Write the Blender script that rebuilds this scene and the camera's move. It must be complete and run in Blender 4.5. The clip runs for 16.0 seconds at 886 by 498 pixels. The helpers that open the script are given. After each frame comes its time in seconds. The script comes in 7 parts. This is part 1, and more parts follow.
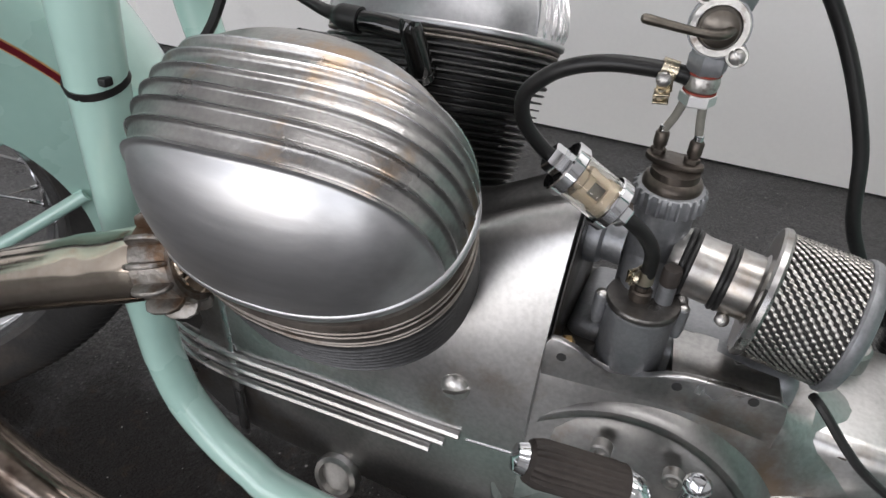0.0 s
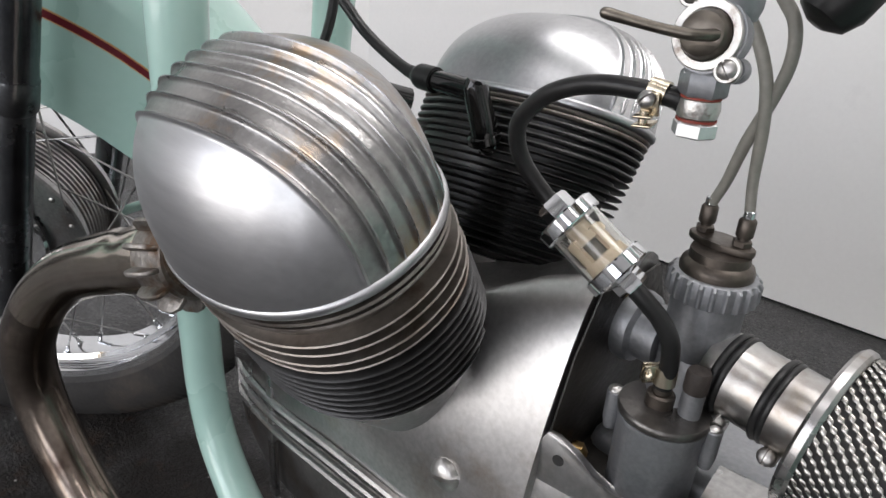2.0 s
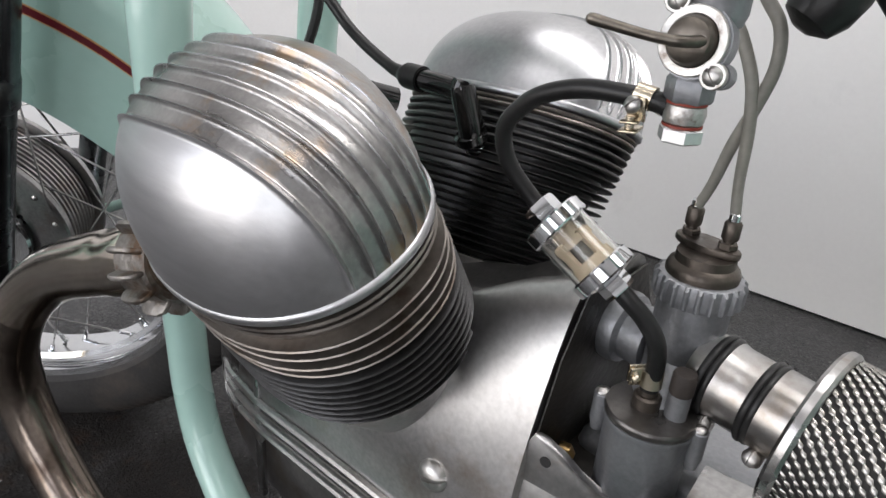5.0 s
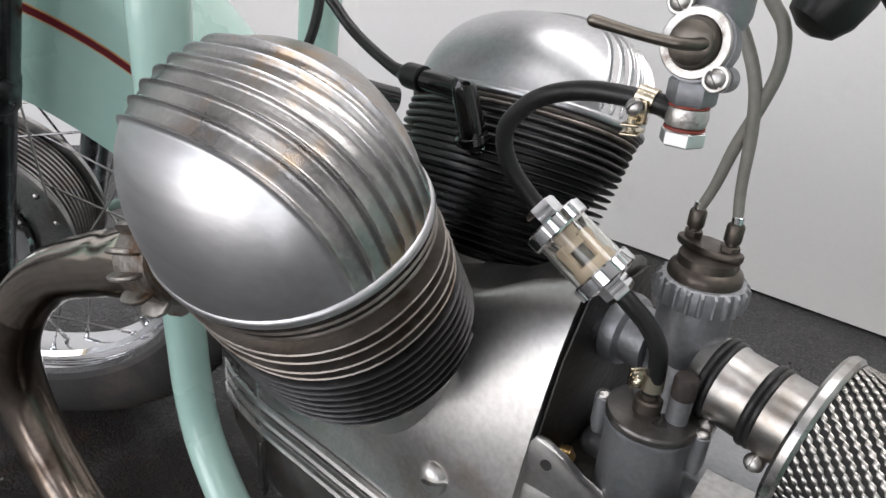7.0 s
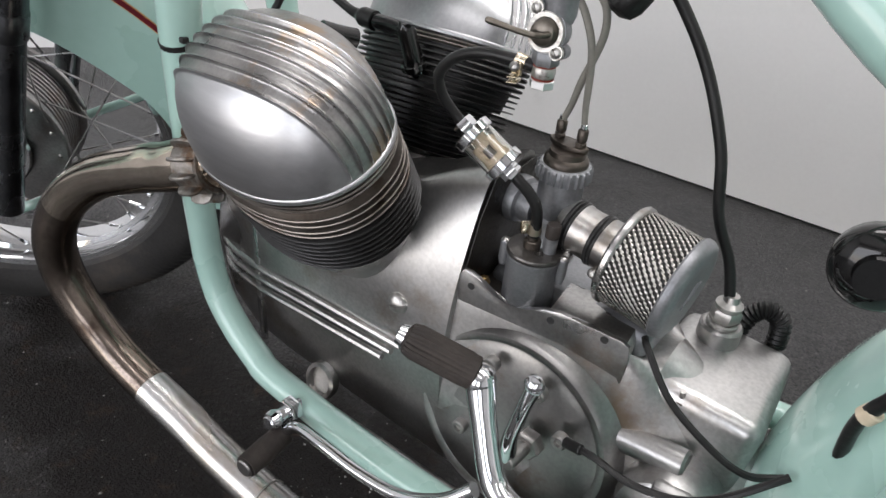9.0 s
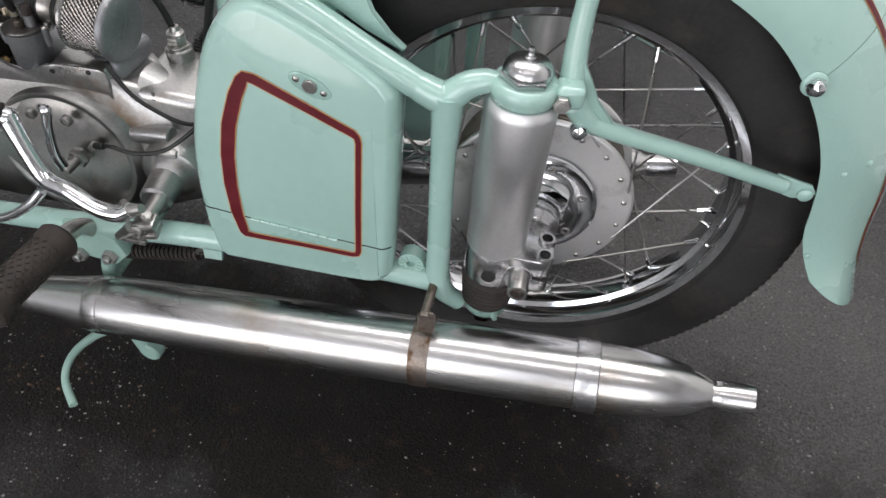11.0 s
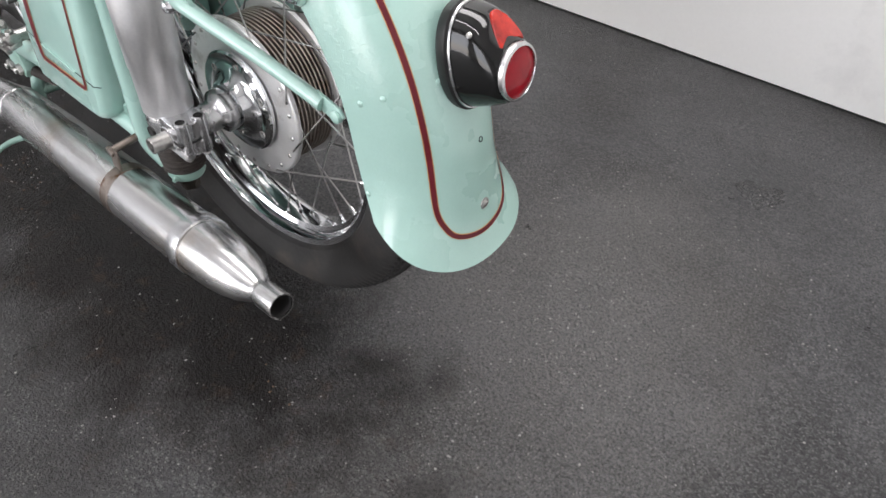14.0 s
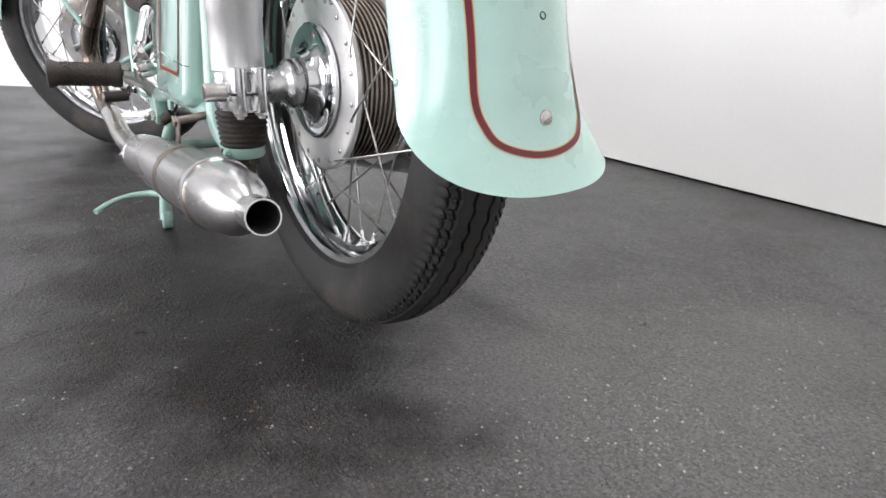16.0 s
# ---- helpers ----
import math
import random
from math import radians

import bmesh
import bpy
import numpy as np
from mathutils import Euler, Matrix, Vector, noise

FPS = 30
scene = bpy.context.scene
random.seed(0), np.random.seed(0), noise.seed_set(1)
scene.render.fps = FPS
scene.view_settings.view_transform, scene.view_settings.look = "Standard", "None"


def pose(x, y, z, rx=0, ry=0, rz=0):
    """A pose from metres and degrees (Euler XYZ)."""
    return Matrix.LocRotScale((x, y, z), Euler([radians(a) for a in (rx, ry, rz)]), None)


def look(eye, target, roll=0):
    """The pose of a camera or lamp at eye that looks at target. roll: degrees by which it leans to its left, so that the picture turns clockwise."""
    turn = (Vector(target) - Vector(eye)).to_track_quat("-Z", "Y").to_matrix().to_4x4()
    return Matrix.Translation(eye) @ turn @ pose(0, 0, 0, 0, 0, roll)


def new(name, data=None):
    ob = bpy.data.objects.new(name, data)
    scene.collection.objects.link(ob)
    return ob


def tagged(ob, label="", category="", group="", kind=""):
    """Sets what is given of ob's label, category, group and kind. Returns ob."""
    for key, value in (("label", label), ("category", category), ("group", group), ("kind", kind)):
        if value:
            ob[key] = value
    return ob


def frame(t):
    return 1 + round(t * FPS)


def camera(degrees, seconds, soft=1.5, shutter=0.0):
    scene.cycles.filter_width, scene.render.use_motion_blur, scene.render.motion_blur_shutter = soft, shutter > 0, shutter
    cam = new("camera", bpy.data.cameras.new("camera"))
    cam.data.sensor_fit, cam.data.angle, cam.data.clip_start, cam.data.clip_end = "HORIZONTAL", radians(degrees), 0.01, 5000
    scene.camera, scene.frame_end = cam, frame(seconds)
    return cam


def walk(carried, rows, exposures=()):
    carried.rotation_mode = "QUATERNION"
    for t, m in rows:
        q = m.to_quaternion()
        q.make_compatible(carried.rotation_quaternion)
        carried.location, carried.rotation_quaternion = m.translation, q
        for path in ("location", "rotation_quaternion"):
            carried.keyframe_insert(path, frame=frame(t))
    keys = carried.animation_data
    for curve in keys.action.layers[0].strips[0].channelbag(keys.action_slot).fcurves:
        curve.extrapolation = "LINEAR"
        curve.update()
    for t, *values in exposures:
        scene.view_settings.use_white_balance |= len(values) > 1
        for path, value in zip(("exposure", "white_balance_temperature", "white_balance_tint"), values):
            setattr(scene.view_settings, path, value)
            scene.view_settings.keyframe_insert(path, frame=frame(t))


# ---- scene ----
cam = camera(66.6, 16.0)
EXPOSURES = ((0, -0.05), (0.5, -0.1), (1.5, 0.0), (8.2, 0.04), (10.3, -0.03), (11, -0.1), (12, 0.12), (12.5, 0.30), (13, 0.38), (14, 0.52), (15, 0.80), (16, 0.78))
PATH = [
    (0, (-0.595, -0.405, 0.685), (-1.217, 1.091, -0.487), 4.1),
    (0.5, (-0.53, -0.364, 0.658), (-1.572, 0.984, -0.389), 4.0),
    (1, (-0.511, -0.35, 0.629), (-1.737, 0.966, -0.244), 3.9),
    (1.5, (-0.508, -0.343, 0.629), (-1.763, 0.982, -0.188), 3.9),
    (2, (-0.503, -0.34, 0.628), (-1.767, 0.974, -0.194), 4.3),
    (2.5, (-0.503, -0.341, 0.629), (-1.763, 0.974, -0.199), 4.4),
    (3, (-0.506, -0.341, 0.627), (-1.763, 0.98, -0.196), 4.4),
    (3.5, (-0.505, -0.338, 0.629), (-1.752, 0.986, -0.201), 4.5),
    (4, (-0.504, -0.339, 0.63), (-1.738, 0.995, -0.204), 4.6),
    (6.5, (-0.506, -0.335, 0.634), (-1.74, 0.993, -0.211), 4.6),
    (7, (-0.506, -0.335, 0.633), (-1.741, 0.991, -0.213), 4.6),
    (7.5, (-0.505, -0.339, 0.63), (-1.733, 0.988, -0.226), 4.7),
    (8, (-0.492, -0.347, 0.637), (-1.717, 0.978, -0.226), 4.7),
    (8.2, (-0.481, -0.359, 0.645), (-1.694, 0.96, -0.244), 4.9),
    (10.3, (-0.197, -0.629, 0.826), (-0.565, 0.731, -0.594), 7.2),
    (10.5, (-0.149, -0.638, 0.831), (-0.468, 0.724, -0.599), 6.4),
    (10.9, (-0.067, -0.667, 0.843), (-0.272, 0.7, -0.602), 6.3),
    (11, (-0.041, -0.659, 0.842), (-0.221, 0.705, -0.609), 6.1),
    (11.5, (0.054, -0.674, 0.861), (-0.019, 0.716, -0.575), 6.4),
    (11.6, (0.067, -0.675, 0.865), (0.045, 0.703, -0.584), 6.7),
    (12, (0.129, -0.693, 0.88), (0.242, 0.703, -0.548), 6.4),
    (12.5, (0.274, -0.684, 0.894), (0.182, 0.74, -0.508), 5.5),
    (13, (0.445, -0.636, 0.891), (0.111, 0.75, -0.511), 5.3),
    (13.5, (0.567, -0.548, 0.858), (-0.001, 0.754, -0.551), 5.0),
    (13.8, (0.631, -0.495, 0.829), (-0.14, 0.704, -0.574), 2.9),
    (14, (0.711, -0.463, 0.817), (-0.238, 0.61, -0.579), 2.6),
    (14.5, (0.824, -0.402, 0.738), (-0.355, 0.528, -0.583), 3.9),
    (15, (0.84, -0.363, 0.604), (-0.56, 0.522, -0.516), 3.7),
    (15.5, (0.807, -0.332, 0.46), (-0.783, 0.579, -0.342), 3.0),
    (16, (0.809, -0.364, 0.407), (-0.807, 0.604, -0.265), 1.6),
]
walk(cam, [(t, look(eye, target, roll)) for t, eye, target, roll in PATH], EXPOSURES)
WINDOW_W, CEIL_W, TUBE_W = 81, 43, 11
COVER_H, COVER_P, COVER_Q = 0.0734, 0.79, 0.816
FG0 = -14
RIB_0, RIB_STEP, RIB_LIFT = -0.0330, 0.0083, 0.0021

# ---- light ----
world = bpy.data.worlds.new("world")
scene.world = world
world.use_nodes = True
wn = world.node_tree.nodes
sky = wn.new("ShaderNodeTexSky")
sky.sky_type, sky.sun_disc, sky.sun_elevation, sky.sun_rotation = "NISHITA", False, radians(42), radians(200)
world.node_tree.links.new(sky.outputs[0], wn["Background"].inputs[0])
wn["Background"].inputs[1].default_value = 0.12


def area_lamp(name, place, size_x, size_y, watts, colour, turn):
    data = bpy.data.lights.new(name, "AREA")
    data.shape, data.size, data.size_y, data.energy, data.color = "RECTANGLE", size_x, size_y, watts, colour
    ob = new(name, data)
    ob.matrix_world = Matrix.Translation(place) @ turn
    return ob


# daylight through the two open doorways behind the walker, and the ceiling lights
for lamp_x, lamp_w in ((-1.79, 2.82), (0.79, 1.02)):
    area_lamp("doorway_daylight", (lamp_x, -3.22, 1.08), lamp_w, 2.05, WINDOW_W * lamp_w / 3.84, (0.975, 0.955, 1.0), Euler((radians(90), 0, 0)).to_matrix().to_4x4())
area_lamp("ceiling_lamp", (-0.35, 0.25, 2.62), 2.4, 0.7, CEIL_W, (1.0, 0.962, 0.965), Matrix.Identity(4))
area_lamp("tube_lamp", (-0.3, -1.35, 2.62), 2.2, 0.10, TUBE_W, (1.0, 0.965, 0.975), Matrix.Identity(4))


# ---- materials ----
def material(name, dark, light, rough=(0.35, 0.5), metal=0.0, scale=30.0, fine=300.0, bump=0.05, coat=0.0, stretch=(1, 1, 1), wear=None, wear_at=0.62, vary=0.0, wear_scale=12.0):
    """Two colours mixed by coarse and fine noise, roughness and relief by the fine one; wear: a third colour in blotches."""
    m = bpy.data.materials.new(name)
    m.use_nodes = True
    n, l = m.node_tree.nodes, m.node_tree.links
    b = n["Principled BSDF"]
    co = n.new("ShaderNodeTexCoord")
    mp = n.new("ShaderNodeMapping")
    mp.inputs["Scale"].default_value = stretch
    l.new(co.outputs["Object"], mp.inputs["Vector"])
    big, small = n.new("ShaderNodeTexNoise"), n.new("ShaderNodeTexNoise")
    big.inputs["Scale"].default_value, small.inputs["Scale"].default_value = scale, fine
    big.inputs["Detail"].default_value, small.inputs["Detail"].default_value = 5, 4
    for t in (big, small):
        l.new(mp.outputs[0], t.inputs["Vector"])
    add = n.new("ShaderNodeMath")
    add.operation = "MULTIPLY_ADD"
    add.inputs[1].default_value = 0.45
    l.new(small.outputs["Fac"], add.inputs[0])
    l.new(big.outputs["Fac"], add.inputs[2])
    span = n.new("ShaderNodeMapRange")
    span.inputs["From Min"].default_value, span.inputs["From Max"].default_value = 0.5, 0.95
    l.new(add.outputs[0], span.inputs["Value"])
    mix = n.new("ShaderNodeMix")
    mix.data_type = "RGBA"
    mix.inputs[6].default_value, mix.inputs[7].default_value = (*dark, 1), (*light, 1)
    l.new(span.outputs[0], mix.inputs[0])
    out = mix.outputs[2]
    if wear:
        patch = n.new("ShaderNodeTexNoise")
        patch.inputs["Scale"].default_value, patch.inputs["Detail"].default_value, patch.inputs["Roughness"].default_value = wear_scale, 8, 0.65
        l.new(co.outputs["Object"], patch.inputs["Vector"])
        edge = n.new("ShaderNodeMapRange")
        edge.inputs["From Min"].default_value, edge.inputs["From Max"].default_value = wear_at, wear_at + 0.14
        l.new(patch.outputs["Fac"], edge.inputs["Value"])
        mix2 = n.new("ShaderNodeMix")
        mix2.data_type = "RGBA"
        mix2.inputs[7].default_value = (*wear, 1)
        l.new(edge.outputs[0], mix2.inputs[0])
        l.new(out, mix2.inputs[6])
        out = mix2.outputs[2]
    if vary:
        info, hsv = n.new("ShaderNodeObjectInfo"), n.new("ShaderNodeHueSaturation")
        vr = n.new("ShaderNodeMapRange")
        vr.inputs["To Min"].default_value, vr.inputs["To Max"].default_value = 1 - vary, 1 + vary
        l.new(info.outputs["Random"], vr.inputs["Value"])
        l.new(vr.outputs[0], hsv.inputs["Value"])
        l.new(out, hsv.inputs["Color"])
        out = hsv.outputs[0]
    l.new(out, b.inputs["Base Color"])
    rr = n.new("ShaderNodeMapRange")
    rr.inputs["To Min"].default_value, rr.inputs["To Max"].default_value = rough
    rr.inputs["From Min"].default_value, rr.inputs["From Max"].default_value = 0.3, 0.7
    l.new(big.outputs["Fac"], rr.inputs["Value"])
    l.new(rr.outputs[0], b.inputs["Roughness"])
    b.inputs["Metallic"].default_value = metal
    b.inputs["Coat Weight"].default_value = coat
    b.inputs["Coat Roughness"].default_value = 0.08
    if bump:
        bp = n.new("ShaderNodeBump")
        bp.inputs["Strength"].default_value, bp.inputs["Distance"].default_value = bump, 0.002
        l.new(small.outputs["Fac"], bp.inputs["Height"])
        l.new(bp.outputs[0], b.inputs["Normal"])
    return m


MINT = material("mint_paint", (0.345, 0.535, 0.475), (0.385, 0.58, 0.52), (0.22, 0.36), 0, 9, 90, 0.03, 0.8, wear=(0.40, 0.555, 0.50), wear_at=0.66)
SATIN = material("satin_aluminium", (0.74, 0.738, 0.74), (0.86, 0.858, 0.86), (0.36, 0.50), 1, 12, 260, 0.04, wear=(0.60, 0.585, 0.57), wear_at=0.6, wear_scale=14)
MINT_FLAKED = material("mint_paint_orange_peel", (0.345, 0.535, 0.475), (0.385, 0.58, 0.52), (0.22, 0.36), 0, 9, 420, 0.06, 0.9, wear=(0.40, 0.555, 0.50), wear_at=0.62)
MINT_WORN = material("worn_mint_paint", (0.29, 0.45, 0.39), (0.34, 0.52, 0.45), (0.3, 0.5), 0, 14, 160, 0.12, 0.1, wear=(0.09, 0.085, 0.06), wear_at=0.6, wear_scale=34)
RED = material("red_lining", (0.095, 0.003, 0.009), (0.125, 0.005, 0.012), (0.3, 0.45), 0, 60, 300, 0.05)
GOLD = material("gold_lining", (0.5, 0.27, 0.11), (0.62, 0.36, 0.16), (0.3, 0.45), 0, 80, 300, 0.02)
ALU = material("polished_aluminium", (0.48, 0.48, 0.49), (0.62, 0.62, 0.62), (0.2, 0.33), 1, 16, 220, 0.05, wear=(0.36, 0.33, 0.30), wear_at=0.6)
ALU_BRUSHED = material("brushed_aluminium", (0.45, 0.455, 0.465), (0.62, 0.62, 0.63), (0.33, 0.46), 1, 10, 240, 0.06, stretch=(0.12, 1, 1), wear=(0.46, 0.43, 0.40), wear_at=0.62, wear_scale=22)
ALU_GRIMY = material("grimy_aluminium", (0.25, 0.245, 0.24), (0.44, 0.43, 0.42), (0.26, 0.42), 1, 26, 420, 0.12, wear=(0.36, 0.27, 0.19), wear_at=0.54, wear_scale=30)
ALU_STAINED = material("stained_cast_aluminium", (0.27, 0.265, 0.26), (0.43, 0.423, 0.415), (0.28, 0.42), 1, 12, 300, 0.04, wear=(0.24, 0.19, 0.145), wear_at=0.57, wear_scale=13)
ALU_CAST = material("cast_aluminium", (0.31, 0.306, 0.302), (0.58, 0.573, 0.565), (0.24, 0.4), 1, 7, 300, 0.025, wear=(0.30, 0.235, 0.18), wear_at=0.56, wear_scale=9)
ALU_GREY = material("grey_diecast", (0.195, 0.201, 0.212), (0.305, 0.312, 0.325), (0.38, 0.52), 0.75, 25, 400, 0.12)
ALU_FAR_SHADED = material("far_cover_shaded_aluminium", (0.34, 0.345, 0.355), (0.48, 0.485, 0.495), (0.28, 0.40), 1, 12, 300, 0.04, wear=(0.24, 0.235, 0.235), wear_at=0.58, wear_scale=12)
CHROME = material("chrome", (0.66, 0.67, 0.69), (0.74, 0.75, 0.76), (0.05, 0.11), 1, 22, 200, 0.012)
STEEL = material("worn_steel", (0.36, 0.35, 0.34), (0.52, 0.51, 0.49), (0.28, 0.42), 1, 40, 300, 0.1, wear=(0.2, 0.12, 0.07), wear_at=0.6, wear_scale=60)
HUBFACE = material("turned_hub_alloy", (0.84, 0.835, 0.83), (0.93, 0.925, 0.92), (0.42, 0.56), 1, 10, 300, 0.03, wear=(0.60, 0.58, 0.555), wear_at=0.56, wear_scale=16)
SPOKE = material("plated_spoke_wire", (0.34, 0.335, 0.33), (0.50, 0.495, 0.485), (0.24, 0.38), 1, 40, 300, 0.05)
SILENCER = material("brushed_silencer_steel", (0.48, 0.478, 0.477), (0.66, 0.655, 0.65), (0.21, 0.33), 1, 9, 420, 0.05, stretch=(0.10, 1, 1), wear=(0.45, 0.385, 0.32), wear_at=0.53, wear_scale=5)
PIPE_BLUED = material("heat_tinted_pipe", (0.50, 0.43, 0.35), (0.70, 0.62, 0.53), (0.09, 0.18), 1, 10, 200, 0.03, wear=(0.40, 0.315, 0.24), wear_at=0.52, wear_scale=10)
PIPE_BEND_DARK = material("brown_pipe_dark_reflection", (0.14, 0.115, 0.098), (0.28, 0.235, 0.20), (0.14, 0.28), 1, 12, 220, 0.05, wear=(0.075, 0.052, 0.040), wear_at=0.5, wear_scale=12)
RUST = material("rusty_cast_nut", (0.14, 0.125, 0.11), (0.32, 0.305, 0.285), (0.3, 0.5), 0.9, 50, 300, 0.3, wear=(0.15, 0.095, 0.06), wear_at=0.49, wear_scale=55)
RUSTBAND = material("rusty_band", (0.17, 0.14, 0.12), (0.30, 0.26, 0.23), (0.3, 0.5), 0.85, 40, 260, 0.2, wear=(0.11, 0.06, 0.03), wear_at=0.52, wear_scale=45)
HEADFIN = material("smoked_fin_alloy", (0.17, 0.15, 0.135), (0.30, 0.275, 0.25), (0.32, 0.48), 0.9, 22, 220, 0.15, wear=(0.13, 0.092, 0.066), wear_at=0.55, wear_scale=26)
BLACKFIN = material("black_iron", (0.006, 0.006, 0.0062), (0.014, 0.0138, 0.0135), (0.3, 0.42), 0.0, 30, 260, 0.15)
RUBBER = material("black_rubber", (0.007, 0.007, 0.007), (0.013, 0.013, 0.013), (0.32, 0.46), 0, 40, 300, 0.1)
TYRE = material("tyre_rubber", (0.022, 0.0214, 0.0208), (0.042, 0.0405, 0.039), (0.55, 0.72), 0, 16, 220, 0.2, wear=(0.066, 0.056, 0.048), wear_at=0.54, wear_scale=9)
OLDRUBBER = material("old_brown_rubber", (0.022, 0.018, 0.016), (0.05, 0.042, 0.037), (0.55, 0.75), 0, 25, 220, 0.25)
LACQUER = material("black_lacquer", (0.004, 0.004, 0.004), (0.007, 0.007, 0.007), (0.05, 0.11), 0, 12, 120, 0.04)
BRONZE = material("tarnished_brass", (0.07, 0.06, 0.052), (0.135, 0.115, 0.098), (0.34, 0.5), 0.9, 50, 300, 0.12)
BRASS = material("brass", (0.45, 0.30, 0.13), (0.58, 0.40, 0.18), (0.25, 0.4), 1, 50, 300, 0.05)
FIBRE = material("red_fibre_washer", (0.20, 0.035, 0.022), (0.28, 0.05, 0.03), (0.5, 0.6), 0, 60, 300, 0.05)
SHEATH = material("grey_cable_sheath", (0.15, 0.145, 0.125), (0.23, 0.222, 0.195), (0.3, 0.45), 0, 30, 300, 0.05)
PAPER = material("cream_filter_core", (0.55, 0.46, 0.33), (0.68, 0.58, 0.44), (0.5, 0.6), 0, 60, 300, 0.05)
REDLENS = material("red_lens", (0.22, 0.004, 0.010), (0.28, 0.006, 0.014), (0.05, 0.1), 0, 60, 260, 0.04)
ORANGELENS = material("bright_red_lens", (0.20, 0.006, 0.004), (0.46, 0.022, 0.012), (0.06, 0.12), 0, 70, 260, 0.05)
DRUM = material("browned_drum_alloy", (0.27, 0.235, 0.20), (0.45, 0.41, 0.37), (0.32, 0.48), 1, 18, 240, 0.1, wear=(0.16, 0.10, 0.06), wear_at=0.55, wear_scale=24)
WELL_LINING = material("brown_black_lining", (0.006, 0.0055, 0.005), (0.018, 0.015, 0.012), (0.25, 0.5), 0, 30, 200, 0.3, wear=(0.07, 0.04, 0.018), wear_at=0.62, wear_scale=40)
# near-black: soot in the tail bore, and shade painted into holes and gaps
DARKHOLE = material("soot_and_hole_shade", (0.012, 0.012, 0.012), (0.03, 0.029, 0.028), (0.7, 0.9), 0, 60, 300, 0.2)
NECKALU = material("stained_turned_alloy", (0.34, 0.333, 0.325), (0.50, 0.492, 0.482), (0.24, 0.38), 1, 16, 220, 0.05, wear=(0.24, 0.20, 0.16), wear_at=0.55)
MESHWIRE = material("woven_wire", (0.28, 0.268, 0.248), (0.50, 0.485, 0.46), (0.2, 0.32), 1, 60, 300, 0.05)
WALLPAINT = material("white_wall_paint", (0.74, 0.738, 0.73), (0.785, 0.783, 0.775), (0.45, 0.6), 0, 1.6, 120, 0.03, wear=(0.65, 0.65, 0.645), wear_at=0.6, wear_scale=3)
CEILPAINT = material("ceiling_paint", (0.70, 0.69, 0.68), (0.76, 0.75, 0.74), (0.6, 0.7), 0, 2, 100, 0.03)
GREYWALL = material("pale_render", (0.56, 0.56, 0.56), (0.64, 0.64, 0.635), (0.7, 0.85), 0, 2, 60, 0.2)
DARKGAP = material("dark_gap_fill", (0.010, 0.010, 0.012), (0.02, 0.02, 0.022), (0.6, 0.8), 0, 20, 200, 0.05)
GREY_OILY = material("oily_grey_diecast", (0.10, 0.094, 0.088), (0.18, 0.172, 0.165), (0.25, 0.4), 0.85, 30, 300, 0.1)
FORKSTEEL = material("dull_dark_steel", (0.10, 0.105, 0.115), (0.20, 0.205, 0.215), (0.2, 0.34), 1, 20, 240, 0.05)
UNDERSIDE = material("near_black_inner_skin", (0.008, 0.008, 0.0078), (0.02, 0.019, 0.018), (0.6, 0.8), 0, 20, 200, 0.2)
TAPFACE = material("pitted_zinc_alloy", (0.40, 0.39, 0.37), (0.62, 0.61, 0.59), (0.3, 0.5), 0.9, 60, 420, 0.25, wear=(0.16, 0.12, 0.095), wear_at=0.52, wear_scale=120)
LEVERSTEEL = material("oily_dark_steel", (0.10, 0.088, 0.075), (0.19, 0.17, 0.145), (0.26, 0.4), 1, 60, 300, 0.06)
PLATED = material("yellowed_plated_steel", (0.46, 0.40, 0.30), (0.64, 0.58, 0.46), (0.2, 0.34), 1, 60, 300, 0.06, wear=(0.30, 0.22, 0.13), wear_at=0.58, wear_scale=80)
RUSTFLAKE = material("rusty_flake", (0.075, 0.042, 0.024), (0.19, 0.125, 0.075), (0.5, 0.7), 0, 60, 300, 0.1)
STONECHIP = material("pale_stone_chip", (0.22, 0.215, 0.20), (0.46, 0.45, 0.425), (0.5, 0.7), 0, 60, 300, 0.1)


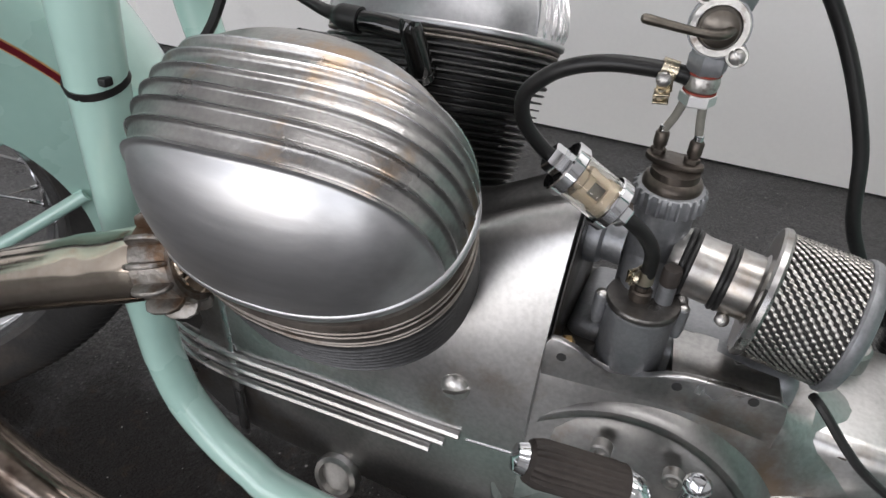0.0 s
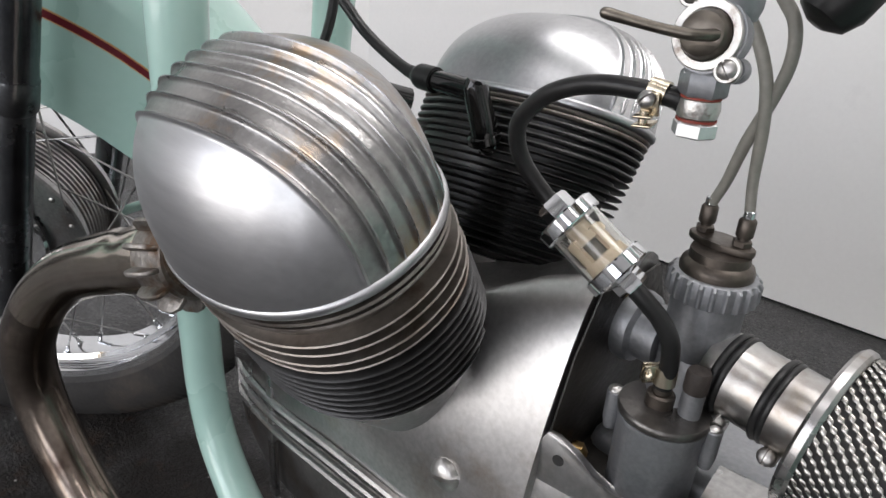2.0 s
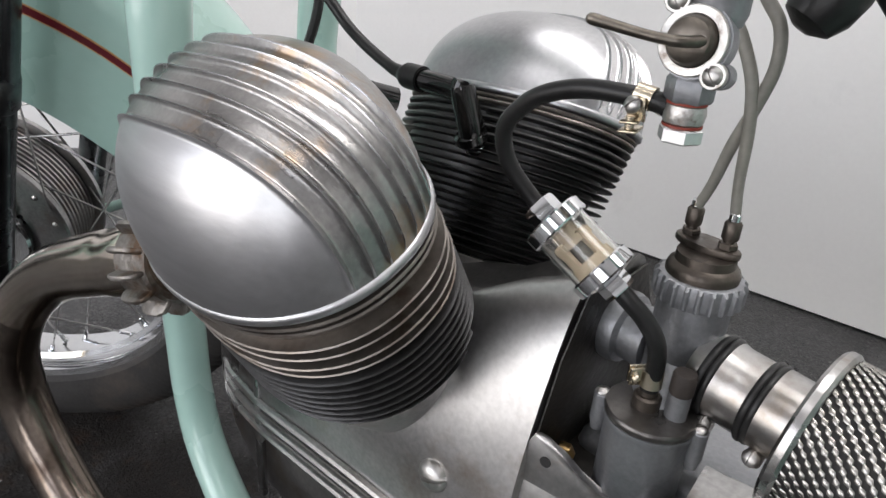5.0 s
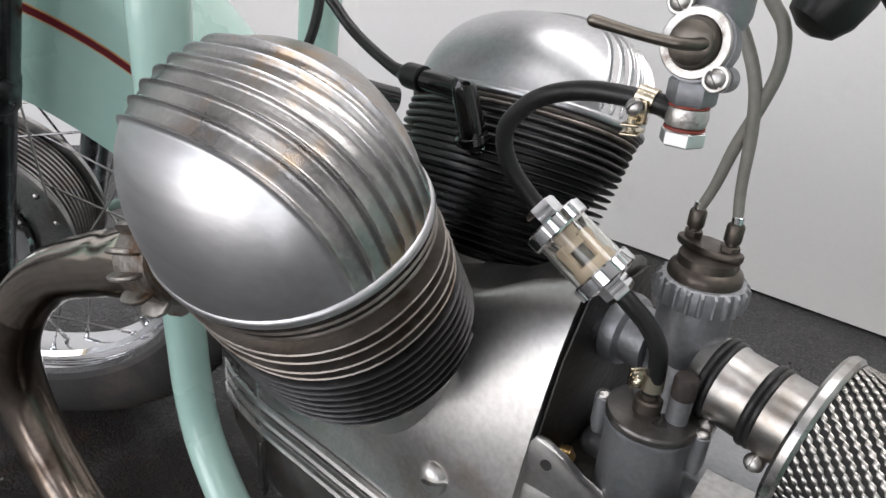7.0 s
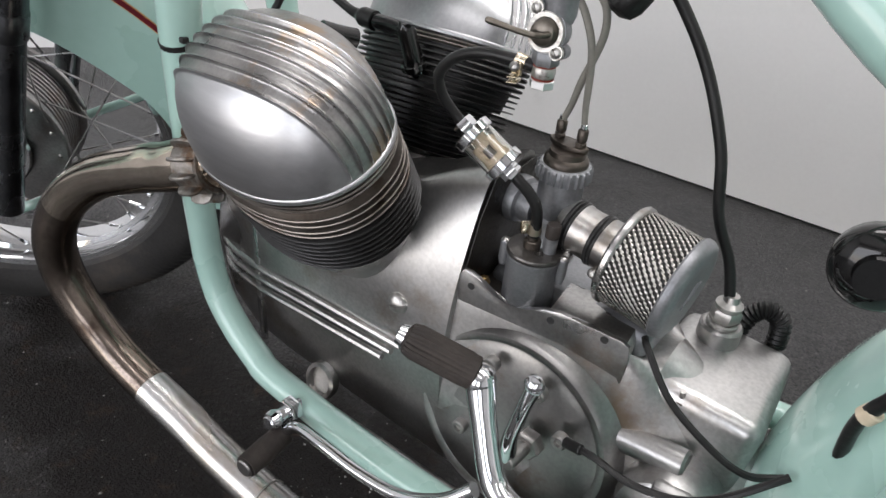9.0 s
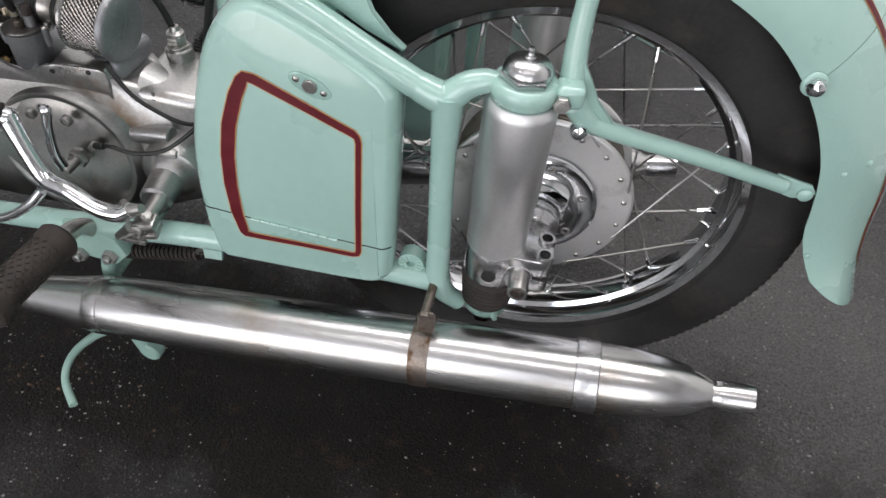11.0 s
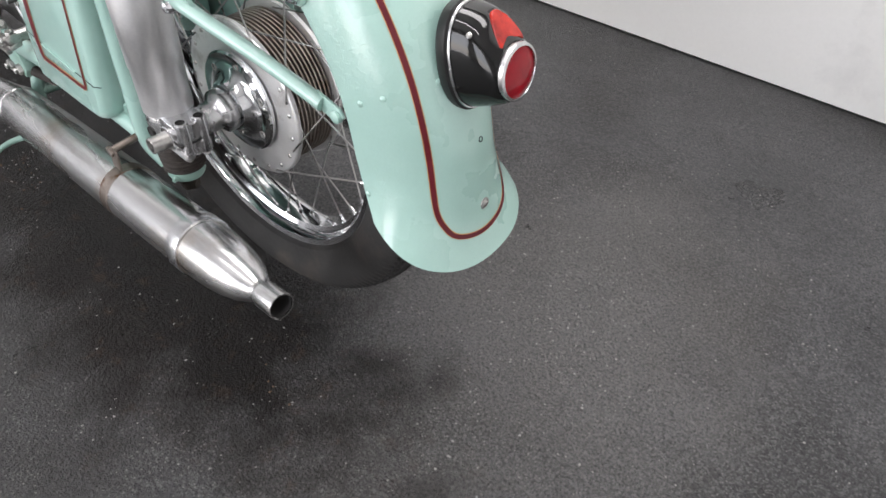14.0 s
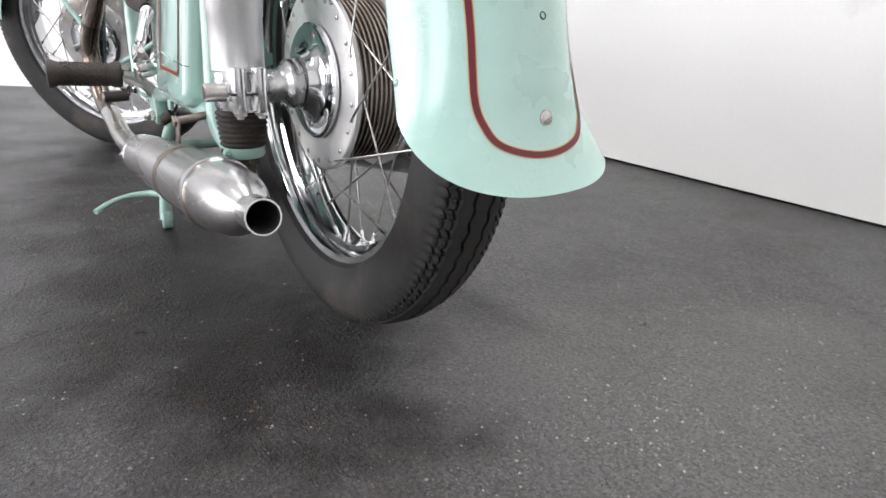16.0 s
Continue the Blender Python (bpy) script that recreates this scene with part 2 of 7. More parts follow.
def floor_material():
    """Sealed dark asphalt: fine aggregate in the relief and as pale chips, worn patches, long brown oil staining with
    rusty flecks and the machine's shade painted in.
    """
    m = material("dark_asphalt_floor", (0.062, 0.062, 0.064), (0.136, 0.136, 0.140), (0.26, 0.46), 0, 5, 60, 0.0, wear=(0.042, 0.040, 0.039), wear_at=0.47, wear_scale=1.9)
    n, l = m.node_tree.nodes, m.node_tree.links
    b = n["Principled BSDF"]
    base = b.inputs["Base Color"].links[0].from_socket
    co = n.new("ShaderNodeTexCoord")

    def node(kind, **ins):
        t = n.new(kind)
        for k, v in ins.items():
            t.inputs[k.replace("_", " ")].default_value = v
        return t

    def math_node(op, a, b2):
        t = n.new("ShaderNodeMath")
        t.operation = op
        for i, v in enumerate((a, b2)):
            if isinstance(v, (int, float)):
                t.inputs[i].default_value = v
            else:
                l.new(v, t.inputs[i])
        return t.outputs[0]

    def span(value, lo, hi, to0=0.0, to1=1.0):
        t = node("ShaderNodeMapRange", From_Min=lo, From_Max=hi, To_Min=to0, To_Max=to1)
        l.new(value, t.inputs["Value"])
        return t.outputs[0]

    def blend(fac, under, colour):
        t = n.new("ShaderNodeMix")
        t.data_type = "RGBA"
        t.inputs[7].default_value = (*colour, 1)
        l.new(fac, t.inputs[0])
        l.new(under, t.inputs[6])
        return t.outputs[2]

    chips, lumps = node("ShaderNodeTexVoronoi", Scale=230), node("ShaderNodeTexVoronoi", Scale=115)
    fine, rough, patch, fleck = (node("ShaderNodeTexNoise", Scale=sc, Detail=dt, Roughness=ro) for sc, dt, ro in ((520, 3, 0.6), (95, 6, 0.75), (7, 6, 0.6), (24, 8, 0.75)))
    for t in (chips, lumps, fine, rough, patch, fleck):
        l.new(co.outputs["Object"], t.inputs["Vector"])
    # each small stone its own shade
    stone = node("ShaderNodeTexVoronoi", Scale=340)
    warp = node("ShaderNodeTexNoise", Scale=160, Detail=2)
    l.new(co.outputs["Object"], warp.inputs["Vector"])
    bend = n.new("ShaderNodeVectorMath")
    bend.operation = "MULTIPLY_ADD"
    bend.inputs[1].default_value = (0.006, 0.006, 0.006)
    l.new(warp.outputs["Color"], bend.inputs[0])
    l.new(co.outputs["Object"], bend.inputs[2])
    l.new(bend.outputs[0], stone.inputs["Vector"])
    shade = n.new("ShaderNodeSeparateColor")
    l.new(stone.outputs["Color"], shade.inputs[0])
    base = blend(span(shade.outputs[0], 0.60, 1.0, 0.0, 0.6), base, (0.235, 0.234, 0.232))
    base = blend(span(shade.outputs[0], 0.42, 0.0, 0.0, 0.7), base, (0.026, 0.026, 0.027))
    # aggregate grains, lighter and darker, in the binder
    grain = node("ShaderNodeTexNoise", Scale=230, Detail=4, Roughness=0.75)
    l.new(co.outputs["Object"], grain.inputs["Vector"])
    base = blend(span(grain.outputs["Fac"], 0.53, 0.72, 0.0, 0.75), base, (0.155, 0.152, 0.148))
    base = blend(span(grain.outputs["Fac"], 0.47, 0.34, 0.0, 0.75), base, (0.018, 0.018, 0.019))
    # oil staining and the machine's shade, painted as one ragged patch alongside it
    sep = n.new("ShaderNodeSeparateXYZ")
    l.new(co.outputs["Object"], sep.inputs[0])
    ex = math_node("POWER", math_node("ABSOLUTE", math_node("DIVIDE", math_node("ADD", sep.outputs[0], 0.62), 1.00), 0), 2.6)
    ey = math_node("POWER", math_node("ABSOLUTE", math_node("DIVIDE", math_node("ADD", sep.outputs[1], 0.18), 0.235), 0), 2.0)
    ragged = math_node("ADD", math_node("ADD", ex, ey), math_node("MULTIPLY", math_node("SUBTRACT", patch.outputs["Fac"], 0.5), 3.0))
    oil_and_shade = span(ragged, 1.5, 0.45)
    # paler crumbly patch behind the wheel
    dx = math_node("POWER", math_node("ABSOLUTE", math_node("DIVIDE", math_node("ADD", sep.outputs[0], -0.40), 0.30), 0), 2.0)
    dy = math_node("POWER", math_node("ABSOLUTE", math_node("DIVIDE", math_node("ADD", sep.outputs[1], -0.14), 0.48), 0), 2.0)
    pale_patch = span(math_node("ADD", math_node("ADD", dx, dy), math_node("MULTIPLY", math_node("SUBTRACT", patch.outputs["Fac"], 0.5), 2.6)), 1.5, 0.2)
    pale_patch = math_node("MULTIPLY", pale_patch, span(grain.outputs["Fac"], 0.40, 0.60, 0.15, 0.75))
    base = blend(pale_patch, base, (0.215, 0.208, 0.198))
    # broad darker patch over the open side, ragged at its edge
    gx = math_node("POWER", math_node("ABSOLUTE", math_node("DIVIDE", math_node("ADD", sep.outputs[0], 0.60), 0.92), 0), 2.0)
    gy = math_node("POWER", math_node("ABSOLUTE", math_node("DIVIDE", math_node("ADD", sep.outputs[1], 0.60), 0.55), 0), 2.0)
    open_side_dark = span(math_node("ADD", math_node("ADD", gx, gy), math_node("MULTIPLY", math_node("SUBTRACT", patch.outputs["Fac"], 0.5), 2.4)), 1.5, 0.5)
    base = blend(math_node("MULTIPLY", open_side_dark, 0.78), base, (0.030, 0.028, 0.027))
    col = blend(math_node("MULTIPLY", oil_and_shade, 0.94), base, (0.0118, 0.0090, 0.0074))
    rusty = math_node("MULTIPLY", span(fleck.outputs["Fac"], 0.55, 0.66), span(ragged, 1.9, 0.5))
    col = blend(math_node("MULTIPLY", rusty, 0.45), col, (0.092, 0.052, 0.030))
    # pale stone chips showing here and there
    cell = n.new("ShaderNodeSeparateColor")
    l.new(chips.outputs["Color"], cell.inputs[0])
    pale = math_node("MULTIPLY", span(cell.outputs[0], 0.64, 0.86), span(chips.outputs["Distance"], 0.42, 0.2))
    pale = math_node("MULTIPLY", math_node("MULTIPLY", pale, span(patch.outputs["Fac"], 0.36, 0.58)), span(oil_and_shade, 0.0, 1.0, 1.0, 0.22))
    col = blend(math_node("MULTIPLY", pale, 0.75), col, (0.27, 0.263, 0.25))
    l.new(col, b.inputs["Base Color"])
    height = math_node("ADD", math_node("MULTIPLY", chips.outputs["Distance"], -0.6), math_node("MULTIPLY", lumps.outputs["Distance"], -0.4))
    height = math_node("ADD", height, math_node("MULTIPLY", rough.outputs["Fac"], 1.5))
    height = math_node("ADD", height, math_node("MULTIPLY", fine.outputs["Fac"], 0.8))
    # single stones stand higher or lower than the binder
    height = math_node("ADD", height, math_node("MULTIPLY", shade.outputs[1], 0.75))
    crumb = node("ShaderNodeTexNoise", Scale=170, Detail=3, Roughness=0.6)
    l.new(co.outputs["Object"], crumb.inputs["Vector"])
    height = math_node("ADD", height, math_node("MULTIPLY", span(crumb.outputs["Fac"], 0.54, 0.62), 1.3))
    swell = node("ShaderNodeTexNoise", Scale=30, Detail=3, Roughness=0.55)
    l.new(co.outputs["Object"], swell.inputs["Vector"])
    height = math_node("ADD", height, math_node("MULTIPLY", swell.outputs["Fac"], 1.6))
    bp = node("ShaderNodeBump", Strength=1.0, Distance=0.0062)
    l.new(span(oil_and_shade, 0.0, 1.0, 0.5, 0.2), b.inputs["Specular IOR Level"])
    l.new(height, bp.inputs["Height"])
    l.new(bp.outputs[0], b.inputs["Normal"])
    return m


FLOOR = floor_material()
for m, level in ((BLACKFIN, 0.55), (RUBBER, 0.35), (TYRE, 0.3), (OLDRUBBER, 0.3), (REDLENS, 0.25), (ORANGELENS, 0.35)):
    m.node_tree.nodes["Principled BSDF"].inputs["Specular IOR Level"].default_value = level


def flake(m):
    """Lifting paint: raised crumbs that keep to ragged patches."""
    n, l = m.node_tree.nodes, m.node_tree.links
    b = n["Principled BSDF"]
    co, crumbs, patch = n.new("ShaderNodeTexCoord"), n.new("ShaderNodeTexNoise"), n.new("ShaderNodeTexNoise")
    crumbs.inputs["Scale"].default_value, crumbs.inputs["Detail"].default_value = 190, 3
    patch.inputs["Scale"].default_value, patch.inputs["Detail"].default_value = 9, 5
    for t in (crumbs, patch):
        l.new(co.outputs["Object"], t.inputs["Vector"])
    where, hill = n.new("ShaderNodeMapRange"), n.new("ShaderNodeMapRange")
    where.inputs["From Min"].default_value, where.inputs["From Max"].default_value = 0.48, 0.6
    hill.inputs["From Min"].default_value, hill.inputs["From Max"].default_value = 0.5, 0.62
    l.new(patch.outputs["Fac"], where.inputs["Value"])
    l.new(crumbs.outputs["Fac"], hill.inputs["Value"])
    both_of = n.new("ShaderNodeMath")
    both_of.operation = "MULTIPLY"
    l.new(where.outputs[0], both_of.inputs[0])
    l.new(hill.outputs[0], both_of.inputs[1])
    bp = n.new("ShaderNodeBump")
    bp.inputs["Strength"].default_value, bp.inputs["Distance"].default_value = 0.45, 0.0004
    l.new(both_of.outputs[0], bp.inputs["Height"])
    l.new(b.inputs["Normal"].links[0].from_socket, bp.inputs["Normal"])
    l.new(bp.outputs[0], b.inputs["Normal"])
    l.new(bp.outputs[0], b.inputs["Coat Normal"])


flake(MINT_FLAKED)


def glass_material(name, tint, rough):
    m = bpy.data.materials.new(name)
    m.use_nodes = True
    b = m.node_tree.nodes["Principled BSDF"]
    b.inputs["Base Color"].default_value = (*tint, 1)
    b.inputs["Roughness"].default_value = rough
    b.inputs["Transmission Weight"].default_value = 1
    b.inputs["IOR"].default_value = 1.45
    return m


GLASS = glass_material("clear_glass", (0.97, 0.96, 0.93), 0.02)


def part(name, bm, mat, parent=None, label="", angle=38):
    """Links a bmesh as one mesh object, smooth but for edges sharper than angle."""
    bmesh.ops.recalc_face_normals(bm, faces=bm.faces)
    lim = radians(angle)
    for f in bm.faces:
        f.smooth = True
    for e in bm.edges:
        if len(e.link_faces) == 2 and e.calc_face_angle(0) > lim:
            e.smooth = False
    me = bpy.data.meshes.new(name)
    bm.to_mesh(me)
    bm.free()
    me.materials.append(mat)
    ob = new(name, me)
    ob.parent = parent
    if label:
        ob["label"] = label
    return ob


def thing(name, label, category, place=(0, 0, 0), **more):
    ob = new(name)
    ob.location = place
    return tagged(ob, label, category, **more)


def along(p, d, spin=0.0):
    """A pose at p whose z axis points along d."""
    return Matrix.Translation(p) @ Vector(d).to_track_quat("Z", "Y").to_matrix().to_4x4() @ Matrix.Rotation(spin, 4, "Z")


def curve_points(pts, n=8):
    """Points on a smooth curve through pts."""
    p = [Vector(q) for q in pts]
    p = [2 * p[0] - p[1]] + p + [2 * p[-1] - p[-2]]
    out = []
    for i in range(1, len(p) - 2):
        for k in range(n):
            t = k / n
            out.append(0.5 * ((2 * p[i]) + (p[i + 1] - p[i - 1]) * t + (2 * p[i - 1] - 5 * p[i] + 4 * p[i + 1] - p[i + 2]) * t * t
                              + (3 * p[i] - p[i - 1] - 3 * p[i + 1] + p[i + 2]) * t ** 3))
    return out + [p[-2]]


def rings(bm, loops, close=False, caps=True):
    """Skins a row of vertex loops."""
    vs = [[bm.verts.new(q) for q in loop] for loop in loops]
    k = len(vs[0])
    pairs = list(zip(vs, vs[1:])) + ([(vs[-1], vs[0])] if close else [])
    for a, b in pairs:
        for i in range(k):
            bm.faces.new((a[i], a[(i + 1) % k], b[(i + 1) % k], b[i]))
    if caps and not close:
        bm.faces.new(vs[0][::-1])
        bm.faces.new(vs[-1])
    return vs


def tube(bm, pts, r, seg=12, n=8, flat=1.0):
    """A round bar along a smooth curve; r is one radius or one for each given point."""
    path = curve_points(pts, n) if n else [Vector(p) for p in pts]
    rs = r if isinstance(r, (list, tuple)) else [r] * len(pts)
    up = None
    loops = []
    for i, p in enumerate(path):
        d = (path[min(i + 1, len(path) - 1)] - path[max(i - 1, 0)]).normalized()
        if up is None:
            up = d.orthogonal().normalized()
        up = (up - d * up.dot(d)).normalized()
        side = d.cross(up)
        s = i / (n or 1)
        k = min(int(s), len(rs) - 2) if len(rs) > 1 else 0
        rad = rs[k] + (rs[k + 1] - rs[k]) * min(s - k, 1) if len(rs) > 1 else rs[0]
        loops.append([p + up * rad * math.cos(a) + side * rad * flat * math.sin(a) for a in (2 * math.pi * j / seg for j in range(seg))])
    rings(bm, loops)
    return bm


def lathe(bm, prof, m, seg=24, close=False):
    """Turns (radius, height) pairs about the z axis of m; a radius of nought is capped."""
    loops = [[m @ Vector((max(r, 1e-5) * math.cos(a), max(r, 1e-5) * math.sin(a), h)) for a in (2 * math.pi * j / seg for j in range(seg))] for r, h in prof]
    rings(bm, loops, close, not close)
    return bm


def rod(bm, p, q, r, seg=12, chamfer=0.0):
    p, q = Vector(p), Vector(q)
    h = (q - p).length
    c = min(chamfer, r * 0.5, h * 0.45)
    prof = [(r - c, 0), (r, c), (r, h - c), (r - c, h)] if c else [(r, 0), (r, h)]
    return lathe(bm, prof, along(p, q - p), seg)


def box(bm, m, sx, sy, sz, bevel=0.0, steps=2):
    made = bmesh.ops.create_cube(bm, size=1, matrix=m @ Matrix.Diagonal((sx, sy, sz, 1)))
    if bevel:
        edges = list({e for v in made["verts"] for e in v.link_edges})
        bmesh.ops.bevel(bm, geom=edges, offset=bevel, segments=steps, profile=0.5, affect="EDGES")
    return bm


def slab(bm, outline, m, depth, bevel=0.0, steps=2):
    """A flat outline in the xy plane of m, given depth along z, with rounded rims."""
    low = [bm.verts.new(m @ Vector((x, y, 0))) for x, y in outline]
    top = [bm.verts.new(m @ Vector((x, y, depth))) for x, y in outline]
    k = len(low)
    f0, f1 = bm.faces.new(low[::-1]), bm.faces.new(top)
    for i in range(k):
        bm.faces.new((low[i], low[(i + 1) % k], top[(i + 1) % k], top[i]))
    if bevel:
        bmesh.ops.bevel(bm, geom=list(set(f0.edges) | set(f1.edges)), offset=bevel, segments=steps, profile=0.5, affect="EDGES")
    return bm


def hexagon(bm, m, r, h):
    return lathe(bm, [(r * 0.9, 0), (r, h * 0.12), (r, h * 0.85), (r * 0.88, h)], m, 6)


def dome_screw(bm, m, r, h):
    """A domed screw head with a slot cut across it."""
    rows = []
    for t in (-0.97, -0.8, -0.55, -0.3, -0.15, -0.11, 0.11, 0.15, 0.3, 0.55, 0.8, 0.97):
        lim = math.sqrt(1 - t * t)
        row = []
        for j in range(15):
            x = lim * (j / 7 - 1)
            z = h * (0.25 + 0.75 * max(0.0, 1 - x * x - t * t) ** 0.6) - (h * 0.38 if abs(t) < 0.12 else 0)
            row.append(bm.verts.new(m @ Vector((x * r, t * r, max(z, h * 0.12)))))
        rows.append(row)
    for ra, rb in zip(rows, rows[1:]):
        for j in range(14):
            bm.faces.new((ra[j], ra[j + 1], rb[j + 1], rb[j]))
    rim = rows[0] + [row[-1] for row in rows[1:-1]] + rows[-1][::-1] + [row[0] for row in rows[-2:0:-1]]
    inv = m.inverted()
    foot = [bm.verts.new(m @ Vector(((inv @ v.co).x, (inv @ v.co).y, 0))) for v in rim]
    for i in range(len(rim)):
        k = (i + 1) % len(rim)
        bm.faces.new((rim[i], rim[k], foot[k], foot[i]))
    return bm


def fresh():
    return bmesh.new()


YAW = math.atan(0.0524)


def middle(x):
    """The y of the motorcycle's middle plane, which stands a little askew in the room."""
    return -0.019 + 0.0524 * x


def mirrored(pts):
    """Points on the other side of the motorcycle's middle plane."""
    out = []
    for x, y, z in pts:
        d = (y - middle(x)) / (1 + 0.0524 ** 2)
        out.append((x + 2 * 0.0524 * d, y - 2 * d, z))
    return out


# ---- room ----
CORNER = Vector((0.709, 1.149, 0))
BACK = Vector((-0.99735, -0.0728, 0))
LEAF = Vector((0.548, -0.8365, 0)).normalized()


def wall(name, p, q, z0, z1, label, thick=0.08, mat=None, hole=None):
    """A wall of real thickness from p to q, its room face on the line; hole = (start, end, low, high) goes through it."""
    p, q = Vector(p), Vector(q)
    d = (q - p).normalized()
    nrm = Vector((-d.y, d.x, 0))
    length = (q - p).length
    m = Matrix((( d.x, 0, nrm.x, p.x), (d.y, 0, nrm.y, p.y), (0, 1, 0, 0), (0, 0, 0, 1)))
    bm = fresh()
    pieces = [(0, length, z0, z1)]
    if hole:
        a, b, lo, hi = hole
        pieces = [(0, a, z0, z1), (b, length, z0, z1), (a, b, z0, lo), (a, b, hi, z1)]
    for a, b, lo, hi in pieces:
        slab(bm, [(a, lo), (b, lo), (b, hi), (a, hi)], m, thick)
    return tagged(part(name, bm, mat or WALLPAINT), label, "wall", kind="structure")


bm = fresh()
slab(bm, [(-4.2, -4.4), (3.6, -4.4), (3.6, 2.0), (-4.2, 2.0)], Matrix.Translation((0, 0, -0.1)), 0.1)
tagged(part("floor", bm, FLOOR), "dark sealed asphalt floor with brown oil stains and painted shade beside the machine", "floor", kind="structure")
far_end = CORNER + BACK * 2.817
wall("wall_north", far_end, CORNER + BACK * 0.006, 0.008, 2.7, "smooth white painted panel wall behind the motorcycle")
leaf_end = CORNER + LEAF * 2.3
wall("wall_east", CORNER + LEAF * 0.006, leaf_end, 0.008, 2.7, "white hinged wall leaf standing at an angle")
wall("wall_east_end", leaf_end, (2.3, -3.3, 0), 0, 2.7, "plain pale rendered wall", mat=GREYWALL)
wall("wall_south", (2.3, -3.3, 0), (-3.4, -3.3, 0), 0, 2.7, "pale rendered wall with a wide open doorway", 0.12, GREYWALL, hole=(1.0, 5.5, 0.0, 2.11))
wall("wall_west_end", (-3.4, -3.3, 0), (-3.35, -0.80, 0), 0, 2.7, "plain pale rendered wall", mat=GREYWALL)
wall("wall_west", (-3.35, -0.80, 0), far_end, 0, 2.7, "white panel wall standing at an angle in front of the motorcycle")
bm = fresh()
slab(bm, [(-4.2, -4.4), (3.6, -4.4), (3.6, 2.0), (-4.2, 2.0)], Matrix.Translation((0, 0, 2.7)), 0.1)
tagged(part("ceiling", bm, CEILPAINT), "plain white ceiling", "ceiling", kind="structure")
# dark strips standing in for shade under the wall panels and in their joint
bm = fresh()
rod(bm, far_end + Vector((0, 0.012, 0.004)), CORNER + Vector((0, 0.012, 0.004)), 0.0042, 6)
rod(bm, CORNER + Vector((0.012, 0, 0.004)), leaf_end + Vector((0.012, 0, 0.004)), 0.0042, 6)
rod(bm, CORNER + Vector((0.006, 0.004, 0)), CORNER + Vector((0.006, 0.004, 2.7)), 0.0035, 6)
tagged(part("baseboard", bm, DARKGAP), "dark strip standing in for the shaded gap under the white wall panels", "baseboard", kind="structure")
bm = fresh()
hinge = CORNER + Vector((-0.005, -0.012, 0.17))
rod(bm, hinge, hinge + Vector((0, 0, 0.07)), 0.006, 10, 0.001)
box(bm, Matrix.Translation(hinge + Vector((-0.018, 0.004, 0.035))), 0.03, 0.004, 0.06, 0.001)
box(bm, Matrix.Translation(hinge + Vector((0.012, -0.006, 0.035))) @ Matrix.Rotation(radians(-57), 4, "Z"), 0.03, 0.004, 0.06, 0.001)
tagged(part("hinge", bm, WALLPAINT), "white painted butt hinge joining two wall panels", "hinge")
# frame of the open doorway, and the yard outside
bm = fresh()
box(bm, Matrix.Translation((-0.05, -3.36, 1.055)), 0.62, 0.12, 2.11, 0.004)
tagged(part("wall_south_pier", bm, GREYWALL), "pale rendered pier between two open doorways", "wall", kind="structure")
bm = fresh()
for cx, cz, sx, sz in ((-3.18, 1.04, 0.06, 2.08), (1.28, 1.04, 0.06, 2.08), (-0.95, 2.08, 4.52, 0.06)):
    box(bm, Matrix.Translation((cx, -3.36, cz)), sx, 0.10, sz, 0.004)
tagged(part("door_1", bm, WALLPAINT), "white frame of a wide open doorway", "door frame", kind="structure")
# ceiling lights
for lx, ly, sx, sy in ((-0.35, 0.25, 2.4, 0.7), (-0.3, -1.35, 2.2, 0.10)):
    lamp = thing("ceiling_light", "white rectangular ceiling light" if sy > 0.5 else "slim white tube light on the ceiling", "lamp", (lx, ly, 2.7))
    bm = fresh()
    box(bm, Matrix.Translation((0, 0, -0.03)), sx + 0.06, sy + 0.06, 0.06, 0.006)
    part("housing", bm, CEILPAINT, lamp)


# ---- motorcycle ----
bike = thing("motorcycle", "vintage mint green motorcycle with red lining on its centre stand", "motorcycle")
AXLE = Vector((-0.0205, -0.020, 0.3172))
GUARD = Vector((-0.022, -0.0205, 0.304))
RIM_R = 0.2425


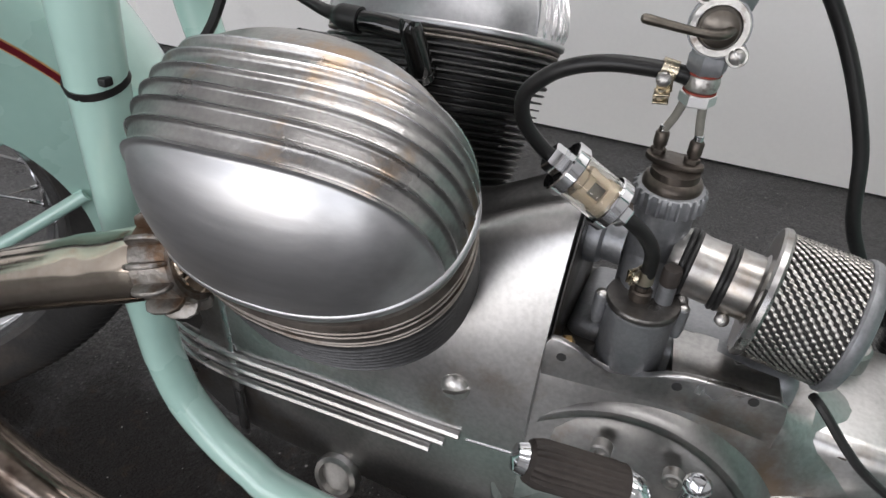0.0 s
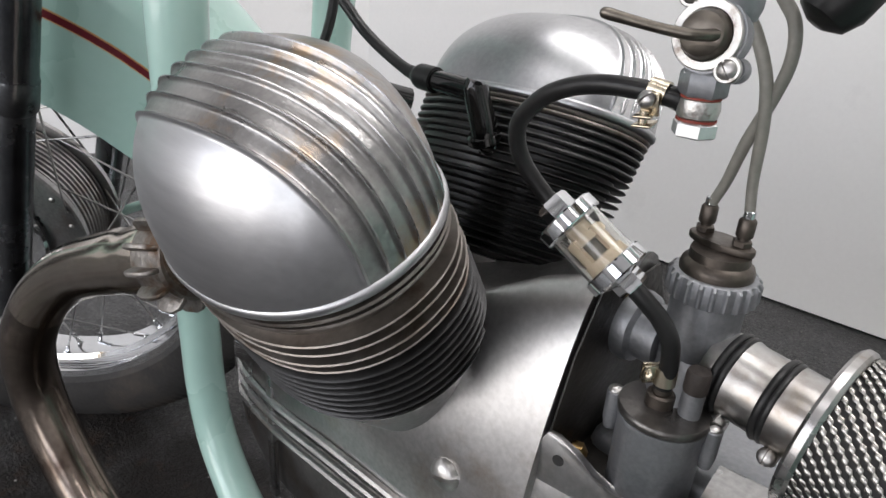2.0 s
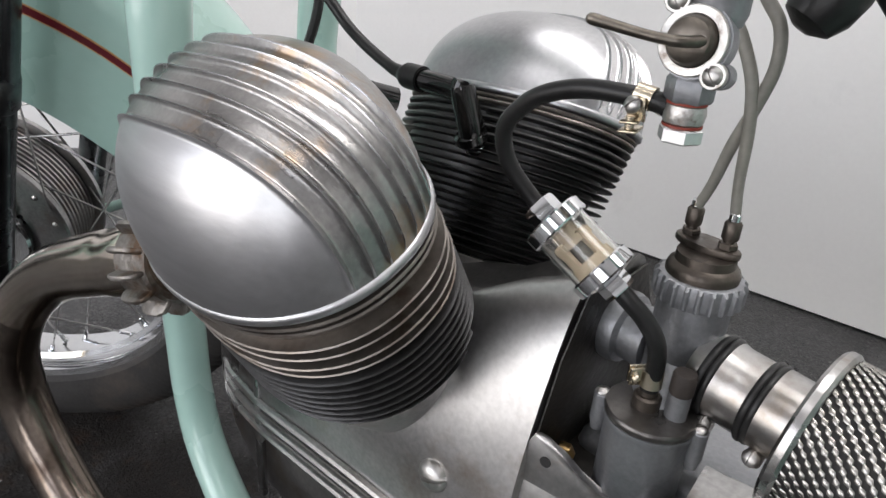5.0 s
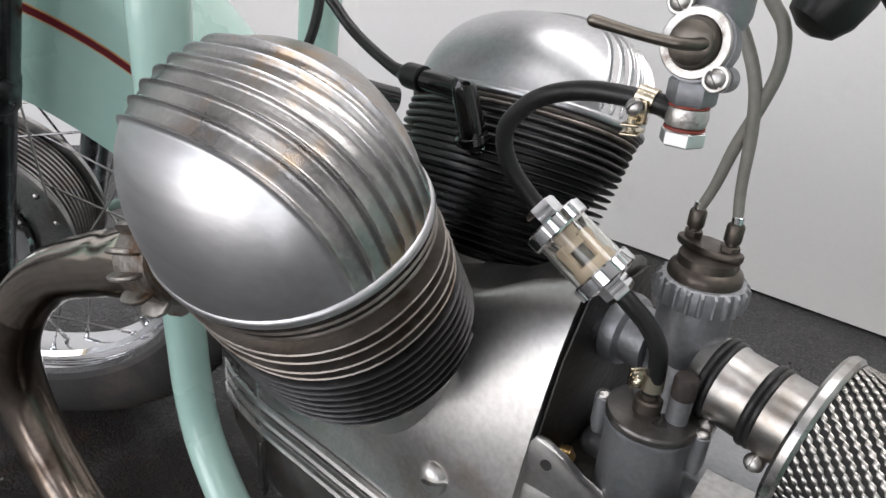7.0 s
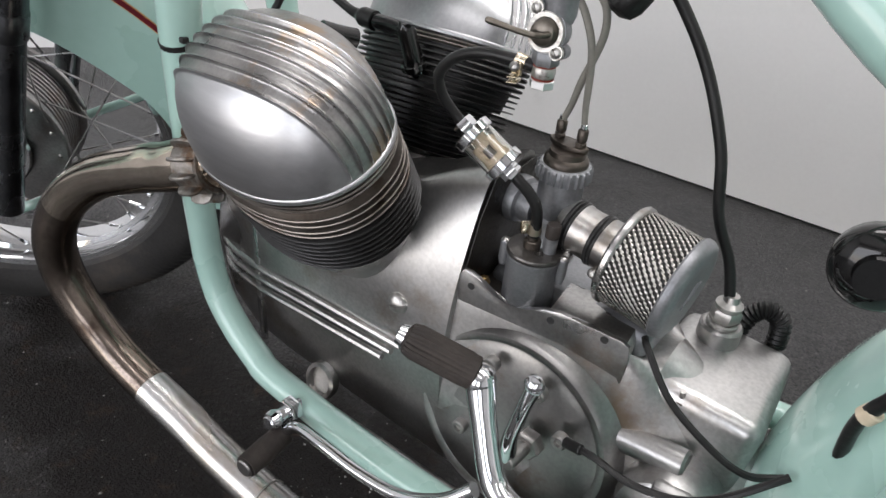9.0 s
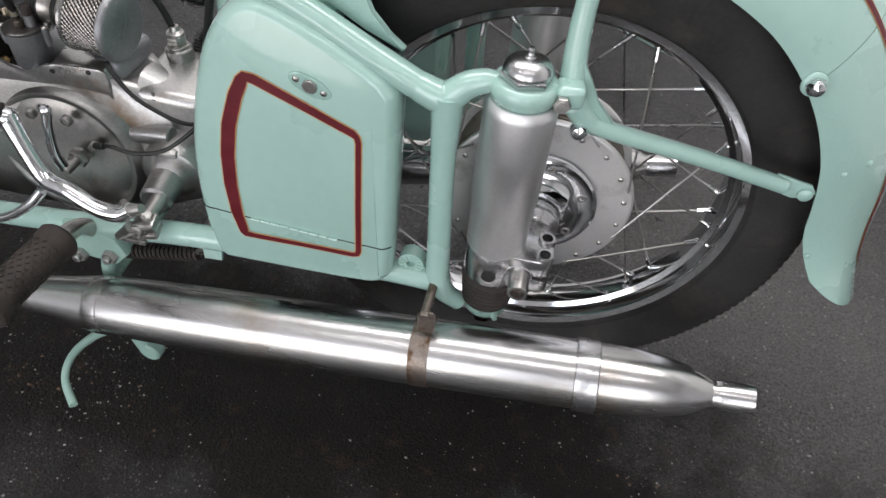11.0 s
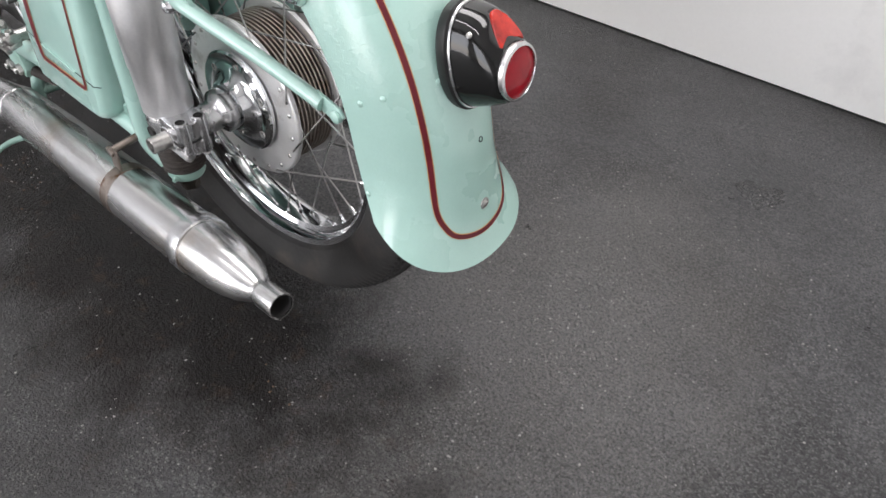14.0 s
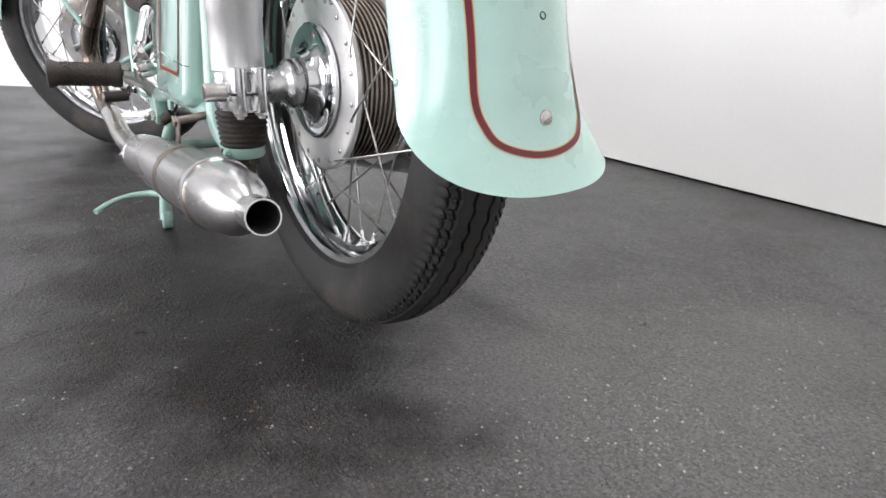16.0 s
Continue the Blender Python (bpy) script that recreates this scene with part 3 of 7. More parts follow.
# ---- wheels: axle along the local y axis ----
def tyre_mesh(bm, m):
    """A tyre with five tread ribs, whose grooves zigzag and whose edge ribs are cut into blocks."""
    half = [(0.030, 0.2325), (0.038, 0.2385), (0.043, 0.250), (0.0455, 0.263), (0.0445, 0.275), (0.0415, 0.283), (0.0378, 0.2885)]
    tread = [(0.0365, 0.2900, 0), (0.0349, 0.2908, 1), (0.0343, 0.2876, 1), (0.0325, 0.2880, 1), (0.0319, 0.2922, 1), (0.0272, 0.2940, 1), (0.0264, 0.2905, 1), (0.0238, 0.2906, 1), (0.0230, 0.2956, 1), (0.0112, 0.2982, -1), (0.0104, 0.2940, -1), (0.0080, 0.2940, -1), (0.0072, 0.2988, -1)]
    prof = [(-y, r, 0) for y, r in half] + [(-y, r, -k) for y, r, k in tread] + [(y, r, k) for y, r, k in reversed(tread)] + [(y, r, 0) for y, r in reversed(half)]
    n = 480
    loops = []
    for i in range(n):
        a = 2 * math.pi * i / n
        z = (abs((i % 6) - 3) - 1.5) * 0.0011
        loop = []
        for y, r, k in prof:
            rr = r
            if abs(y) > 0.0268 and r > 0.2828 and i % 3 == 0:
                rr = r - (0.0030 if r > 0.288 else 0.0010)
            if rr > 0.2385:
                rr = 0.2385 + (rr - 0.2385) * 1.313
            v = m @ Vector((rr * math.cos(a), y * 1.07 + k * z, rr * math.sin(a)))
            loop.append(Vector((v.x, v.y, max(v.z, 0.0006))))
        loops.append(loop)
    vs = [[bm.verts.new(q) for q in loop] for loop in loops]
    for i in range(n):
        a, b = vs[i], vs[(i + 1) % n]
        for j in range(len(prof) - 1):
            bm.faces.new((a[j], a[j + 1], b[j + 1], b[j]))


def wheel(name, m, label, fine=True):
    """Hub, tyre, rim and laced spokes; the drum's ribs lie between two pierced flanges."""
    ym = m @ Matrix.Rotation(radians(90), 4, "X")
    bm = fresh()
    prof = [(0.02, -0.0385), (0.060, -0.0385), (0.071, -0.0400), (0.109, -0.0400), (0.1115, -0.0385), (0.1115, -0.0330), (0.107, -0.032)]
    prof += [(0.090, -0.0315), (0.090, 0.0315)]
    ribbed = [(0.094, -0.0318)]
    for i in range(10):
        y = -0.028 + i * 0.0062
        ribbed += [(0.0988, y - 0.0022), (0.1030, y - 0.0011), (0.1030, y + 0.0011), (0.0988, y + 0.0022)]
    prof += [(0.107, 0.032), (0.1115, 0.033), (0.1115, 0.0385), (0.109, 0.040), (0.06, 0.044), (0.02, 0.046)]
    lathe(bm, [(r, -h) for r, h in prof], ym, 72)
    hub = part(name, bm, HUBFACE if "rear" in name else ALU_CAST, bike, label, 30)
    bm = fresh()
    lathe(bm, [(r, -h) for r, h in ribbed + [(0.094, 0.0318)]], ym, 72)
    part("brake_drum", bm, DRUM if "rear" in name else ALU_CAST, hub, "browned ribbed brake drum" if "rear" in name else "grey ribbed brake drum", 30)
    bm = fresh()
    tyre_mesh(bm, m)
    part("tyre", bm, TYRE, hub, "worn black ribbed tyre", 25)
    bm = fresh()
    outer = [(0.0345, RIM_R - 0.0070), (0.0365, RIM_R), (0.0350, RIM_R + 0.0015), (0.0325, RIM_R - 0.001), (0.030, 0.2280), (0.022, 0.2230), (0.0155, 0.2230), (0.011, 0.2170), (0.0, 0.2157)]
    inner = [(0.0, 0.2133), (0.0125, 0.2145), (0.0165, 0.2207), (0.0225, 0.2207), (0.0318, 0.2257), (0.0345, RIM_R - 0.0070)]
    loopp = [(-y, r) for y, r in outer] + [(y, r) for y, r in reversed(outer[:-1])] + [(y, r) for y, r in reversed(inner)] + [(-y, r) for y, r in inner[1:-1]]
    lathe(bm, [(r, y) for y, r in loopp], ym, 120, close=True)
    part("rim", bm, CHROME, hub, "bright chrome wheel rim", 30)
    # rivets round the flange, screws round the bright centre
    for i in range(18):
        a = 2 * math.pi * (i + 0.5) / 18
        rb = fresh()
        lathe(rb, [(0.0032, 0), (0.0032, 0.0008), (0.0018, 0.0018), (0, 0.0021)], m @ along((0.1005 * math.cos(a), -0.0404, 0.1005 * math.sin(a)), (0, -1, 0)), 10)
        part("flange_rivet", rb, STEEL, hub)
    bm = fresh()
    lathe(bm, [(0.0690, 0.0415), (0.0702, 0.0470), (0.0675, 0.0492), (0.0640, 0.0482), (0.0560, 0.0468), (0.0480, 0.0470), (0.0420, 0.0500), (0.0370, 0.0570), (0.0335, 0.0640), (0.0300, 0.0650), (0.012, 0.065)], ym, 64)
    centre = part("hub_cover", bm, CHROME, hub, "polished dished hub cover", 40)
    for i in range(6):
        a = 2 * math.pi * (i + 0.35) / 6
        sm = m @ along((0.0545 * math.cos(a), -0.0466, 0.0545 * math.sin(a)), (0, -1, 0))
        bm = fresh()
        lathe(bm, [(0.0058, -0.001), (0.0058, 0.0006), (0.0050, 0.0012), (0.0030, 0.0010), (0.0026, -0.0006), (0, -0.0006)], sm, 14)
        part("hub_screw", bm, STEEL, hub)
    # spokes: eighteen a side, laced in crossing pairs
    for side in (-1, 1):
        for i in range(18):
            a0 = 2 * math.pi * (i + (0.0 if side < 0 else 0.5)) / 18
            lean = radians(47) * (1 if i % 2 else -1)
            a1 = a0 + lean
            p = Vector((0.1055 * math.cos(a0), side * (0.0425 if i % 2 else 0.0310), 0.1055 * math.sin(a0)))
            q = Vector((0.2195 * math.cos(a1), side * 0.008, 0.2195 * math.sin(a1)))
            d = (q - p).normalized()
            bm = fresh()
            tube(bm, [m @ (p + Vector((0, -side * (0.006 if i % 2 else -0.006), 0))), m @ p, m @ (p + d * 0.004), m @ (q - d * 0.018)], 0.00130, 8, 1)
            part("spoke", bm, STEEL if i % 5 == 0 else SPOKE, hub)
            bm = fresh()
            rod(bm, m @ (q - d * 0.021), m @ (q + d * 0.002), 0.0027, 8, 0.0006)
            rod(bm, m @ (q - d * 0.0085), m @ (q - d * 0.0045), 0.0041, 10, 0.0008)
            part("spoke_nipple", bm, CHROME, hub)
    return hub


rear = wheel("rear_wheel", Matrix.Translation(AXLE) @ Matrix.Rotation(YAW, 4, "Z"), "polished full-width rear hub with ribbed drum")
# turned to full lock, so that the raked fork leans the wheel over
FRONT = Matrix.Translation((-1.372, -0.176, 0.308)) @ Matrix.Rotation(radians(44), 4, "Z") @ Matrix.Rotation(radians(13), 4, "X")
front = wheel("front_wheel", FRONT @ Matrix.Scale(1.035, 4), "polished full-width front hub, turned to full lock")
bm = fresh()
lathe(bm, [(0.0240, 0), (0.0300, 0.001), (0.0308, 0.003), (0.0305, 0.0095), (0.0262, 0.0100), (0.0262, 0.0120), (0.0294, 0.0125), (0.0298, 0.0135), (0.0298, 0.0240), (0.0285, 0.0262), (0.0225, 0.0300), (0.0198, 0.0350), (0.0192, 0.056)], along(AXLE + Vector((0.003, -0.054, 0)), (0.02, -1, -0.10)), 40)
part("axle_collar", bm, ALU, rear, "bright turned axle collar")
bm = fresh()
lathe(bm, [(0.0108, 0), (0.0108, 0.0765), (0.0100, 0.0780), (0.0072, 0.0780), (0.0064, 0.0690), (0, 0.0685)], along((-0.020, -0.120, 0.307), (0, -1, 0)), 24)
axle = part("axle", bm, STEEL, bike)
bm = fresh()
lathe(bm, [(0.0062, 0.0692), (0, 0.0694)], along((-0.020, -0.120, 0.307), (0, -1, 0)), 20)
part("axle_bore", bm, RUSTBAND, axle, "rusty hollow end of the axle")
bm = fresh()
rod(bm, AXLE + Vector((0, 0.04, 0)), AXLE + Vector((0, 0.14, 0)), 0.02, 20, 0.002)
part("axle_far_end", bm, ALU, rear)


# ---- frame ----
def both(name, pts, r, mat, label="", seg=14, parent=None):
    for pp in (pts, mirrored(pts)):
        bm = fresh()
        tube(bm, pp, r, seg)
        part(name, bm, mat, parent or bike, label)


cradle = [(-0.99, -0.09, 0.88), (-0.925, -0.135, 0.75), (-0.908, -0.156, 0.62), (-0.913, -0.158, 0.52), (-0.921, -0.157, 0.42), (-0.917, -0.158, 0.352), (-0.9125, -0.159, 0.3135), (-0.900, -0.160, 0.277), (-0.873, -0.162, 0.250), (-0.840, -0.165, 0.2345), (-0.806, -0.168, 0.2275), (-0.668, -0.170, 0.228),
          (-0.549, -0.172, 0.241), (-0.40, -0.174, 0.264), (-0.27, -0.168, 0.266), (-0.16, -0.165, 0.266), (-0.10, -0.163, 0.262)]
far_cradle = [(x - 0.085 * max(0.0, min(1.0, (z - 0.34) / 0.16)), y, z) if x < -0.85 else (x, y, z) for x, y, z in mirrored(cradle)]
for pts in (cradle, far_cradle):
    bm = fresh()
    tube(bm, pts, [0.021, 0.020, 0.019, 0.017] + [0.0142] * (len(pts) - 4), 18)
    part("cradle_tube", bm, MINT, bike, "mint green cradle frame tube")
sub = [(-0.62, -0.09, 0.80), (-0.47, -0.135, 0.67), (-0.36, -0.148, 0.610), (-0.311, -0.150, 0.586), (-0.247, -0.150, 0.556), (-0.194, -0.152, 0.529), (-0.146, -0.155, 0.507)]
both("seat_tube", sub, 0.0135, MINT, "mint green seat frame tube")
both("rear_upright", [(-0.117, -0.157, 0.505), (-0.116, -0.160, 0.44), (-0.112, -0.164, 0.34), (-0.106, -0.166, 0.262), (-0.082, -0.160, 0.228)], [0.0155, 0.0125, 0.0125, 0.0135, 0.010], MINT, "mint green rear upright tube")
both("plunger_arm", [(-0.146, -0.155, 0.507), (-0.120, -0.156, 0.500), (-0.102, -0.153, 0.514), (-0.087, -0.150, 0.5195), (-0.073, -0.148, 0.5195)], [0.0135, 0.0155, 0.0125, 0.0112, 0.0090], MINT, "mint green plunger lug arm")
for s in (-1, 1):
    o = 0.0 if s < 0 else -0.044
    bm = fresh()
    lathe(bm, [(0.0195, 0.5105), (0.0275, 0.5105), (0.0297, 0.5130), (0.0306, 0.5180), (0.0298, 0.5240), (0.0276, 0.5275), (0.0245, 0.5288), (0.0195, 0.5285)], Matrix.Translation((-0.0525, s * 0.1475 + o, 0)), 36, close=True)
    box(bm, pose(-0.0135, s * 0.146 + o, 0.5200, 0, 0, -8 * s), 0.026, 0.024, 0.022, 0.006, 3)
    part("plunger_lug", bm, MINT, bike, "mint green clamp ring round the plunger")
    # serrated hanger boss on the lower rail
    bm = fresh()
    box(bm, pose(-0.138, s * 0.160 + o, 0.270, 0, 0, 0), 0.030, 0.012, 0.024, 0.004)
    boss = along((-0.140, s * 0.160 + o, 0.286), (0, s, 0))
    lathe(bm, [(0.0145, -0.008), (0.0145, 0.008), (0.012, 0.0085), (0.005, 0.0085), (0.0048, 0.002), (0, 0.002)], boss, 24)
    for k in range(12):
        a = 2 * math.pi * k / 12
        box(bm, boss @ Matrix.Rotation(a, 4, "Z") @ Matrix.Translation((0.0092, 0, 0.0090)), 0.0062, 0.0014, 0.0014)
    part("hanger_boss", bm, MINT, bike, "mint green serrated hanger boss")
# lug under the cradle with the stand and peg bolts
bm = fresh()
slab(bm, [(-0.035, -0.03), (-0.012, -0.034), (0.03, -0.02), (0.04, 0.006), (0.022, 0.026), (-0.03, 0.022)], along((-0.525, -0.168, 0.222), (0, -1, 0), radians(180)) @ Matrix.Scale(-1, 4, (1, 0, 0)), 0.02, 0.004)
part("stand_lug", bm, MINT_WORN, bike, "chipped mint green stand lug")
for x, z in ((-0.548, 0.205), (-0.507, 0.212)):
    bm = fresh()
    hexagon(bm, along((x, -0.186, z), (0, -1, 0)), 0.0098, 0.009)
    rod(bm, (x, -0.194, z), (x, -0.201, z), 0.005, 12, 0.001)
    part("lug_bolt", bm, STEEL, bike)
# cross tubes under the engine
bm = fresh()
rod(bm, (-0.40, -0.17, 0.236), (-0.43, 0.085, 0.19), 0.009, 12)
part("cross_tube", bm, STEEL, bike)
bm = fresh()
rod(bm, (-0.763, -0.175, 0.232), (-0.763, -0.214, 0.236), 0.0070, 14, 0.001)
hexagon(bm, along((-0.763, -0.182, 0.233), (0, -1, 0.1)), 0.0125, 0.012)
lathe(bm, [(0.008, 0), (0.010, 0.004), (0.0085, 0.010), (0, 0.0125)], along((-0.763, -0.202, 0.2355), (0, -1, 0.1)), 16)
part("engine_bolt", bm, CHROME, bike, "chromed engine mounting bolt with domed nut")
bm = fresh()
lathe(bm, [(0.0195, 0), (0.0205, 0.004), (0.019, 0.009), (0.0145, 0.010), (0.0145, 0.004), (0, 0.004)], along((-0.792, -0.118, 0.203), (0, -1, 0.35)), 28)
part("engine_bush", bm, STEEL, bike)
bm = fresh()
rod(bm, (-0.79, -0.146, 0.198), (-0.52, -0.150, 0.222), 0.0085, 10)
part("lower_rail_strip", bm, STEEL, bike)

# upper stay, lower stay, seat plate
both("upper_stay", [(-0.008, -0.136, 0.500), (-0.014, -0.130, 0.530), (-0.016, -0.120, 0.585), (-0.010, -0.108, 0.66), (0.01, -0.096, 0.74)], [0.013, 0.0115, 0.0095, 0.0095, 0.0095], MINT, "mint green upper mudguard stay")
for s in (-1, 1):
    o = 0.0 if s < 0 else -0.030
    bm = fresh()
    tube(bm, [(-0.012, s * 0.134 + o, 0.512), (0.004, s * 0.131 + o, 0.490), (0.030, s * 0.125 + o, 0.4760), (0.13, s * 0.108 + o, 0.4515), (0.212, s * 0.098 + o, 0.431)], [0.012, 0.011, 0.0088, 0.0085, 0.0085], 14)
    slab(bm, [(-0.014, -0.010), (0.012, -0.011), (0.026, -0.006), (0.030, 0.003), (0.022, 0.010), (-0.014, 0.009)], pose(0.214, s * 0.096 + 0.002 + o, 0.431, 90, 12, 0), 0.004, 0.0012)
    lathe(bm, [(0.007, 0), (0.007, 0.003), (0.004, 0.0048), (0, 0.005)], along((0.234, s * 0.0985 + o, 0.426), (0, s, 0)), 16)
    slab(bm, [(-0.010, 0.496), (-0.006, 0.545), (0.002, 0.530), (0.012, 0.506), (0.034, 0.484), (0.022, 0.470), (0.004, 0.478)], Matrix(((1, 0, 0, 0), (-0.2 * s, 0, 1, s * 0.1315 + o - 0.0025), (0, 1, 0, 0), (0, 0, 0, 1))), 0.005, 0.0018)
    part("lower_stay", bm, MINT, bike, "mint green lower mudguard stay")
bm = fresh()
hexagon(bm, along((-0.0185, -0.155, 0.5165), (0, -1, 0.1)), 0.0082, 0.010)
rod(bm, (-0.0185, -0.163, 0.5173), (-0.0185, -0.168, 0.5178), 0.0042, 10)
part("clamp_bolt", bm, STEEL, bike)
bm = fresh()
hexagon(bm, along((0.003, -0.131, 0.478), (0, -1, 0.05)), 0.0085, 0.008)
lathe(bm, [(0.0082, 0), (0.0082, 0.003), (0.006, 0.007), (0, 0.009)], along((0.003, -0.138, 0.4785), (0, -1, 0.05)), 16)
part("stay_nut", bm, CHROME, bike)

# ---- plunger suspension ----
for s in (-1, 1):
    o = 0.0 if s < 0 else -0.044
    base = Matrix.Translation((-0.0525, s * 0.1475 + o, 0))
    bm = fresh()
    lathe(bm, [(0.0285, 0.326), (0.0318, 0.330), (0.0322, 0.391), (0.0335, 0.393), (0.0338, 0.500), (0.0328, 0.5070), (0.0300, 0.5100), (0.022, 0.5108)], base, 40)
    shock = part("plunger", bm, SATIN, bike, "bright aluminium plunger shock sleeve")
    bm = fresh()
    lathe(bm, [(0.0295, 0.283), (0.0312, 0.287), (0.0312, 0.318), (0.0300, 0.327), (0.0285, 0.33)], base, 36)
    # cast block in two halves with a bolt pillar at each side, necked between
    cy = s * 0.1495 + o
    outline = [(-0.0225, -0.040), (-0.0225, 0.006), (-0.0185, 0.0125), (-0.0105, 0.0145), (-0.0055, 0.0138), (-0.0025, 0.0125), (0.0025, 0.0125), (0.0055, 0.0138), (0.0105, 0.0145), (0.0185, 0.0125), (0.0225, 0.006), (0.0225, -0.040)]
    block = [(q, p) for p, q in outline]
    for z0, deep in ((0.3080, 0.0240), (0.2860, 0.0195)):
        slab(bm, block, Matrix.Translation((-0.0055, cy, z0)), deep, 0.0022, 2)
    for dy in (-0.0125, 0.0125):
        lathe(bm, [(0.0086, 0.2850), (0.0095, 0.2870), (0.0095, 0.3335), (0.0086, 0.3360), (0.0060, 0.3362), (0.0057, 0.3320), (0, 0.3318)], Matrix.Translation((0.0010, cy + dy, 0)), 20)
    lathe(bm, [(0.0150, -0.0240), (0.0160, -0.0225), (0.0160, 0.0225), (0.0150, 0.0240)], along((-0.022, cy, 0.3065), (0, s, 0)), 24)
    part("axle_clamp", bm, ALU, shock, "split cast aluminium axle clamp")
    bm = fresh()
    box(bm, Matrix.Translation((-0.006, cy, 0.3068)), 0.030, 0.0465, 0.0022)
    part("clamp_split", bm, DARKHOLE, shock)
    for dy in (-0.0125, 0.0125):
        bm = fresh()
        hexagon(bm, along((0.0010, cy + dy, 0.2865), (0, 0, -1)), 0.0078, 0.0055)
        rod(bm, (0.0010, cy + dy, 0.282), (0.0010, cy + dy, 0.2775), 0.0042, 10, 0.0006)
        part("clamp_nut", bm, STEEL, shock)
        bm = fresh()
        lathe(bm, [(0.0056, 0.3330), (0.0054, 0.3338), (0.0032, 0.3338), (0.0030, 0.3324), (0, 0.3322)], Matrix.Translation((0.0010, cy + dy, 0)), 16)
        part("clamp_screw", bm, DARKHOLE, shock)
    bm = fresh()
    lathe(bm, [(0.0082, 0), (0.0082, 0.0012), (0.0074, 0.0016), (0.0070, 0.0004), (0, 0.0004)], along((-0.053, s * 0.1785 + o, 0.303), (0, s, 0)), 18)
    part("drain_hole", bm, DARKHOLE, shock)
    prof = [(0.026, 0.284)]
    for i in range(7):
        z = 0.281 - i * 0.0064
        prof += [(0.0298 - 0.0006 * i, z), (0.0322 - 0.0006 * i, z - 0.0022), (0.0321 - 0.0006 * i, z - 0.0040), (0.0296 - 0.0006 * i, z - 0.0060)]
    prof += [(0.0240, 0.2350)]
    bm = fresh()
    lathe(bm, prof, base, 36)
    part("rubber_boot", bm, OLDRUBBER, shock, "ribbed rubber plunger boot", 50)
    bm = fresh()
    lathe(bm, [(0.0225, 0.2375), (0.0256, 0.2360), (0.0256, 0.2265), (0.0238, 0.2230), (0.0190, 0.2215)], base, 32)
    lathe(bm, [(0.0042, 0), (0.0042, 0.003), (0.0028, 0.005), (0.0030, 0.0075), (0, 0.0085)], along((-0.0400, s * 0.1695 + o, 0.2305), (0.5, s, 0)), 10)
    part("lower_cup", bm, MINT_WORN, shock, "stained mint green lower cup")
    bm = fresh()
    lathe(bm, [(0.0150, 0.2228), (0.0185, 0.2215), (0.0185, 0.2130), (0.0160, 0.2115), (0.0135, 0.2110), (0.0135, 0.2000), (0.0120, 0.1985), (0, 0.1980)], base, 6)
    part("drain_nut", bm, BRONZE, shock, "oil-stained brass drain nut")
    bm = fresh()
    lathe(bm, [(0.0185, 0.5280), (0.0212, 0.5284), (0.0220, 0.5295), (0.0220, 0.5340), (0.0208, 0.5352), (0.0180, 0.5356)], base @ Matrix.Rotation(0.3, 4, "Z") @ Matrix.Diagonal((1.09, 1.09, 1, 1)), 6)
    lathe(bm, [(0.0180, 0.5350), (0.0197, 0.5356), (0.0202, 0.5368), (0.0200, 0.5385), (0.0190, 0.5415), (0.0172, 0.5441), (0.0145, 0.5464), (0.0110, 0.5481), (0.0075, 0.5490), (0.0048, 0.5495), (0.0046, 0.5506), (0.0028, 0.5512), (0.0021, 0.5528), (0.0030, 0.5542), (0.0031, 0.5562), (0.0022, 0.5576), (0, 0.5580)], base @ Matrix.Diagonal((1.09, 1.09, 1, 1)), 36)
    part("plunger_cap", bm, ALU, shock, "chromed hexagon cap with a grease nipple")


# ---- rear mudguard ----
# radius of the side edge by degrees round the axle
TAIL_EDGE = [(-10, 0.330), (-3, 0.322), (0, 0.313), (2, 0.306), (5, 0.297), (8, 0.290), (12, 0.285), (16, 0.284), (22, 0.288), (30, 0.295), (40, 0.302), (60, 0.316), (75, 0.322)]


def guard_point(th, u, lift=0.0):
    """A place on the rear mudguard: th in degrees round the axle from straight behind, upwards; u from the near rim (-1) to the far rim (1)."""
    if th < 10:
        k = (10 - th) / 28.0
        crown = 0.3775 + 0.004 * k
    else:
        crown = 0.3775 + 0.022 * min(1, (th - 10) / 45.0) - 0.006 * max(0, (th - 70) / 110)
    edge = TAIL_EDGE[0][1]
    for (t0, r0), (t1, r1) in zip(TAIL_EDGE, TAIL_EDGE[1:]):
        if th >= t0:
            edge = r0 + (r1 - r0) * min(1.0, (th - t0) / (t1 - t0))
    hw = 0.0875
    a = u * math.pi / 2 * 1.0
    y = hw * (abs(math.sin(a)) ** 0.95) * (1 if a >= 0 else -1)
    f = max(0.0, math.cos(a)) ** 1.2
    r = edge + (crown - edge) * f
    # the tail flares out like a bell below the straight part
    fl, fy = max(0.0, min(1.0, (5 - th) / 14.0)), max(0.0, min(1.0, (15 - th) / 24.0))
    r += 0.036 * fl * fl * f
    y *= 1 + (0.40 if u < 0 else 0.62) * fy * fy
    c = math.radians(th)
    n = Vector((math.cos(c) * f, math.sin(a), math.sin(c) * f)).normalized()
    p = Vector((r * math.cos(c), y, r * math.sin(c))) + n * lift
    return GUARD + Matrix.Rotation(YAW, 3, "Z") @ p


def guard_low(u):
    """The lower end of the tail: rounded, deepest behind."""
    return -6.3 + (8.5 * abs(u) ** 2.6 if u < 0 else 6.0 * u ** 3.0)


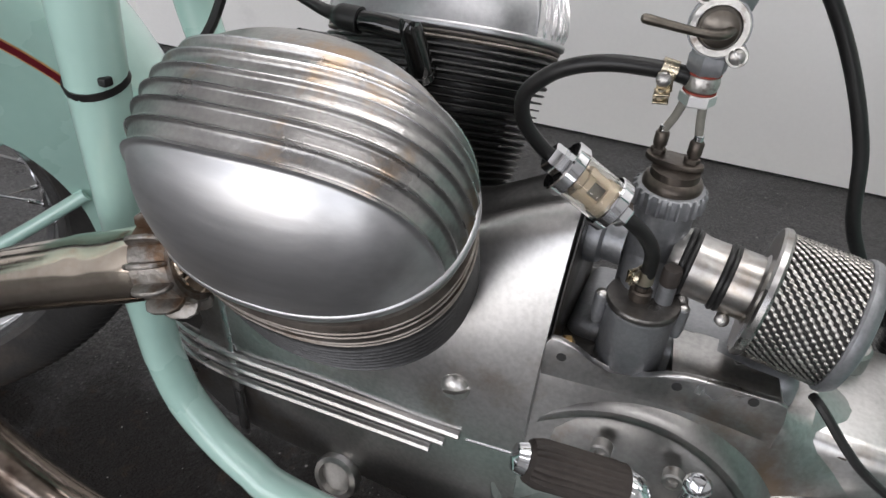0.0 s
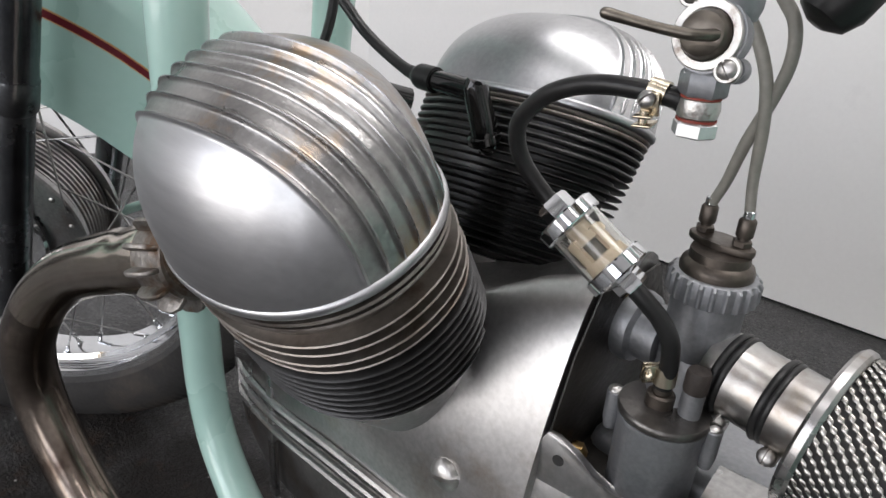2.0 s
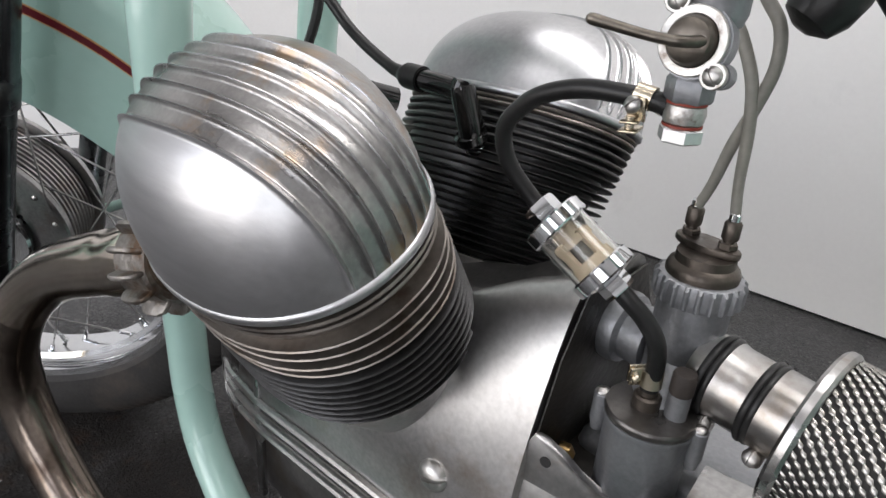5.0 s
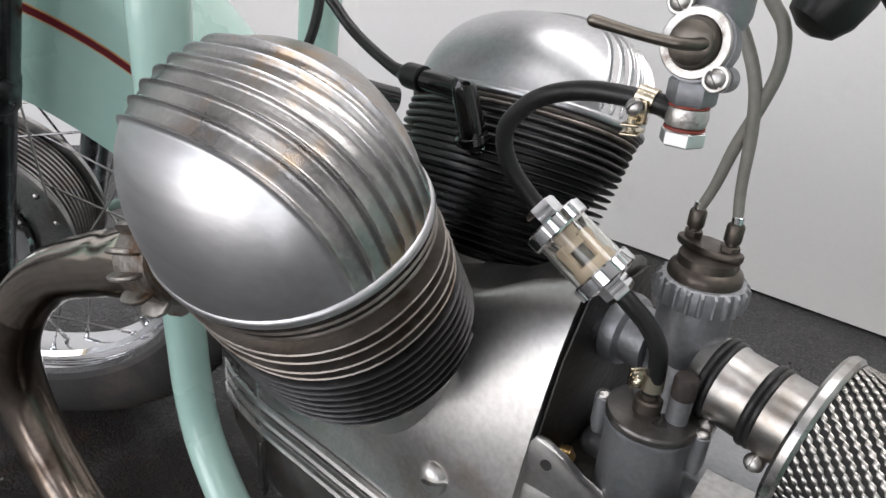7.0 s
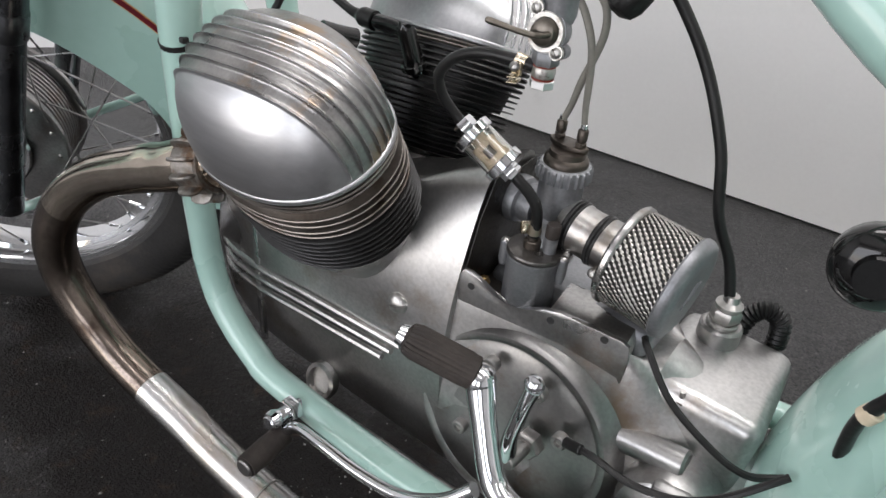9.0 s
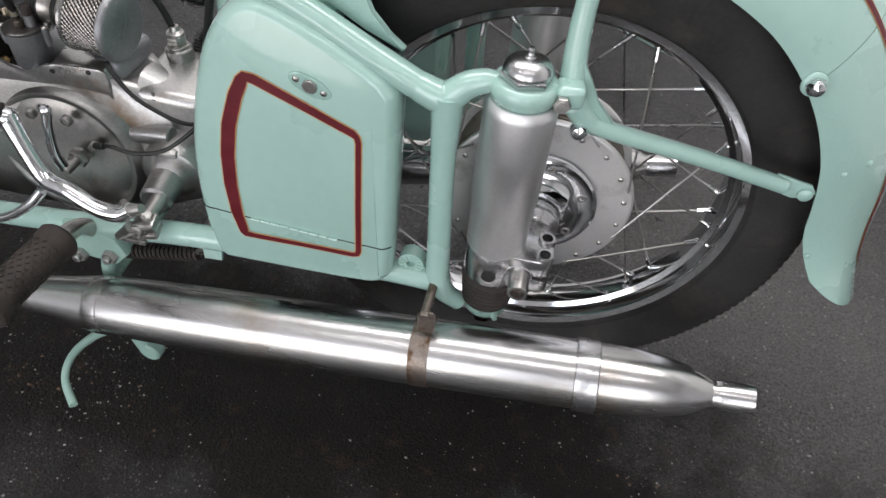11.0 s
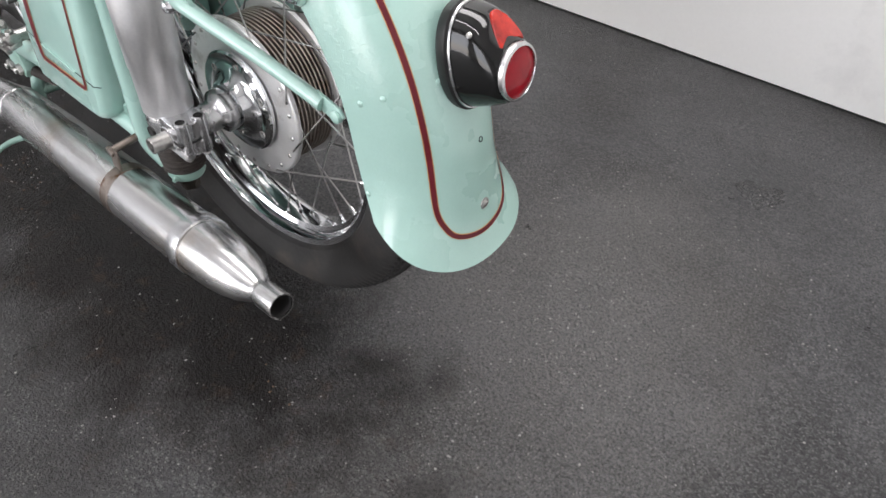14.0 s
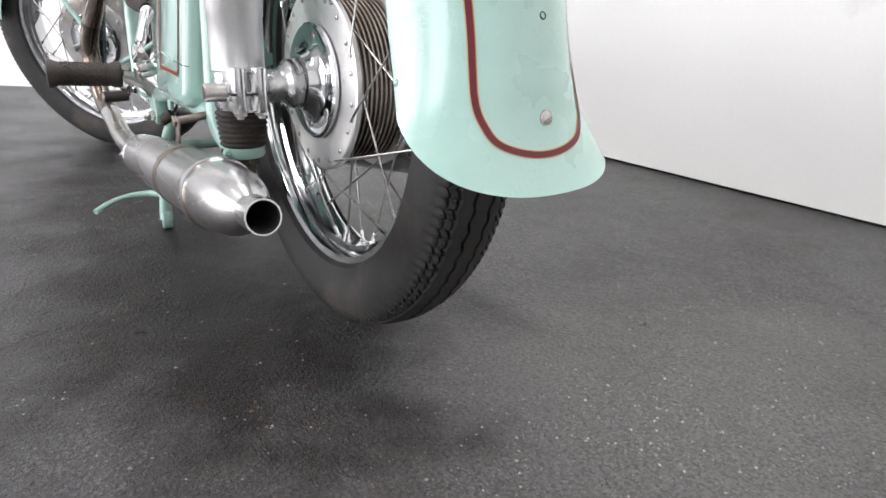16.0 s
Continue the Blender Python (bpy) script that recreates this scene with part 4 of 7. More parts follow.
def guard_skin(bm, th0, th1, n, k, thick=0.0016, tail=False):
    rows = []
    for i in range(n + 1):
        row = []
        for j in range(k + 1):
            u = -1 + 2 * j / k
            lo = guard_low(u) if tail else th0
            row.append((lo + (th1 - lo) * i / n, u))
        rows.append(row)
    outer = [[bm.verts.new(guard_point(th, u)) for th, u in row] for row in rows]
    inner = [[bm.verts.new(guard_point(th, u, -thick)) for th, u in row] for row in rows]
    for i in range(n):
        for j in range(k):
            bm.faces.new((outer[i][j], outer[i][j + 1], outer[i + 1][j + 1], outer[i + 1][j]))
            bm.faces.new((inner[i][j], inner[i + 1][j], inner[i + 1][j + 1], inner[i][j + 1]))
    for i in range(n):
        for j in (0, k):
            bm.faces.new((outer[i][j], outer[i + 1][j], inner[i + 1][j], inner[i][j]))
    for j in range(k):
        for i in (0, n):
            bm.faces.new((outer[i][j], outer[i][j + 1], inner[i][j + 1], inner[i][j]))


bm = fresh()
guard_skin(bm, -8, 48.5, 60, 48, tail=True)
guard = part("rear_mudguard", bm, MINT_FLAKED, bike, "mint green rear mudguard tail with chipped gloss paint")
bm = fresh()
guard_skin(bm, 48.64, 196, 90, 48)
guard_front = part("mudguard_front_section", bm, MINT, guard)


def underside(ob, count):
    """Gives the inner skin of a mudguard a near-black material."""
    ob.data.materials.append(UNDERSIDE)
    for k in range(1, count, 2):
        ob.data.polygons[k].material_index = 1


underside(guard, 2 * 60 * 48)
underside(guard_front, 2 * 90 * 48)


def guard_ribbon(path, half, lift, mat, name, label=""):
    """A painted line along (th, u) pairs on the mudguard."""
    pts = curve_points([(a, b, 0) for a, b in path], 10)
    bm = fresh()
    prev = None
    for i, p in enumerate(pts):
        d = pts[min(i + 1, len(pts) - 1)] - pts[max(i - 1, 0)]
        # metres for a degree and for a step of u, near enough on this surface
        dm = Vector((d.x * 0.0065, d.y * 0.125, 0)).normalized()
        off = Vector((-dm.y / 0.0065, dm.x / 0.125, 0))
        row = [bm.verts.new(guard_point((p + off * w).x, (p + off * w).y, lift)) for w in (-half, -half * 0.33, half * 0.33, half)]
        if prev:
            for q in range(3):
                bm.faces.new((prev[q], prev[q + 1], row[q + 1], row[q]))
        prev = row
    return part(name, bm, mat, guard, label)


line = [(140, -0.43), (100, -0.43), (70, -0.415), (48, -0.405), (32, -0.405), (20, -0.405), (10, -0.40), (5.5, -0.39), (2.4, -0.345), (-0.4, -0.24), (-1.7, 0.0), (-0.5, 0.24), (2.2, 0.36), (5.5, 0.41), (10, 0.43), (20, 0.44), (48, 0.45), (70, 0.46), (140, 0.47)]
guard_ribbon(line, 0.0032, 0.0005, GOLD, "gold_lining", "thin gold lining edges")
guard_ribbon(line, 0.0024, 0.0009, RED, "red_lining", "dark red lining stripe")
# bolt joining the two halves, rivets, number plate screws
for s in (-1, 1):
    p = guard_point(48.7, s * 0.92)
    bm = fresh()
    lathe(bm, [(0.0115, 0), (0.0112, 0.0014), (0.0100, 0.0024), (0.008, 0.0028)], along(p + Vector((0, -s * -0.001, 0)), (0.1, s, 0.1)), 22)
    part("bolt_boss", bm, MINT, guard)
    bm = fresh()
    hexagon(bm, along(p + Vector((0, s * 0.003, 0)), (0.1, s, 0.1)), 0.0088, 0.005)
    lathe(bm, [(0.0078, 0), (0.0078, 0.002), (0.006, 0.006), (0, 0.008)], along(p + Vector((0, s * 0.007, 0.0005)), (0.1, s, 0.1)), 16)
    part("acorn_nut", bm, CHROME, guard, "chromed domed nut")
for th, u in ((27.5, -0.80), (27.3, -0.62), (27, 0.0 - 0.22), (27.5, 0.8), (27.3, 0.62), (8, -0.95)):
    p = guard_point(th, u)
    c = math.radians(th)
    nn = guard_point(th, u, 1.0) - p
    bm = fresh()
    lathe(bm, [(0.0036, -0.0005), (0.0034, 0.0007), (0.002, 0.0016), (0, 0.0018)], along(p, nn), 12)
    part("rivet", bm, MINT, guard)
bm = fresh()
p = guard_point(2.6, 0.035)
nn = guard_point(2.6, 0.035, 1.0) - p
lathe(bm, [(0.0074, -0.001), (0.0072, 0.0008), (0.006, 0.0012)], along(p, nn), 20)
dome_screw(bm, along(p + nn * 0.0006, nn, 0.4), 0.0052, 0.0022)
part("slotted_screw", bm, STEEL, guard)
bm = fresh()
p = guard_point(15.2, 0.035)
nn = guard_point(15.2, 0.035, 1.0) - p
lathe(bm, [(0.0034, -0.002), (0.0034, 0.0004), (0.0026, 0.0006), (0.0024, -0.001), (0, -0.001)], along(p, nn), 16)
part("plate_hole", bm, DARKHOLE, guard)
# side skirts ahead of the wheel, between tyre and toolbox
for s in (-1, 1):
    o = 0.0 if s < 0 else -0.065
    bm = fresh()
    out = [(-0.40, 0.655), (-0.345, 0.620), (-0.29, 0.585), (-0.24, 0.562), (-0.20, 0.538), (-0.166, 0.521), (-0.163, 0.526), (-0.178, 0.536), (-0.196, 0.552), (-0.205, 0.573), (-0.204, 0.590), (-0.198, 0.604), (-0.205, 0.630), (-0.24, 0.67), (-0.30, 0.71), (-0.36, 0.71)]
    slab(bm, out, Matrix(((1, 0, 0, 0), (0, 0, 1, s * 0.128 + o - 0.004), (0, 1, 0, 0), (0, 0, 0, 1))), 0.008, 0.003)
    part("mudguard_skirt", bm, MINT, guard, "mint green front skirt of the mudguard")
    bm = fresh()
    lathe(bm, [(0.014, 0), (0.014, 0.004), (0.011, 0.007), (0, 0.008)], along((-0.236, s * 0.148 + o, 0.536), (0, s, -0.3)), 18)
    part("skirt_boss", bm, MINT, guard)

# ---- tail lamp ----
TL = Matrix.Translation((0.3225, 0.003, 0.494)) @ Matrix.Rotation(YAW, 4, "Z") @ Matrix.Rotation(radians(90 - 13), 4, "Y") @ Matrix.Rotation(radians(90), 4, "Z")


def oval(a, rx, ry, e=2.3):
    c, s = math.cos(a), math.sin(a)
    k = (abs(c) ** e + abs(s) ** e) ** (-1 / e)
    return rx * k * c, ry * k * s


def oval_loft(bm, m, sections, seg=40):
    """Sections (rx, ry, height, shift along y)."""
    loops = []
    for rx, ry, h, sy in sections:
        loops.append([m @ Vector((oval(2 * math.pi * j / seg, rx, ry)[0], oval(2 * math.pi * j / seg, rx, ry)[1] + sy, h)) for j in range(seg)])
    rings(bm, loops)
    return bm


bm = fresh()
oval_loft(bm, TL, [(0.038, 0.053, -0.010, 0), (0.040, 0.055, -0.006, 0), (0.040, 0.055, 0.002, 0), (0.038, 0.053, 0.004, 0)])
lamp = part("tail_lamp", bm, RUBBER, bike, "black rubber tail lamp gasket")
bm = fresh()
oval_loft(bm, TL, [(0.0375, 0.0525, 0.003, 0), (0.0382, 0.0532, 0.005, 0), (0.0375, 0.0525, 0.007, 0)])
part("trim_ring", bm, ALU, lamp, "bright trim ring")
bm = fresh()
oval_loft(bm, TL, [(0.0365, 0.0515, 0.006, 0), (0.0355, 0.0485, 0.020, 0.000), (0.0338, 0.0448, 0.032, -0.001), (0.0318, 0.0370, 0.042, -0.0055), (0.0296, 0.0305, 0.050, -0.0090), (0.0275, 0.0285, 0.0535, -0.0100)])
part("shell", bm, LACQUER, lamp, "glossy black tail lamp shell")
bm = fresh()
fm = TL @ Matrix.Translation((0.001, -0.0105, 0.0525)) @ Matrix.Rotation(radians(4), 4, "X") @ Matrix.Diagonal((0.95, 0.95, 1, 1))
lathe(bm, [(0.0255, -0.002), (0.0292, -0.001), (0.0300, 0.002), (0.0292, 0.0055), (0.0262, 0.0065), (0.0250, 0.004)], fm, 40, close=True)
part("bezel", bm, ALU, lamp, "bright bezel")
bm = fresh()
lathe(bm, [(0.0256, 0.001), (0.0256, 0.0045), (0.02, 0.0062), (0.01, 0.0072), (0, 0.0075)], fm, 36)
part("lens", bm, REDLENS, lamp, "dark red round lens")
bm = fresh()
wm = TL @ Matrix.Translation((0.002, 0.0275, 0.0405)) @ Matrix.Rotation(radians(-33), 4, "X")
# three-cornered window, hollowed at the foot round the bezel
window = [(-0.0165, -0.0165), (-0.0120, -0.0150), (-0.0060, -0.0105), (0.0, -0.0090), (0.0060, -0.0105), (0.0120, -0.0150), (0.0165, -0.0165), (0.0180, -0.0130), (0.0150, -0.0020), (0.0105, 0.0100), (0.0070, 0.0165), (0.0030, 0.0190), (-0.0030, 0.0190), (-0.0070, 0.0165), (-0.0105, 0.0100), (-0.0150, -0.0020), (-0.0180, -0.0130)]
slab(bm, [(x * 1.14, y * 1.12) for x, y in window], wm @ Matrix.Translation((0, 0, -0.010)), 0.0115, 0.0010)
part("window_seal", bm, RUBBER, lamp, "black rubber window seal")
bm = fresh()
slab(bm, window, wm @ Matrix.Translation((0, 0, -0.004)), 0.0085, 0.0022, 3)
part("upper_lens", bm, ORANGELENS, lamp, "bright red three-cornered top window")
for c in ((-0.0275, 0.008), (0.0275, 0.008)):
    bm = fresh()
    lathe(bm, [(0.003, 0), (0.003, 0.002), (0, 0.003)], TL @ along((c[0], c[1] + 0.022, 0.026), (c[0] * 30, 0.8, 0.5)), 10)
    part("shell_screw", bm, STEEL, lamp)

# ---- toolboxes ----
BOX = [(-0.345, 0.266), (-0.361, 0.300), (-0.3665, 0.345), (-0.366, 0.40), (-0.359, 0.45), (-0.345, 0.505), (-0.328, 0.540), (-0.309, 0.561), (-0.288, 0.569), (-0.262, 0.562), (-0.225, 0.546), (-0.178, 0.520), (-0.164, 0.507), (-0.158, 0.490), (-0.1565, 0.42), (-0.157, 0.30), (-0.160, 0.281), (-0.172, 0.270), (-0.20, 0.2665), (-0.28, 0.2655)]


def box_face(x, z):
    """The y of the toolbox front, which leans outwards at the foot."""
    return -0.1865 + (z - 0.40) * 0.10 + (x + 0.26) * 0.02


def inset(pts, d):
    out = []
    k = len(pts)
    area = sum(pts[i][0] * pts[(i + 1) % k][1] - pts[(i + 1) % k][0] * pts[i][1] for i in range(k))
    sg = 1 if area > 0 else -1
    for i in range(k):
        a, b, c = Vector(pts[i - 1]), Vector(pts[i]), Vector(pts[(i + 1) % k])
        e, f = (b - a).normalized(), (c - b).normalized()
        n = (Vector((-e.y, e.x)) + Vector((-f.y, f.x))).normalized() * sg
        out.append(tuple(b + n * d))
    return out


def smooth_loop(pts, n=3):
    p = curve_points([(*pts[-1], 0)] + [(*q, 0) for q in pts] + [(*pts[0], 0), (*pts[1], 0)], n)
    return [(q.x, q.y) for q in p[n:-2 * n]]


BOX_FINE = smooth_loop(BOX)


def toolbox(s):
    o = 0.0 if s < 0 else -0.065
    loops = []
    for d, back in ((0.011, 0.074), (0.0025, 0.040), (0.0, 0.020), (0.0012, 0.010), (0.0045, 0.0048), (0.0085, 0.0012), (0.0120, 0.0)):
        fall = max(0.0, back - 0.02) * 0.30
        loops.append([(x, -s * (box_face(x, z) + back) + o, z - fall * max(0.0, min(1.0, (z - 0.46) / 0.08))) for x, z in (inset(BOX_FINE, d) if d else BOX_FINE)])
    bm = fresh()
    rings(bm, loops)
    ob = part("toolbox", bm, MINT, bike, "mint green steel toolbox with red lining")
    F = lambda x, z, d: Vector((x, -s * (box_face(x, z) - d) + o, z))

    def ribbon(path, name, mat, lift, extra):
        """A closed painted band; each corner gives x, z and its half width."""
        k = len(path)
        b = fresh()
        pts = [(x, z) for x, z, w in path]
        outer, innr = [], []
        for j, (x, z, w) in enumerate(path):
            outer.append(inset(pts, -(w + extra))[j])
            innr.append(inset(pts, w + extra)[j])
        vo = [b.verts.new(F(x, z, lift)) for x, z in outer]
        vi = [b.verts.new(F(x, z, lift)) for x, z in innr]
        for j in range(k):
            b.faces.new((vo[j], vo[(j + 1) % k], vi[(j + 1) % k], vi[j]))
        return part(name, b, mat, ob)

    band = [(-0.3170, 0.316, 0.0050), (-0.3225, 0.340, 0.0060), (-0.3255, 0.375, 0.0066), (-0.3245, 0.410, 0.0068), (-0.3195, 0.445, 0.0068), (-0.3095, 0.478, 0.0064), (-0.3020, 0.494, 0.0058), (-0.2985, 0.4985, 0.0050), (-0.290, 0.4975, 0.0048), (-0.245, 0.4790, 0.0042), (-0.1985, 0.4595, 0.0038), (-0.1945, 0.4560, 0.0030), (-0.1930, 0.450, 0.0027), (-0.1925, 0.38, 0.0027), (-0.1915, 0.318, 0.0028), (-0.1930, 0.3135, 0.0028), (-0.198, 0.3120, 0.0026), (-0.25, 0.3125, 0.0025), (-0.305, 0.3125, 0.0030), (-0.315, 0.313, 0.0038)]
    ribbon(band, "gold_lining", GOLD, 0.0009, 0.0011)
    ribbon(band, "red_lining", RED, 0.0013, 0.0)
    # lid seam and hinge
    b = fresh()
    seam = [(-0.3655, 0.3405), (-0.356, 0.3396), (-0.345, 0.3386), (-0.32, 0.3363), (-0.30, 0.3345), (-0.24, 0.3300), (-0.20, 0.3275), (-0.175, 0.3263), (-0.166, 0.3259), (-0.158, 0.3255)]
    tube(b, [F(x, z, 0.0002 if -0.358 < x < -0.165 else -0.006) for x, z in seam], 0.0006, 6, 4)
    part("lid_seam", b, DARKGAP, ob)
    b = fresh()
    for j in range(9):
        x0 = -0.308 + j * 0.0105
        z0 = 0.3350 - (x0 + 0.308) * 0.075
        rod(b, F(x0, z0, 0.0012), F(x0 + 0.0098, z0 - 0.0007, 0.0012), 0.0016, 8, 0.0003)
    part("hinge", b, MINT, ob)
    # lock
    lm = Matrix.Translation(F(-0.238, 0.500, 0)) @ Matrix.Rotation(radians(90), 4, "X") @ Matrix.Rotation(radians(-22), 4, "Z")
    if s > 0:
        lm = Matrix.Translation(F(-0.238, 0.500, 0)) @ Matrix.Rotation(radians(-90), 4, "X") @ Matrix.Rotation(radians(22), 4, "Z")
    b = fresh()
    slab(b, [(0.021 * math.cos(a), 0.0095 * math.sin(a)) for a in (2 * math.pi * j / 24 for j in range(24))], lm @ Matrix.Translation((0, 0, -0.001)), 0.0022, 0.0008)
    esc = part("lock_plate", b, MINT, ob)
    b = fresh()
    lathe(b, [(0.0068, 0), (0.0068, 0.0026), (0.006, 0.0036), (0.0045, 0.0036), (0.0042, 0.0030), (0, 0.0030)], lm, 20)
    box(b, lm @ Matrix.Translation((0, 0, 0.0034)), 0.0014, 0.0062, 0.001)
    part("lock_barrel", b, STEEL, esc, "steel key lock")
    for dx in (-0.0135, 0.0135):
        b = fresh()
        dome_screw(b, lm @ Matrix.Translation((dx, 0, 0.001)), 0.0032, 0.0016)
        part("lock_screw", b, STEEL, esc)
    return ob


toolbox(1)
toolbox(-1)


# ---- engine ----
# half sections of the crankcase from the bottom to the top middle: (y, z)
CASE = [
    (-0.968, [(-0.068, 0.232), (-0.085, 0.232), (-0.100, 0.242), (-0.106, 0.27), (-0.106, 0.31), (-0.100, 0.340), (-0.085, 0.362), (-0.068, 0.368)]),
    (-0.955, [(-0.068, 0.205), (-0.090, 0.205), (-0.104, 0.222), (-0.110, 0.27), (-0.1115, 0.325), (-0.107, 0.362), (-0.088, 0.388), (-0.068, 0.395)]),
    (-0.915, [(-0.066, 0.193), (-0.095, 0.193), (-0.110, 0.208), (-0.1165, 0.27), (-0.120, 0.335), (-0.116, 0.378), (-0.090, 0.405), (-0.066, 0.412)]),
    (-0.86, [(-0.063, 0.19), (-0.095, 0.19), (-0.112, 0.205), (-0.119, 0.27), (-0.1245, 0.34), (-0.122, 0.388), (-0.095, 0.424), (-0.063, 0.425)]),
    (-0.79, [(-0.060, 0.19), (-0.095, 0.19), (-0.112, 0.205), (-0.119, 0.27), (-0.125, 0.345), (-0.123, 0.395), (-0.095, 0.432), (-0.060, 0.430)]),
    (-0.72, [(-0.057, 0.19), (-0.095, 0.19), (-0.112, 0.205), (-0.119, 0.27), (-0.125, 0.345), (-0.1205, 0.400), (-0.093, 0.450), (-0.057, 0.446)]),
    (-0.68, [(-0.055, 0.19), (-0.095, 0.19), (-0.112, 0.205), (-0.119, 0.27), (-0.123, 0.345), (-0.1135, 0.410), (-0.087, 0.474), (-0.055, 0.468)]),
    (-0.648, [(-0.053, 0.19), (-0.095, 0.19), (-0.112, 0.205), (-0.119, 0.27), (-0.121, 0.345), (-0.108, 0.416), (-0.081, 0.486), (-0.053, 0.482)]),
    (-0.6475, [(-0.053, 0.19), (-0.095, 0.19), (-0.112, 0.205), (-0.119, 0.27), (-0.1135, 0.350), (-0.1060, 0.3945), (-0.088, 0.386), (-0.053, 0.378)]),
    (-0.56, [(-0.048, 0.19), (-0.092, 0.19), (-0.111, 0.205), (-0.119, 0.27), (-0.1035, 0.348), (-0.0945, 0.396), (-0.080, 0.386), (-0.048, 0.378)]),
    (-0.515, [(-0.046, 0.195), (-0.088, 0.195), (-0.106, 0.210), (-0.110, 0.27), (-0.0965, 0.342), (-0.0880, 0.394), (-0.072, 0.386), (-0.046, 0.380)]),
    (-0.492, [(-0.045, 0.205), (-0.080, 0.205), (-0.096, 0.220), (-0.101, 0.27), (-0.096, 0.318), (-0.082, 0.368), (-0.062, 0.388), (-0.045, 0.392)]),
    (-0.455, [(-0.043, 0.215), (-0.070, 0.215), (-0.084, 0.230), (-0.089, 0.27), (-0.084, 0.308), (-0.072, 0.348), (-0.056, 0.368), (-0.043, 0.372)]),
    (-0.425, [(-0.042, 0.222), (-0.062, 0.222), (-0.074, 0.236), (-0.079, 0.27), (-0.075, 0.300), (-0.066, 0.330), (-0.054, 0.350), (-0.042, 0.354)]),
    (-0.40, [(-0.040, 0.235), (-0.052, 0.235), (-0.062, 0.248), (-0.065, 0.27), (-0.063, 0.295), (-0.056, 0.315), (-0.048, 0.325), (-0.040, 0.328)]),
]
bm = fresh()
loops = []
for x, half in CASE:
    pts = curve_points([(x, y, z) for y, z in half], 4)
    loops.append([(p.x, p.y, p.z) for p in pts] + [(p.x, 2 * half[0][0] - p.y, p.z) for p in reversed(pts[1:-1])])
rings(bm, loops)
case = part("crankcase", bm, ALU_CAST, bike, "worn polished alloy crankcase", 40)
# lip of the side cover behind the cowl, with three tapped holes
lip = [(-0.652, 0.350), (-0.652, 0.404), (-0.646, 0.4145), (-0.640, 0.4145), (-0.630, 0.410), (-0.620, 0.4035), (-0.609, 0.3985), (-0.598, 0.3990), (-0.588, 0.4035), (-0.578, 0.4090), (-0.566, 0.4110), (-0.545, 0.4105), (-0.518, 0.4095), (-0.512, 0.4060), (-0.510, 0.395), (-0.511, 0.350)]
LIPM = Matrix.Translation((-0.638, -0.1035, 0)) @ Matrix.Rotation(radians(7.5), 4, "Z") @ Matrix(((1, 0, 0, 0.638), (0, 0, -1, 0), (0, 1, 0, 0), (0, 0, 0, 1)))
bm = fresh()
slab(bm, lip, LIPM, 0.0045, 0.0012)
part("cover_lip", bm, ALU_CAST, case)
bm = fresh()
slab(bm, [(-0.575, 0.345), (-0.5125, 0.345), (-0.5115, 0.400), (-0.515, 0.4065), (-0.575, 0.4065)], LIPM @ Matrix.Translation((0, 0, -0.045)), 0.0465, 0.004, 3)
part("gear_cover_corner", bm, ALU_CAST, case)
for x, z in ((-0.638, 0.402), (-0.571, 0.402), (-0.530, 0.405)):
    bm = fresh()
    lathe(bm, [(0.0030, 0.0), (0.0030, 0.0050), (0.0024, 0.0052), (0, 0.0046)], LIPM @ Matrix.Translation((x, z, 0)), 14)
    part("tapped_hole", bm, DARKHOLE, case)
# three raised flutes along the side
for k in range(3):
    bm = fresh()
    z0, z1, xe = 0.3005 - 0.0128 * k, 0.3165 - 0.0128 * k, -0.690 - 0.0105 * k
    f = [(-0.955, -0.1085, z0 - 0.004), (-0.935, -0.1165, z0 - 0.003), (-0.905, -0.121, z0 - 0.001), (-0.87, -0.1232, z0 + 0.001), (-0.80, -0.1246, (z0 + z1) / 2 + 0.001), (xe, -0.1240, z1)]
    tube(bm, f, 0.0034, 8, 6)
    part("flute", bm, ALU_CAST, case)
bm = fresh()
slab(bm, [(-0.004, -0.085), (0.004, -0.085), (0.0035, 0.12), (-0.0035, 0.12)], Matrix(((1, 0, 0, -0.885), (0, 0, -1, -0.118), (0, 1, 0, 0.29), (0, 0, 0, 1))), 0.0055, 0.0015)
part("front_cover_joint", bm, ALU, case)
bm = fresh()
dome_screw(bm, along((-0.697, -0.1215, 0.360), (0.05, -1, 0.06), 0.35), 0.0100, 0.0075)
lathe(bm, [(0.0125, -0.002), (0.0125, 0.0007), (0.0110, 0.0010), (0.0102, -0.001)], along((-0.697, -0.1215, 0.360), (0.05, -1, 0.06)), 22, close=True)
part("side_screw", bm, STEEL, case, "large slotted screw")
bm = fresh()
tube(bm, [(-0.685, -0.1248, 0.3165), (-0.66, -0.1240, 0.3195), (-0.635, -0.1236, 0.3215)], 0.0009, 6, 4)
part("casting_seam", bm, ALU, case)
